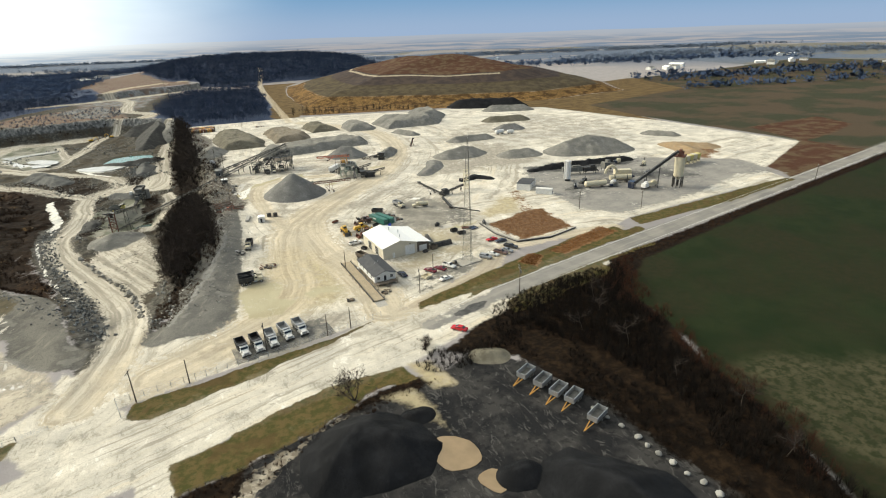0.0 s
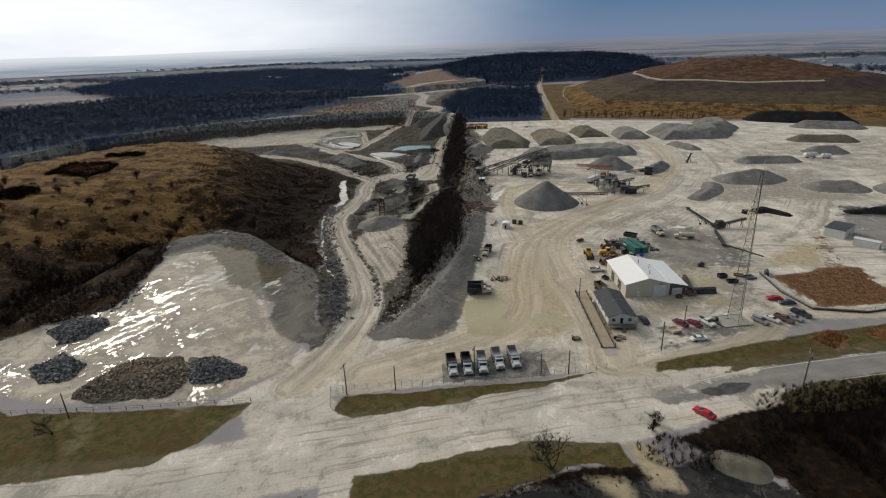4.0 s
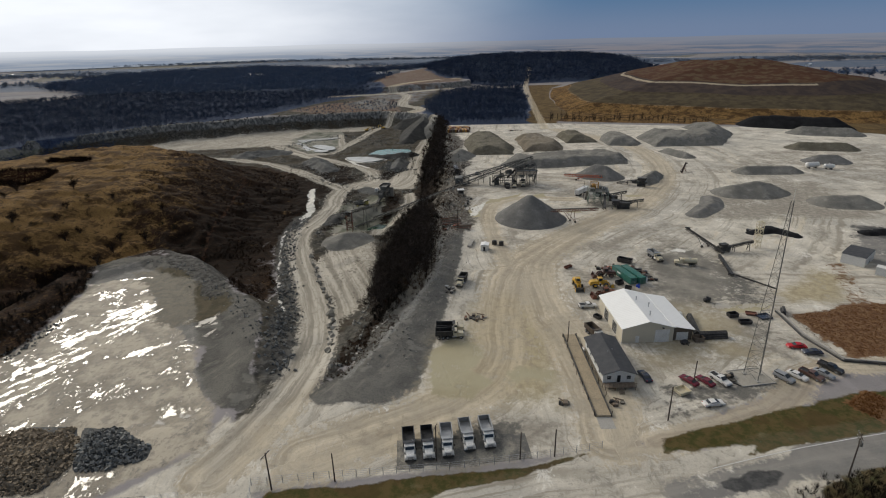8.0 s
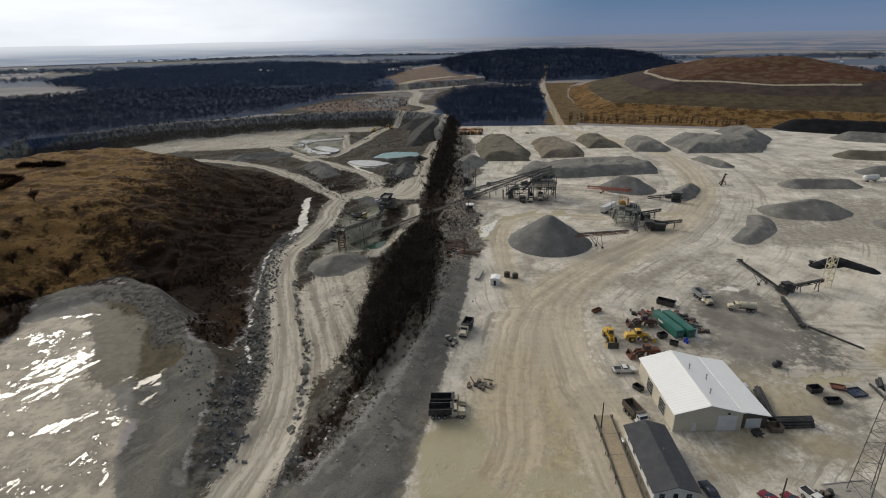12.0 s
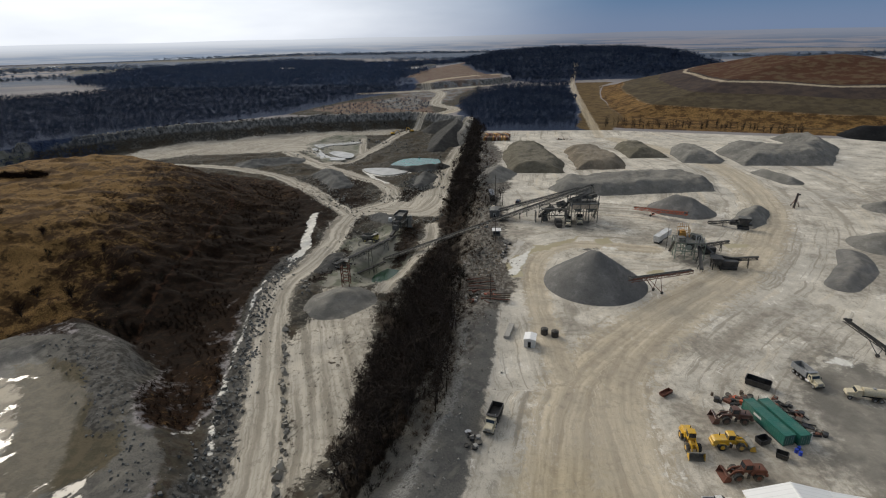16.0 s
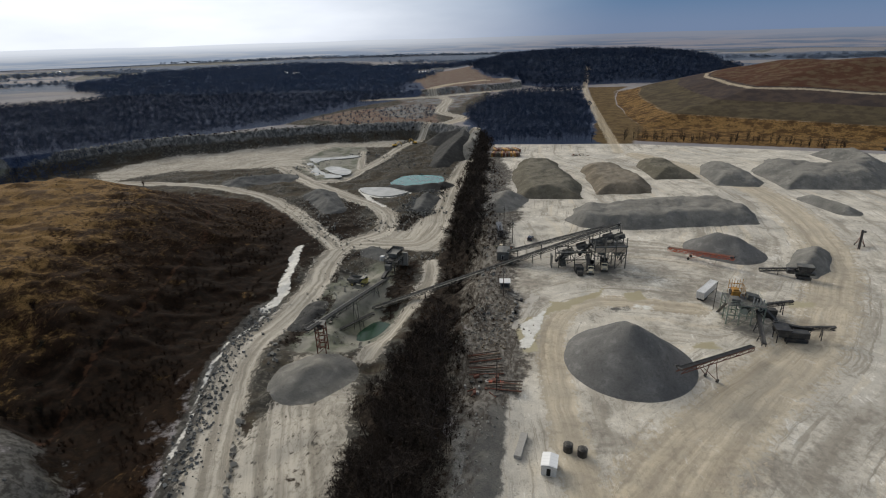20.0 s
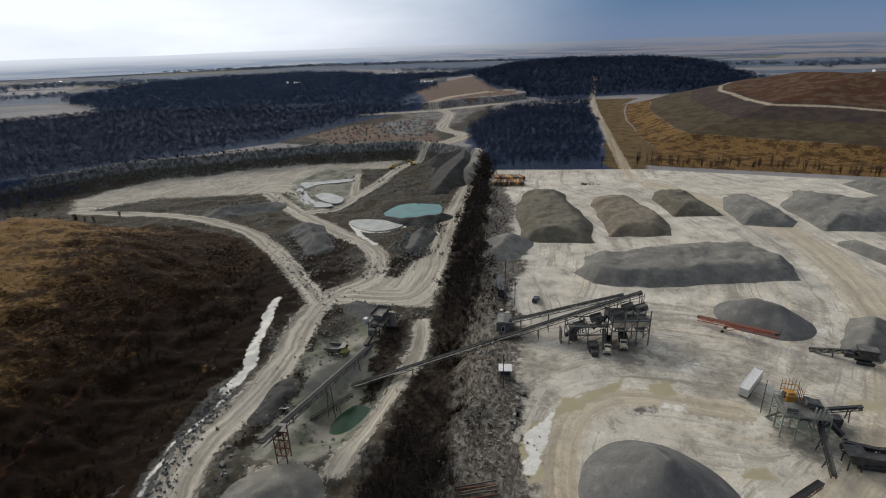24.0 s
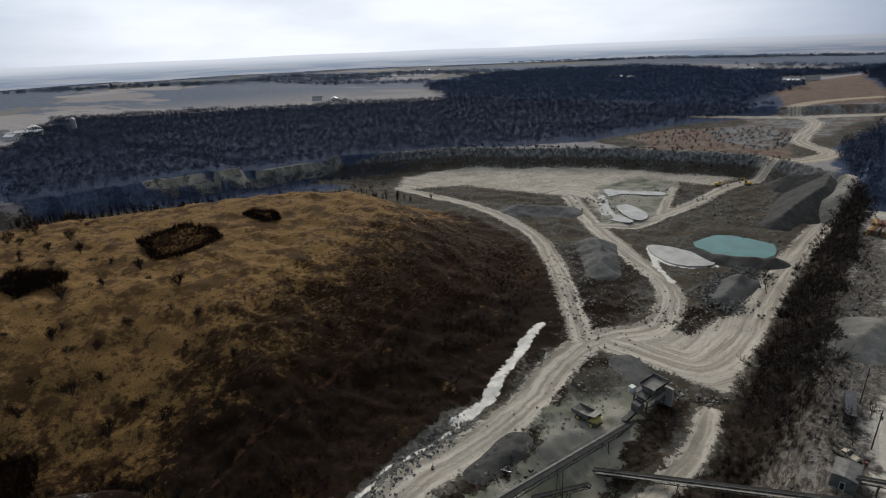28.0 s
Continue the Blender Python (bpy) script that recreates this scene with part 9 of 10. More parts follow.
conveyor("flat dark belt conveyor on the ground", YZ(107, 191, 1.0), YZ(102.6, 172.5, 1.0), 0.9, "dark_steel", (0.1, 0.5, 0.9), "dark_steel", False, 0.6)
conveyor("small stacker standing alone in the far yard", YZ(150, 327, 0.8), YZ(156, 336, 5.0), 0.7, "rust", (), "rubber_belt", False, 0.6, wheels=0.5)


def tower_frame(root, x0, x1, y0, y1, z0, z1, nx, ny, levels, mat, post=0.3):
    """Posts, floor beams and cross braces; each post a part."""
    xs, ys = np.linspace(x0, x1, nx), np.linspace(y0, y1, ny)
    for x in xs:
        for y in ys:
            part("post", box(B(), x, y, (z0 + z1) / 2, post, post, z1 - z0), mat, root)
    for z in levels:
        for y in ys:
            part("floor_beam", beam(B(), (x0, y, z), (x1, y, z), 0.25, 0.3), mat, root)
        for x in xs:
            part("floor_beam", beam(B(), (x, y0, z), (x, y1, z), 0.24, 0.29), mat, root)
    zs = [z0] + list(levels)
    for za, zb in zip(zs[:-1], zs[1:]):
        for y in (y0, y1):
            for a, b in zip(xs[:-1], xs[1:]):
                part("cross_brace", beam(B(), (a, y, za), (b, y, zb), 0.12, 0.12), mat, root)
        for x in (x0, x1):
            for a, b in zip(ys[:-1], ys[1:]):
                part("cross_brace", beam(B(), (x, a, zb), (x, b, za), 0.12, 0.12), mat, root)


def railing(root, x0, x1, y0, y1, z, mat="grey_steel"):
    bm = B()
    for h in (0.55, 1.05):
        for a, b in (((x0, y0), (x1, y0)), ((x1, y0), (x1, y1)), ((x1, y1), (x0, y1)), ((x0, y1), (x0, y0))):
            beam(bm, (*a, z + h), (*b, z + h), 0.06, 0.06)
    n = max(2, int((x1 - x0) / 1.5))
    for k in range(n + 1):
        for y in (y0, y1):
            box(bm, x0 + (x1 - x0) * k / n, y, z + 0.52, 0.06, 0.06, 1.05)
    part("railing", bm, mat, root)


tower = thing("screening_tower", "tall dusty screening tower on steel legs with truck bays", "screening plant", m=pose(37.5, 306, 0, 0, 0, 4))
tower_frame(tower, 6.4, 18, 0, 9, 0, 12.2, 4, 3, (5.2, 8.6), "grey_steel", 0.32)
tower_frame(tower, -6.5, 5.4, 1.5, 8.5, 0, 6.2, 3, 2, (3.2, 6.1), "green_steel", 0.26)
for k in range(2):
    x = 9.3 + k * 5.8
    b = part("hopper", extrude(B(), [(x - 2.7, 8.4), (x + 2.7, 8.4), (x + 2.7, 7.0), (x + 0.8, 5.3), (x - 0.8, 5.3), (x - 2.7, 7.0)], 0.5, 8.5), "grey_steel", tower)
    part("gate", box(B(), x, 4.5, 5.15, 1.2, 1.4, 0.3), "dark_steel", b)
    part("bin_wall", box(B(), x, 0.2, 7.5, 5.6, 0.14, 2.0), "tan_panel", tower, "dusty tan bin wall")
part("bin_wall", box(B(), 12.2, 8.8, 7.5, 11.4, 0.14, 2.0), "tan_panel", tower, "dusty tan bin wall")
part("bin_rail", box(B(), 12.2, 0.05, 8.75, 12.0, 0.16, 0.4), "galvanised", tower)
for k, (x, y, z) in enumerate(((8.6, 3.0, 9.9), (12.6, 5.6, 10.6), (16.0, 4.0, 11.2), (2.6, 5.0, 7.4), (-2.6, 4.6, 5.0))):
    s = part("screen_deck", box(B(), x, y, z, 3.8, 2.5, 1.3, ry=-16, bevel=0.08), "dark_steel" if k % 2 else "green_steel", tower)
    for q in (-1.3, 1.3):
        part("side_plate", box(B(), x, y + q, z + 0.2, 3.9, 0.08, 1.6, ry=-16), "grey_steel", s)
    part("screen_motor", rod(B(), (x - 0.6, y - 1.7, z + 0.5), (x + 0.6, y - 1.7, z + 0.5), 0.36, n=10), "dark_steel", s)
part("walk_deck", box(B(), 12.2, 1.0, 8.66, 11.4, 1.6, 0.08), "grey_steel", tower)
part("walk_deck", box(B(), -0.6, 2.2, 6.2, 11.6, 1.4, 0.08), "grey_steel", tower)
railing(tower, 6.5, 17.9, 0.2, 1.8, 8.7)
railing(tower, -6.4, 5.2, 1.5, 2.9, 6.2)
part("chute", beam(B(), (6.0, 4.5, 8.6), (1.5, 4.5, 4.0), 1.1, 0.9), "dark_steel", tower)
part("chute", beam(B(), (-3.4, 4.0, 5.6), (-7.5, 3.0, 2.2), 1.0, 0.8), "dark_steel", tower)
part("chute", beam(B(), (4.2, 1.0, 5.4), (3.2, -4.2, 1.2), 1.2, 0.9), "dark_steel", tower)
part("stair", beam(B(), (18.5, 1, 8.7), (18.5, 8, 0.1), 0.9, 0.12), "grey_steel", tower)
part("crusher", box(box(B(), 0.2, -2.6, 1.4, 2.8, 3.4, 2.8, bevel=0.2), 0.0, -5.4, 1.0, 2.0, 2.2, 1.6, bevel=0.1), "dark_steel", tower)
part("cone_crusher", rod(rod(B(), (-4.5, 4.5, 0), (-4.5, 4.5, 2.4), 1.5, 1.2, 12), (-4.5, 4.5, 2.4), (-4.5, 4.5, 3.4), 0.9, 1.6, 12), "green_steel", tower)
part("support_frame", box(box(B(), -9.0, 3, 2.4, 0.3, 3.0, 4.8), -9.0, 3, 4.9, 0.5, 3.4, 0.3), "grey_steel", tower)
for k in range(3):
    part("head_post", box(B(), 16.4 + 0.7 * k, 6.8, 13.2, 0.2, 0.2, 3.4), "grey_steel", tower)

plant = thing("crushing_plant", "pale green steel crushing plant with an ochre crusher on top", "crusher", m=pose(75.6, 266.2, 0, 0, 0, -9))
tower_frame(plant, 0, 10, 0, 8, 0, 6.5, 4, 3, (3.2, 6.4), "pale_green", 0.3)
part("deck", box(B(), 5, 4, 6.56, 10.4, 8.4, 0.1), "grey_steel", plant)
railing(plant, 0, 10, 0, 8, 6.6, "pale_green")
part("crusher_body", box(box(B(), 3.0, 6.6, 7.6, 2.4, 2.8, 2.0, bevel=0.2), 3.0, 6.6, 8.8, 1.6, 2.0, 0.6, bevel=0.12), "ochre_paint", plant, "worn ochre crusher housing")
part("flywheel", rod(B(), (1.5, 6.6, 7.9), (1.75, 6.6, 7.9), 0.95, n=16), "dark_steel", plant)
for k in range(6):
    part("guard_bar", box(B(), 1.4 + 0.75 * k, 8.4 - 0.12 * (k % 2), 8.9, 0.12, 0.12, 4.4 + 0.5 * (k % 3)), "ochre_paint", plant)
for k in range(4):
    part("guard_bar", box(B(), 5.3, 5.2 + 0.9 * k, 8.4, 0.12, 0.12, 3.6 - 0.3 * (k % 2)), "ochre_paint", plant)
part("guard_rail", box(box(B(), 3.3, 8.36, 9.9, 4.0, 0.14, 0.16), 3.3, 8.36, 8.4, 4.0, 0.14, 0.16), "ochre_paint", plant)
part("screen_box", box(B(), 7.4, 4.6, 7.6, 3.6, 2.8, 1.3, ry=12, bevel=0.1), "green_steel", plant)
for k in range(4):
    part("vent_pipe", rod(B(), (6.6 + k * 0.9, 0.6, 4.4), (6.6 + k * 0.9, 0.6, 9.2 - 0.4 * (k % 2)), 0.2, n=8), "galvanised", plant)
part("flywheel", rod(B(), (4.4, -0.3, 4.8), (4.4, -0.05, 4.8), 1.0, n=16), "pale_green", plant)
part("hopper", extrude(B(), [(3.0, 6.3), (7.4, 6.3), (6.0, 3.4), (4.4, 3.4)], 1.4, 6.6), "green_steel", plant)
part("motor_house", box(B(), 2.0, 2.2, 7.3, 2.4, 2.6, 1.4, bevel=0.06), "grey_steel", plant)
part("chute", beam(B(), (9.5, 3, 5.5), (13, 0, 2.6), 1.1, 1.0), "dark_steel", plant)
part("feed_bin", extrude(B(), [(10.5, 4.4), (14.5, 4.4), (13.4, 2.2), (11.6, 2.2)], -9.0, -5.0), "dark_steel", plant)
for x in (11.2, 13.8):
    for y in (-8.6, -5.4):
        part("bin_leg", box(B(), x, y, 1.4, 0.22, 0.22, 2.8), "dark_steel", plant)
part("engine_box", box(B(), 17, -6.5, 2.3, 5.2, 2.4, 1.8, bevel=0.1), "dark_steel", plant)
part("engine_box", box(B(), 13.4, 7.0, 2.0, 4.2, 2.2, 1.6, 8, bevel=0.1), "dark_steel", plant)
part("undercarriage", box(box(B(), 16.5, -7.6, 0.7, 6.0, 0.6, 1.2, bevel=0.2), 16.5, -5.4, 0.7, 6.0, 0.6, 1.2, bevel=0.2), "dark_steel", plant)
part("undercarriage", box(B(), 13.4, 7.0, 0.6, 4.4, 1.8, 1.2, 8, bevel=0.2), "dark_steel", plant)
part("lamp_post", rod(B(), (-1.6, 9.0, 0), (-1.6, 9.0, 10), 0.12, 0.08), "pole_wood", plant)
part("stair", beam(B(), (-0.6, 1, 6.5), (-0.6, 7.5, 0.1), 0.9, 0.12), "grey_steel", plant)

screen = thing("mobile_screen", "dark mobile screening plant with a tall hopper", "screening plant", m=pose(115, 299.5, 0, 0, 0, -18))
part("hopper", extrude(B(), [(-2.6, 5.0), (2.6, 5.0), (1.6, 2.8), (-1.6, 2.8)], -1.8, 1.8), "dark_steel", screen)
part("grid", box(B(), 0, 0, 5.0, 5.0, 3.4, 0.12), "grey_steel", screen)
part("frame", box(B(), 0, 0, 2.2, 6.4, 2.4, 0.8, bevel=0.08), "green_steel", screen)
for s in (1, -1):
    part("track", box(B(), 0, s * 1.2, 0.6, 4.6, 0.6, 1.2, bevel=0.25), "dark_steel", screen)
part("engine_box", box(B(), -4.2, 0, 2.4, 2.4, 2.2, 1.5, bevel=0.1), "dark_steel", screen)

feeder = thing("hopper_tower", "dark dusty primary hopper tower on steel legs in the quarry", "hopper", m=pose(-41.2, 333.5, zat(-39, 338) - 0.5, 0, 0, -14))
tower_frame(feeder, 0, 4.4, 0, 9.5, 0, 6.2, 2, 3, (3.2, 6.1), "green_steel", 0.34)
part("hopper", extrude(B(), [(-0.4, 8.2), (4.8, 8.2), (3.6, 6.0), (0.8, 6.0)], 3.4, 10.0), "grey_steel", feeder)
for x in (-0.4, 4.8):
    part("hopper_lip", box(B(), x, 6.7, 8.6, 0.22, 6.8, 0.9), "dark_steel", feeder)
part("hopper_back", box(B(), 2.2, 10.1, 8.6, 5.4, 0.25, 1.5), "grey_steel", feeder)
part("hopper_fill", box(B(), 2.2, 6.7, 7.9, 4.4, 6.2, 0.3), "dark_shale", feeder)
part("feeder_pan", box(B(), 2.2, 1.6, 5.6, 2.4, 5.0, 0.8, rx=6), "dark_steel", feeder)
part("jaw_crusher", box(B(), 2.2, -1.4, 3.6, 2.8, 2.8, 3.0, bevel=0.25), "grey_steel", feeder)
part("discharge_chute", beam(B(), (2.2, -2.2, 2.6), (1.6, -7.0, 0.8), 1.6, 1.0), "dark_steel", feeder)
part("cabin", box(B(), -1.7, 1.2, 6.7, 1.7, 1.9, 2.0, bevel=0.06), "white_paint", feeder, "white operator cabin")
part("cabin_window", box(B(), -1.7, 2.17, 7.0, 1.4, 0.05, 0.8), "glass", feeder)
part("walkway", box(B(), -0.9, 4.0, 5.8, 1.2, 8.0, 0.12), "grey_steel", feeder)
part("walkway", box(B(), 5.2, 4.0, 5.8, 1.0, 8.0, 0.12), "grey_steel", feeder)
railing(feeder, -1.5, 5.7, 0.0, 8.0, 5.86, "grey_steel")
part("retaining_wall", box(B(), 2.2, 10.8, 3.2, 8.4, 0.9, 6.4), "concrete", feeder)

shaft = thing("transfer_tower", "small lattice transfer tower at the conveyor's head", "tower", m=pose(-48.8, 264.0, zat(-48.8, 264.0)))
tower_frame(shaft, -1.4, 1.4, -1.4, 1.4, 0, 10.6, 2, 2, (2.6, 5.2, 7.8, 10.5), "rust", 0.26)
part("chute", extrude(B(), [(-1.0, 10.6), (1.0, 10.6), (0.5, 8.4), (-0.5, 8.4)], -0.8, 0.8), "dark_steel", shaft)
part("deck", box(B(), 0, 0, 10.65, 3.2, 3.2, 0.1), "grey_steel", shaft)


def pipe_frame(label, x, y, turn):
    root = thing("steel_frame_stack", label, "scrap steel", "stored steel frames", m=pose(x, y, zat(x, y), 0, 0, turn))
    for k in range(5):
        part("rail", beam(B(), (-4.5, k * 0.9 - 1.8, 0.35 + 0.3 * (k % 2)), (4.5, k * 0.9 - 1.6, 0.4 + 0.35 * (k % 3)), 0.22, 0.3), ("rust", "brown_wall", "timber")[k % 3], root)
    for k in range(4):
        part("cross_bar", beam(B(), (-3.6 + k * 2.4, -2.1, 0.2), (-3.5 + k * 2.4, 2.2, 0.2), 0.2, 0.2), "timber", root)
    return root


pipe_frame("stack of rusty red steel frames by the woods", 4, 237.5, 4)
pipe_frame("stack of rusty red steel frames by the woods", 8.5, 231, -8)
pipe_frame("pale and rusty steel stored behind the lamp post", 3.5, 245, 12)

# ---------- asphalt plant ----------
silo = thing("storage_silo", "tall cream asphalt silo on dark legs with a drag conveyor", "silo", m=pose(224, 141.5, 0, 0, 0, 30))
part("shell", rod(B(), (0, 0, 6.2), (0, 0, 16.5), 2.5, n=28), "cream_paint", silo)
part("shell", rod(B(), (3.6, 1.5, 6.2), (3.6, 1.5, 15.5), 1.6, n=22), "cream_paint", silo)
part("cone", rod(B(), (0, 0, 4.2), (0, 0, 6.2), 0.8, 2.5, 28), "cream_paint", silo)
for a in range(8):
    x, y = 2.6 * math.cos(a * math.pi / 4), 2.6 * math.sin(a * math.pi / 4)
    part("leg", box(B(), x, y, 3.1, 0.4, 0.4, 6.2), "dark_steel", silo)
for x in (2.6, 4.8):
    for y in (0.4, 2.6):
        part("leg", box(B(), x, y, 3.1, 0.3, 0.3, 6.2), "dark_steel", silo)
part("top_platform", box(B(), 0.8, 0.4, 16.7, 6.5, 5.4, 0.3), "rust", silo)
railing(silo, -2.4, 4.0, -2.2, 3.0, 16.8, "rust")
part("batcher", box(box(B(), 0, 0, 18.2, 2.6, 2.6, 2.6, bevel=0.2), -1.0, 0.2, 20.0, 2.0, 1.4, 1.2, bevel=0.1), "rust", silo)
part("ladder", box(B(), 2.62, -0.3, 10, 0.1, 0.6, 13), "galvanised", silo)
drag = thing("drag_conveyor", "dark enclosed drag conveyor rising to the silo top", "conveyor", m=pose(0, 0, 0))
part("trunk", beam(B(), (203.5, 152.5, 2.5), (222.6, 142.2, 19.5), 1.6, 1.3), "dark_steel", drag)
for t in (0.3, 0.6):
    x, y, z = 203.5 + 19.1 * t, 152.5 - 10.3 * t, 2.5 + 17 * t
    part("leg", beam(beam(B(), (x - 0.6, y - 0.6, z), (x - 1.6, y - 1.4, 0), 0.25, 0.25), (x + 0.6, y + 0.6, z), (x + 1.2, y + 1.6, 0), 0.25, 0.25), "dark_steel", drag)
part("boot", box(B(), 202.6, 153, 2.0, 4.0, 3.2, 3.6, 30, bevel=0.2), "navy_paint", drag)
drum = thing("drum_dryer", "long cream drum dryer with a curved duct", "dryer", m=pose(206, 165, 0, 0, 0, -25))
part("drum", rod(B(), (-6, 0, 3.0), (6, 0, 3.2), 1.4, n=22), "cream_paint", drum)
for x in (-3.5, 3.5):
    part("riding_ring", rod(B(), (x - 0.2, 0, 3.1), (x + 0.2, 0, 3.1), 1.55, n=22), "dark_steel", drum)
    part("stand", box(B(), x, 0, 0.9, 1.0, 3.0, 1.8), "dark_steel", drum)
part("burner", rod(B(), (6.2, 0, 3.2), (8.0, 0, 3.2), 0.9, 0.6, 14), "navy_paint", drum)
bm = B()
for k in range(8):
    a, b = math.pi * k / 8, math.pi * (k + 1) / 8
    rod(bm, (-5 + 3.2 * math.cos(a), 1.5, 5.0 + 4.2 * math.sin(a)), (-5 + 3.2 * math.cos(b), 1.5, 5.0 + 4.2 * math.sin(b)), 0.75, n=12)
part("duct", bm, "cream_paint", drum, "arched cream exhaust duct")
part("bag_house", box(B(), 3, 5.5, 4.2, 9.5, 3.4, 3.6, bevel=0.1), "cream_paint", drum)
for x in (-0.8, 3, 6.8):
    part("bag_house_leg", box(B(), x, 5.5, 1.2, 0.3, 2.8, 2.4), "dark_steel", drum)
bins = thing("cold_feed_bins", "row of cream cold feed bins in a line", "feed bins", m=pose(262, 173, 0, 0, 0, 8))
for k in range(6):
    x = k * 4.0
    b = part("bin", extrude(B(), [(x - 1.9, 5.4), (x + 1.9, 5.4), (x + 1.9, 4.2), (x + 0.7, 2.4), (x - 0.7, 2.4), (x - 1.9, 4.2)], -1.7, 1.7), "pale_yellow" if k % 2 else "cream_paint", bins)
    for s in (1, -1):
        part("bin_leg", box(B(), x + s * 1.6, 0, 2.1, 0.25, 3.2, 4.2), "cream_paint", b)
part("collecting_belt", box(B(), 10, 0, 1.6, 24, 1.0, 0.3), "dark_steel", bins)
whites = thing("white_silo", "tall plain white storage silo", "silo", m=pose(184, 184, 0))
part("shell", rod(B(), (0, 0, 1.2), (0, 0, 11.5), 1.9, n=24), "white_paint", whites)
part("cap", rod(B(), (0, 0, 11.5), (0, 0, 12.1), 1.9, 0.5, 24), "white_paint", whites)
part("skirt", rod(B(), (0, 0, 0), (0, 0, 1.2), 1.7, n=12), "dark_steel", whites)
part("ladder", box(B(), -1.95, 0, 6, 0.1, 0.6, 11.5), "galvanised", whites)


def lying_tank(label, x, y, turn, length, r, mat, lift=0.6, group=""):
    root = thing("storage_tank", label, "tank", group, m=pose(x, y, zat(x, y), 0, 0, turn))
    part("shell", rod(B(), (-length / 2, 0, r + lift), (length / 2, 0, r + lift), r, n=20), mat, root)
    for s in (1, -1):
        part("end_cap", rod(B(), (s * length / 2, 0, r + lift), (s * (length / 2 + r * 0.35), 0, r + lift), r, r * 0.45, 20), mat, root)
        part("saddle", box(B(), s * length * 0.3, 0, lift * 0.75, 0.5, r * 1.5, lift * 1.5), "dark_steel", root)
    part("manhole", rod(B(), (0, 0, r * 2 + lift - 0.1), (0, 0, r * 2 + lift + 0.3), 0.4, n=10), mat, root)
    return root


lying_tank("long cream liquid asphalt tank on saddles", 188, 165, -14, 12, 1.5, "cream_paint")
lying_tank("short white round tank beside the plant", 199, 163, 20, 2.5, 1.2, "white_paint")
lying_tank("white propane tank beside the workshop", 71.8, 143.5, 76, 3.6, 0.55, "white_paint")
lying_tank("dark steel drum tank lying in the yard", 85, 154.3, 20, 2.0, 0.7, "dark_steel", 0.1)
lying_tank("white tank at the far stockpiles", 236, 334, 10, 8, 1.6, "white_paint", group="white tanks")
lying_tank("white tank at the far stockpiles", 244, 330, -15, 5, 1.4, "white_paint", group="white tanks")
for k, (x, y, w, d, h, mat, lab) in enumerate(((196, 194, 12, 3, 4.5, "grey_steel", "grey recycled asphalt feeder on legs"), (206, 190, 8, 3, 4.2, "dark_steel", "dark crusher unit behind the asphalt plant"), (217, 188, 5, 4, 6.0, "grey_steel", "grey louvred dust collector"), (213, 149, 6, 2.6, 3.0, "cream_paint", "cream additive skid beside the silo"), (206, 147, 4, 2.6, 3.6, "white_paint", "white control house of the asphalt plant"))):
    unit = thing("plant_unit", lab, "machine", "asphalt plant units", m=pose(x, y, zat(x, y), 0, 0, -22 + 9 * k))
    part("housing", box(box(B(), 0, 0, h * 0.68, w, d, h * 0.6, bevel=0.12), w * 0.2, 0, h * 1.05, w * 0.4, d * 0.6, h * 0.25, bevel=0.08), mat, unit)
    for s in (1, -1):
        for q in (1, -1):
            part("leg", box(B(), s * w * 0.42, q * d * 0.38, h * 0.2, 0.25, 0.25, h * 0.4), "dark_steel", unit)
    part("chute", beam(B(), (w * 0.5, 0, h * 0.7), (w * 0.75, 0, h * 0.2), d * 0.35, 0.5), "dark_steel", unit)

for k, (x, y, turn) in enumerate(((188, 175, 10), (196, 160, -20), (214, 168, 30), (230, 168, 5), (209, 150, 40), (238, 200, 0), (204, 202, 15), (178, 170, 60), (246, 186, 20))):
    unit = thing("plant_skid", "dark machinery skid with pipes beside the asphalt plant", "machine", "asphalt plant skids", m=pose(x, y, zat(x, y), 0, 0, turn))
    part("base", box(B(), 0, 0, 0.35, 5.0, 2.2, 0.4, bevel=0.05), "dark_steel", unit)
    part("motor", rod(B(), (-1.8, 0, 1.1), (-0.2, 0, 1.1), 0.6, n=12), "navy_paint" if k % 2 else "grey_steel", unit)
    part("housing", box(B(), 1.2, 0, 1.5, 2.0, 1.8, 2.0 + 0.4 * (k % 3), bevel=0.08), ("dark_steel", "grey_steel", "cream_paint")[k % 3], unit)
    for q in (-0.7, 0.7):
        part("pipe", rod(B(), (-2.4, q, 1.9), (2.4, q, 2.3 + 0.3 * (k % 2)), 0.16, n=8), "galvanised", unit)
    part("stack", rod(B(), (2.2, 0.4, 0.5), (2.2, 0.4, 3.6 + 0.7 * (k % 3)), 0.2, n=8), "dark_steel", unit)

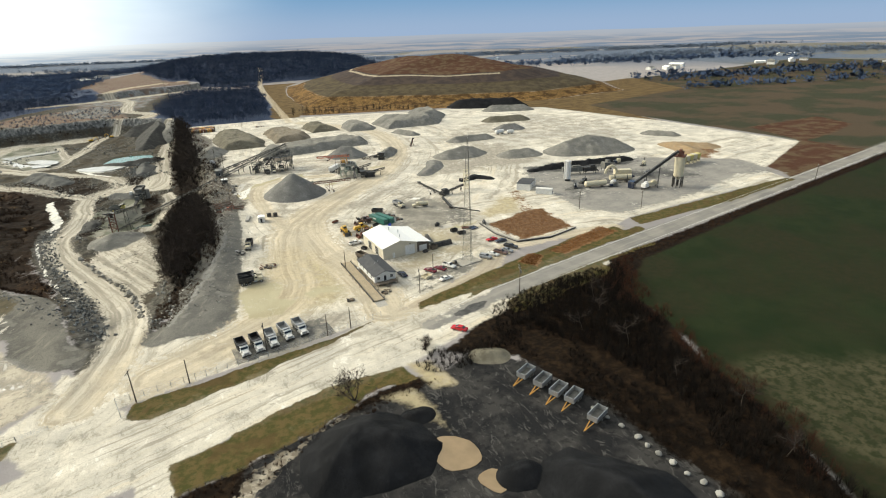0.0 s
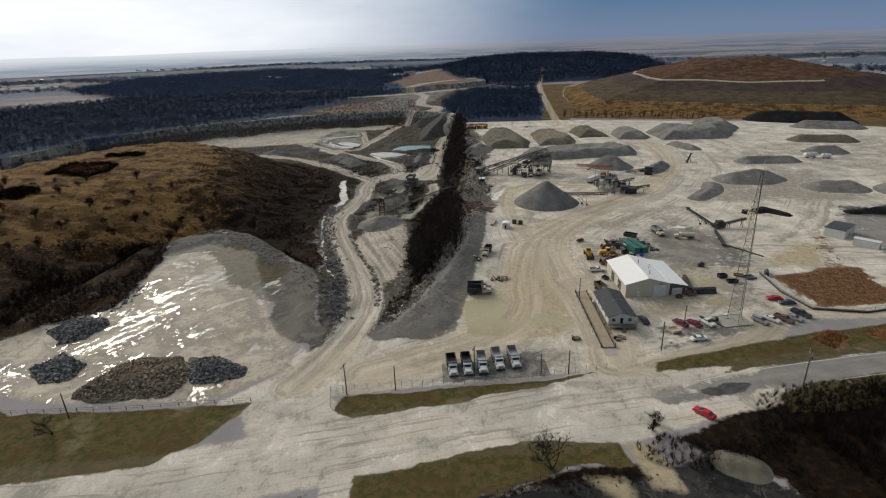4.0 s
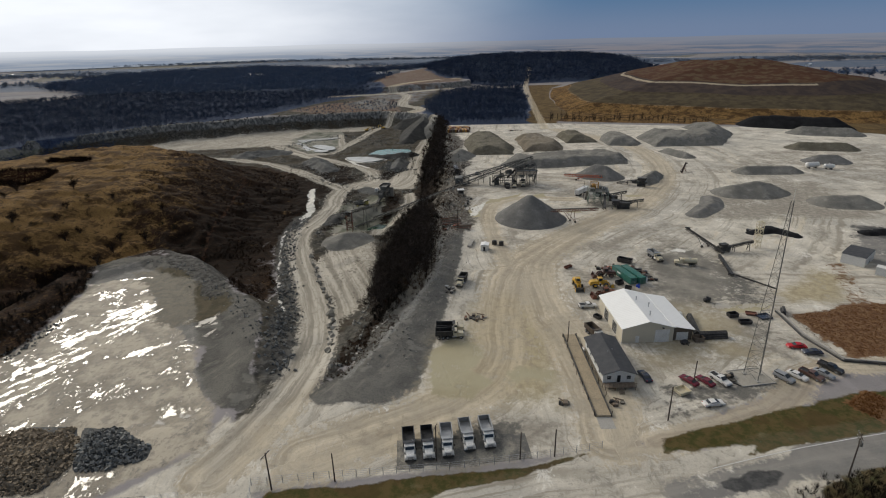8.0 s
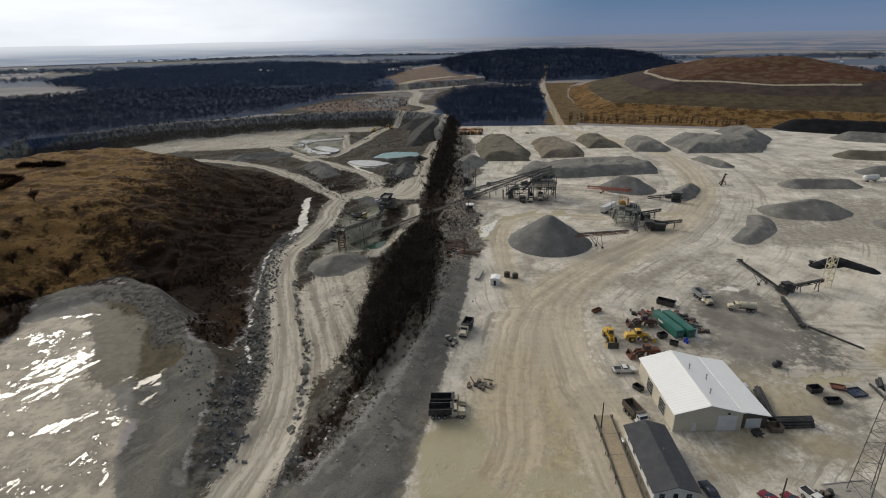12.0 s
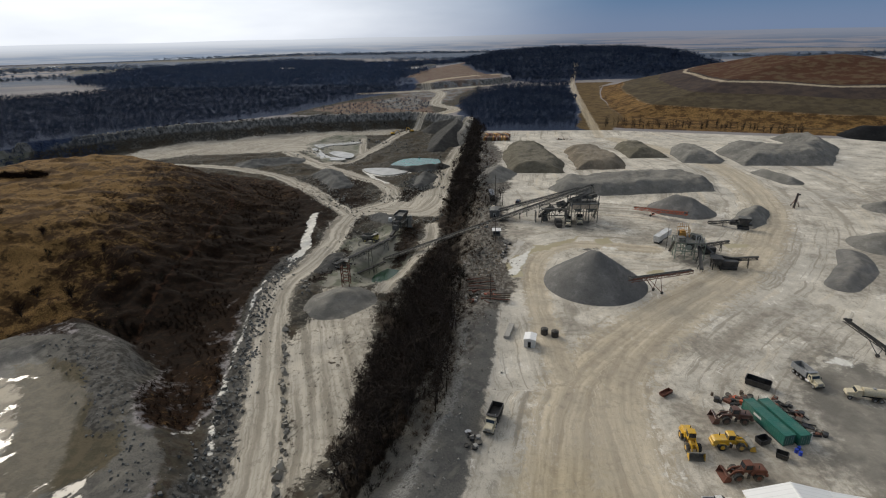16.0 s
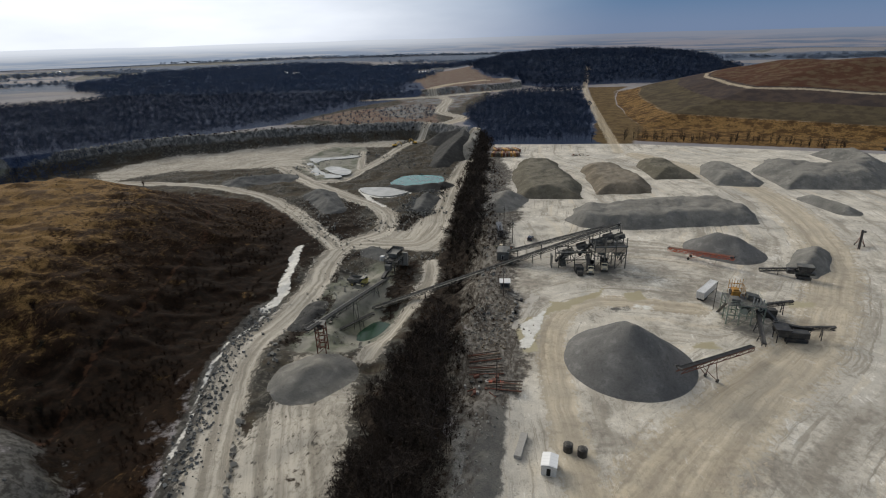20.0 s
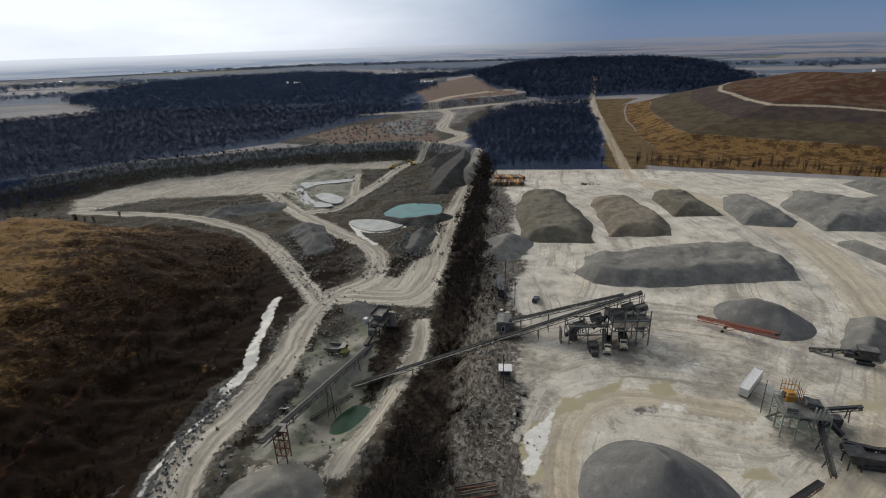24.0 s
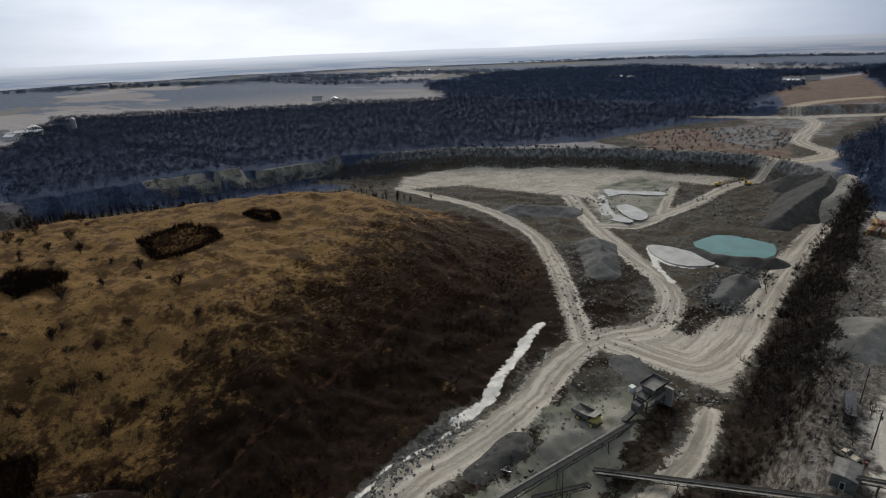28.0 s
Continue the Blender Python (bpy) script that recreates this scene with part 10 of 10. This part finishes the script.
# ---------- poles, fences, mast ----------
def utility_pole(label, height, arms=1, cans=0):
    root = thing("utility_pole", label, "utility pole", "utility poles")
    part("pole", rod(B(), (0, 0, -0.4), (0, 0, height), 0.17, 0.11, 8), "pole_wood", root)
    for k in range(arms):
        z = height - 0.5 - 0.9 * k
        arm = part("crossarm", box(B(), 0, 0.14, z, 2.6, 0.12, 0.14), "pole_wood", root)
        for x in (-1.2, -0.6, 0.6, 1.2):
            part("insulator", rod(B(), (x, 0.14, z + 0.07), (x, 0.14, z + 0.25), 0.05, n=6), "lamp_glass", arm)
        part("arm_brace", beam(beam(B(), (-0.8, 0.2, z), (0, 0.2, z - 0.7), 0.05, 0.05), (0.8, 0.2, z), (0, 0.2, z - 0.7), 0.05, 0.05), "grey_steel", arm)
    for k in range(cans):
        part("transformer", rod(B(), (0.35 - 0.7 * k, -0.2, height - 2.6), (0.35 - 0.7 * k, -0.2, height - 1.7), 0.26, n=10), "grey_steel", root)
    return root


put(utility_pole("wooden utility pole with one crossarm", 9.0), [(-34.5, 79.8, 70), (-2.4, 86.5, 70), (49.6, 97.3, 60), (154.6, 139.6, 40), (179, 124, 20), (295, 110, 30), (6.6, 229, 15)])
put(utility_pole("plain wooden pole along the fence", 7.0, 0), [(-22.5, 81.6, 0), (14.8, 86.4, 0), (61, 110.2, 0), (34.6, 131, 0), (-100.7, 72.9, 0), (22, 87, 0)])
put(utility_pole("wooden utility pole with transformers by the road", 10.5, 2, 2), [(77.6, 79.8, 70)])
put(utility_pole("wooden power pole with two crossarms by the motor house", 11, 2, 1), [(11.5, 352, 80), (14.6, 333, 80), (9.6, 283, 75)])


def fence(label, line, height=1.8, gap=3.0, rails=3, post="galvanised", name="wire_fence"):
    root = thing(name, label, "fence", "fences", m=pose(line[0][0], line[0][1], 0))
    ox, oy = line[0]
    shared = {}
    for (x1, y1), (x2, y2) in zip(line[:-1], line[1:]):
        n = max(1, int(math.hypot(x2 - x1, y2 - y1) / gap))
        for k in range(n + 1):
            x, y = x1 + (x2 - x1) * k / n, y1 + (y2 - y1) * k / n
            if "post" not in shared:
                first = part("post", rod(B(), (0, 0, -0.2), (0, 0, height), 0.07, n=6), post, root)
                shared["post"] = first.data
            else:
                first = new("post", shared["post"])
                first.parent = root
            first.location = (x - ox, y - oy, zat(x, y))
        for r in range(rails):
            h = height * (r + 1) / rails - 0.05
            run = [(x1 + (x2 - x1) * k / n, y1 + (y2 - y1) * k / n) for k in range(n + 1)]
            part("wire", bar(B(), [(x - ox, y - oy, zat(x, y) + h) for x, y in run], 0.035), post, root)
    return root


fence("chain-link fence along the grass verge", [(-38.8, 81), (-23.7, 82.4), (0.2, 84), (15.5, 86), (32.4, 89)], 1.9, 2.6, 4)
fence("short fence at the end of the verge", [(-38.8, 81), (-37.6, 75)], 1.7, 2.0, 3)
fence("low fence along the pad", [(-140, 79), (-116, 74.4), (-84, 75.6), (-58, 77.8)], 1.2, 4.0, 2, "pole_wood")
fence("wire fence along the brush", [(-28, 42.8), (-13, 44), (0.5, 48), (18, 55)], 1.1, 3.0, 3, "pole_wood")
fence("low rail fence beside the office lane", [(38.6, 104), (38.0, 128)], 1.0, 3.0, 2, "timber")
fence("low rail fence beside the office lane", [(33.4, 108), (33.6, 131)], 0.9, 3.5, 1, "timber")
fence("timber edge of the fenced plot", [(105.4, 146), (104.6, 121), (112, 116.6), (134, 120.4)], 0.7, 3.5, 2, "timber")
fence("fence along the cliff road", [(-84, 268), (-80, 232), (-66, 196)], 1.0, 5.0, 2, "pole_wood")
for label, x, y, turn in (("open steel farm gate at the quarry entrance", -58, 77.5, 10), ("open steel farm gate at the quarry entrance", -66, 76, 5)):
    gate = thing("farm_gate", label, "gate", "entrance gates", m=pose(x, y, zat(x, y), 0, 0, turn))
    for k in range(5):
        part("bar", beam(B(), (0, 0, 0.25 + k * 0.25), (6, 0, 0.25 + k * 0.25), 0.05, 0.05), "galvanised", gate)
    for k in (0, 3, 6):
        part("upright", box(B(), k, 0, 0.75, 0.07, 0.07, 1.3), "galvanised", gate)

mast = thing("radio_mast", "tall slender lattice radio mast on a gravel plot", "mast", m=pose(77.5, 113, 0))
H, RB, RT = 46.0, 2.3, 0.35
for a in range(3):
    c, s = math.cos(a * 2.094 + 0.4), math.sin(a * 2.094 + 0.4)
    part("leg", beam(B(), (RB * c, RB * s, 0), (RT * c, RT * s, H), 0.11, 0.11), "grey_steel", mast)
    part("footing", box(B(), RB * c, RB * s, 0.15, 0.9, 0.9, 0.4), "concrete", mast)
    c2, s2 = math.cos((a + 1) * 2.094 + 0.4), math.sin((a + 1) * 2.094 + 0.4)
    bm = B()
    n = 20
    for k in range(n):
        t0, t1 = k / n, (k + 1) / n
        r0, r1 = RB + (RT - RB) * t0, RB + (RT - RB) * t1
        beam(bm, (r0 * (c if k % 2 else c2), r0 * (s if k % 2 else s2), H * t0), (r1 * (c2 if k % 2 else c), r1 * (s2 if k % 2 else s), H * t1), 0.05, 0.05)
        beam(bm, (r0 * c, r0 * s, H * t0), (r0 * c2, r0 * s2, H * t0), 0.045, 0.045)
    part("lattice", bm, "grey_steel", mast)
part("antenna", rod(B(), (0, 0, H), (0, 0, H + 3), 0.04), "white_paint", mast)
plot = thing("mast_plot", "square concrete kerb round a raised gravel bed", "kerb", m=pose(76.6, 112.8, 0, 0, 0, 8))
part("gravel_bed", box(B(), 0, 0, 0.08, 8.4, 6.4, 0.16), "pale_gravel", plot)
for x, y, w, d in ((0, 3.3, 9, 0.25), (0, -3.3, 9, 0.25), (4.4, 0, 0.25, 6.3), (-4.4, 0, 0.25, 6.3)):
    part("kerb", box(B(), x, y, 0.14, w, d, 0.28, bevel=0.03), "concrete", plot)
lat = thing("lattice_tower", "pale lattice tower standing by the sand bank", "tower", m=pose(126.5, 200.3, 0))
tower_frame(lat, -1, 1, -1, 1, 0, 11, 2, 2, (2.7, 5.4, 8.1, 10.9), "cream_paint", 0.16)

# ---------- stores and clutter ----------
def pipes(label, x, y, turn, n, length, r, mat):
    root = thing("pipe_stack", label, "pipes", "stored pipes", m=pose(x, y, zat(x, y), 0, 0, turn))
    row, k, level = n, 0, 0
    while row > 0:
        for i in range(row):
            part("pipe", rod(B(), (-length / 2 + 0.2 * (i % 2), (i - row / 2) * 2.05 * r, r + level * 1.75 * r), (length / 2 + 0.2 * (i % 3), (i - row / 2) * 2.05 * r, r + level * 1.75 * r), r, n=8), mat, root)
        row, level = row - 1, level + 1
        if level > 2:
            break
    return root


pipes("stack of long black pipes beside the workshop", 76.2, 132.8, 2, 5, 8.0, 0.3, "dark_steel")
pipes("row of black pipes behind the workshop", 73.6, 139, 78, 4, 11, 0.25, "dark_steel")
pipes("dark culvert pipe by the fenced plot", 104.2, 146, 60, 2, 4, 0.4, "dark_steel")
pipes("loose steel pipes in the yard", 108.5, 168, -58, 2, 14, 0.14, "dark_steel")


def crate(name, label, category, x, y, turn, w, d, h, mat, group=""):
    root = thing(name, label, category, group, m=pose(x, y, zat(x, y), 0, 0, turn))
    t = 0.12
    part("floor", box(B(), 0, 0, 0.2, w, d, 0.15), mat, root)
    for s in (1, -1):
        part("side", box(B(), 0, s * (d / 2), h / 2 + 0.15, w, t, h, rx=-s * 6), mat, root)
        part("end", box(B(), s * (w / 2), 0, h / 2 + 0.15, t, d, h, ry=s * 8), mat, root)
    for k in range(3):
        part("runner", box(B(), -w * 0.4 + k * w * 0.4, 0, 0.08, 0.15, d, 0.16), "dark_steel", root)
    return root


crate("skip", "black steel skip with sloping ends", "skip", 69.4, 188.4, -35, 5.2, 2.4, 1.5, "black_paint")
crate("skip", "black steel skip in the open yard", "skip", 88, 144, 8, 2.8, 1.8, 1.2, "black_paint", "black skips")
crate("skip", "black steel skip in the open yard", "skip", 89.6, 139.8, 2, 3.4, 1.6, 0.9, "black_paint", "black skips")
crate("skip", "small black skip beside the workshop wall", "skip", 47, 145, -60, 2.2, 1.5, 0.9, "black_paint")
crate("wooden_bin", "brown timber bin against the workshop", "bin", 71.4, 130.6, 2, 2.6, 2.0, 1.3, "timber")
crate("flat_tray", "rusty flat steel tray", "tray", 94.4, 145.2, -20, 3.0, 2.0, 0.4, "rust")
crate("flat_tray", "blue-grey flat steel tray", "tray", 97.2, 143.2, 10, 3.6, 3.0, 0.4, "navy_paint")
crate("planter_box", "pale timber box at the verge", "box", 57.0, 107.4, 20, 3.0, 2.6, 0.8, "cream_paint")
crate("skip", "rusty crusher bucket on the ground", "skip", 46.7, 184.2, 35, 3.2, 1.2, 0.7, "rust")
crate("loader_bucket", "spare black loader bucket by the containers", "bucket", 61.2, 168.8, 20, 2.4, 1.6, 1.2, "black_paint")
crate("loader_bucket", "spare dark loader bucket by the containers", "bucket", 63.0, 164.8, -30, 2.0, 1.4, 1.0, "dark_steel")
for k, (x, y) in enumerate(((66.5, 166.3), (67.3, 166.9), (66.9, 165.5))):
    d = thing("barrel", "bright blue plastic barrel before the containers", "barrel", "blue barrels", m=pose(x, y, zat(x, y)))
    part("drum", rod(B(), (0, 0, 0), (0, 0, 0.9), 0.32, n=14), "blue_plastic", d)
    part("hoop", rod(B(), (0, 0, 0.42), (0, 0, 0.48), 0.34, n=14), "blue_plastic", d)
for k, (x, y) in enumerate(((21.5, 210.6), (24.3, 209.4))):
    d = thing("round_tank", "round black plastic tank in the yard", "tank", "black tanks", m=pose(x, y, 0))
    part("drum", rod(B(), (0, 0, 0), (0, 0, 1.7), 1.05, n=18), "black_paint", d)
    part("lid", rod(B(), (0, 0, 1.7), (0, 0, 1.85), 1.05, 0.5, 18), "tyre", d)
slab = thing("concrete_slab", "pale concrete ramp block beside the shed", "block", m=pose(11.6, 211, zat(11.6, 211), 0, 0, 75))
part("block", box(B(), 0, 0, 0.5, 7.5, 1.6, 1.0, bevel=0.08), "concrete", slab)
stand = thing("white_panel_board", "white board leaning at the container end", "board", m=pose(70.4, 169.4, 0, 0, 0, 14))
part("panel", box(B(), 0, 0, 1.1, 1.7, 0.1, 2.2, rx=-6), "white_paint", stand)


def scrap(label, x, y, turn, n, spread_x, spread_y, seed, mats):
    """Loose machine parts lying together: each piece a part."""
    rng = np.random.RandomState(seed)
    root = thing("scrap_row", label, "scrap", "scrap rows", m=pose(x, y, zat(x, y), 0, 0, turn))
    for k in range(n):
        px, py = rng.uniform(-spread_x, spread_x), rng.uniform(-spread_y, spread_y)
        mat = mats[rng.randint(len(mats))]
        pick = rng.randint(4)
        if pick == 0:
            part("drum", rod(B(), (px, py, 0), (px, py, rng.uniform(0.5, 1.0)), rng.uniform(0.3, 0.6), n=10), mat, root)
        elif pick == 1:
            a = rng.uniform(0, 3.14)
            part("girder", beam(B(), (px - math.cos(a), py - math.sin(a), 0.15), (px + math.cos(a) * 1.4, py + math.sin(a) * 1.4, rng.uniform(0.15, 0.7)), 0.18, 0.25), mat, root)
        elif pick == 2:
            part("casting", box(B(), px, py, 0.35, rng.uniform(0.6, 1.6), rng.uniform(0.5, 1.2), 0.7, rng.uniform(0, 180), 0.08), mat, root)
        else:
            part("old_tyre", rod(B(), (px, py, 0), (px, py, 0.4), rng.uniform(0.5, 0.8), n=12), "tyre", root)
    return root


scrap("row of dark machine parts beside the containers", 72.6, 176, 14 + 90, 34, 6.5, 1.6, 1, ["dark_steel", "black_paint", "rust", "grey_steel"])
scrap("rusty machine parts behind the containers", 62, 183, 0, 22, 5, 2, 2, ["rust", "orange_paint", "dark_steel", "timber"])
scrap("timber and steel scrap by the parked trucks", 9, 147, 20, 16, 3, 2.5, 3, ["timber", "rust", "concrete"])
scrap("pale scrap beside a dump truck", 1.6, 166.5, 10, 14, 1.6, 2.4, 4, ["galvanised", "concrete", "dark_steel"])
scrap("scrap round the mast plot", 70.6, 111.6, 0, 16, 1.8, 2.0, 5, ["timber", "rust", "dark_steel"])
scrap("dark scrap before the workshop", 66.4, 129.4, 0, 8, 1.0, 0.8, 6, ["dark_steel", "black_paint"])
scrap("spare parts by the motor house", 12, 326, 10, 20, 2.5, 3.5, 7, ["dark_steel", "grey_steel", "rust"])
scrap("spare parts along the conveyor booth", 13.2, 272, 80, 18, 8, 1.0, 8, ["grey_steel", "concrete", "dark_steel"])
scrap("broken parts below the quarry conveyor", -56, 290, 0, 18, 5, 4, 9, ["dark_steel", "rust", "galvanised"])
scrap("old steel near the lamp post", 3, 232, 0, 22, 5, 5, 10, ["rust", "orange_paint", "concrete", "timber"])
scrap("dark scrap on the black pad", 138, 220, 0, 16, 5, 3, 11, ["dark_steel", "black_paint"])
scrap("rusty girders at the bank's end", 40, 104, 30, 8, 1.4, 1.0, 12, ["timber", "dark_steel"])
scrap("old boxes in the lane's bend", 27.5, 104.5, 0, 6, 0.9, 0.8, 13, ["timber", "dark_steel"])
scrap("old machines behind the far stockpiles", 70, 510, 0, 12, 6, 2, 14, ["dark_steel", "rust", "yellow_paint"])
for k in range(8):
    px, py = 9 + (k % 4) * 5.2, 512 + (k // 4) * 14
    r = thing("log_stack", "stack of rusty steel and timber at the wood's edge", "stack", "stacks at the wood's edge", m=pose(px, py, zat(px, py), 0, 0, 80 + 5 * k))
    for i in range(6):
        part("log", rod(B(), (-4.6, (i % 3 - 1) * 1.5, 0.75 + 1.3 * (i // 3)), (4.6 - 0.6 * (i % 2), (i % 3 - 1) * 1.5, 0.75 + 1.3 * (i // 3)), 0.75, n=8), ("timber", "rust", "ochre_paint")[(k + i) % 3], r)


# ---------- distant farmsteads ----------
scrap("dark row of pallets, drums and machine parts beside the containers", 71.2, 176.2, 14, 34, 1.5, 7.0, 651, ["dark_steel", "black_paint", "brown_wall", "rust", "dark_steel", "grey_steel"])
scrap("tangle of dark spare parts behind the containers", 62.5, 182.5, 14, 14, 3.2, 1.4, 652, ["dark_steel", "rust", "brown_wall"])


def farm(label, x, y, turn, w, d, h, wall, roof):
    root = thing("farm_building", label, "building", "distant farm buildings", m=pose(x, y, zat(x, y) - 0.2, 0, 0, turn))
    gable_shell(root, w, d, h, w / 2, h * 1.45, h, wall, wall, roof)
    return root


rng = np.random.RandomState(200)
for k, (x, y, n) in enumerate(((-960, 404, 4), (-900, 372, 2), (-330, 1900, 3), (-560, 1560, 4), (120, 1780, 4), (420, 2100, 4), (880, 1500, 4), (1150, 700, 5), (1350, 560, 5), (900, 780, 4), (-900, 900, 3), (-1500, 1900, 3), (-160, 1430, 3), (1500, 900, 4))):
    for i in range(n):
        farm("white farm building far across the fields", x + i * rng.uniform(22, 40), y + rng.uniform(-20, 20), rng.uniform(0, 180), rng.uniform(9, 14), rng.uniform(14, 34), rng.uniform(4, 6), "white_siding", "white_roof" if i % 2 else "grey_steel")

grain = thing("grain_silo", "tall grey concrete farm silo beside white barns", "silo", m=pose(-919, 471, zat(-919, 471)))
part("shell", rod(B(), (0, 0, 0), (0, 0, 19), 3.6, n=20), "concrete", grain)
part("dome", rod(B(), (0, 0, 19), (0, 0, 21.5), 3.6, 0.8, 20), "galvanised", grain)

pack = thing("power_unit", "dark diesel power unit at the radial conveyors", "engine", m=pose(111.5, 196.8, 0, 0, 0, 12))
part("housing", box(B(), 0, 0, 1.5, 4.6, 2.4, 1.9, bevel=0.12), "dark_steel", pack)
part("hopper", extrude(B(), [(-2.0, 3.4), (1.2, 3.4), (0.6, 2.4), (-1.4, 2.4)], -1.1, 1.1), "dark_steel", pack)
for sx in (1, -1):
    for sy in (1, -1):
        part("tyre", rod(B(), (sx * 1.5, sy * 1.0, 0.5), (sx * 1.5, sy * 1.3, 0.5), 0.5, n=14), "tyre", pack)
pad_slab = thing("parking_slab", "worn dusty asphalt slab under the parked dump trucks", "slab", m=pose(6, 89.6, 0.0, 0, 0, 4))
for k in range(5):
    part("slab", box(B(), -14 + k * 5.6, 0.25 * (k % 2), 0.02, 5.56, 8.6 - 0.9 * (k % 3), 0.06), "old_asphalt", pad_slab)
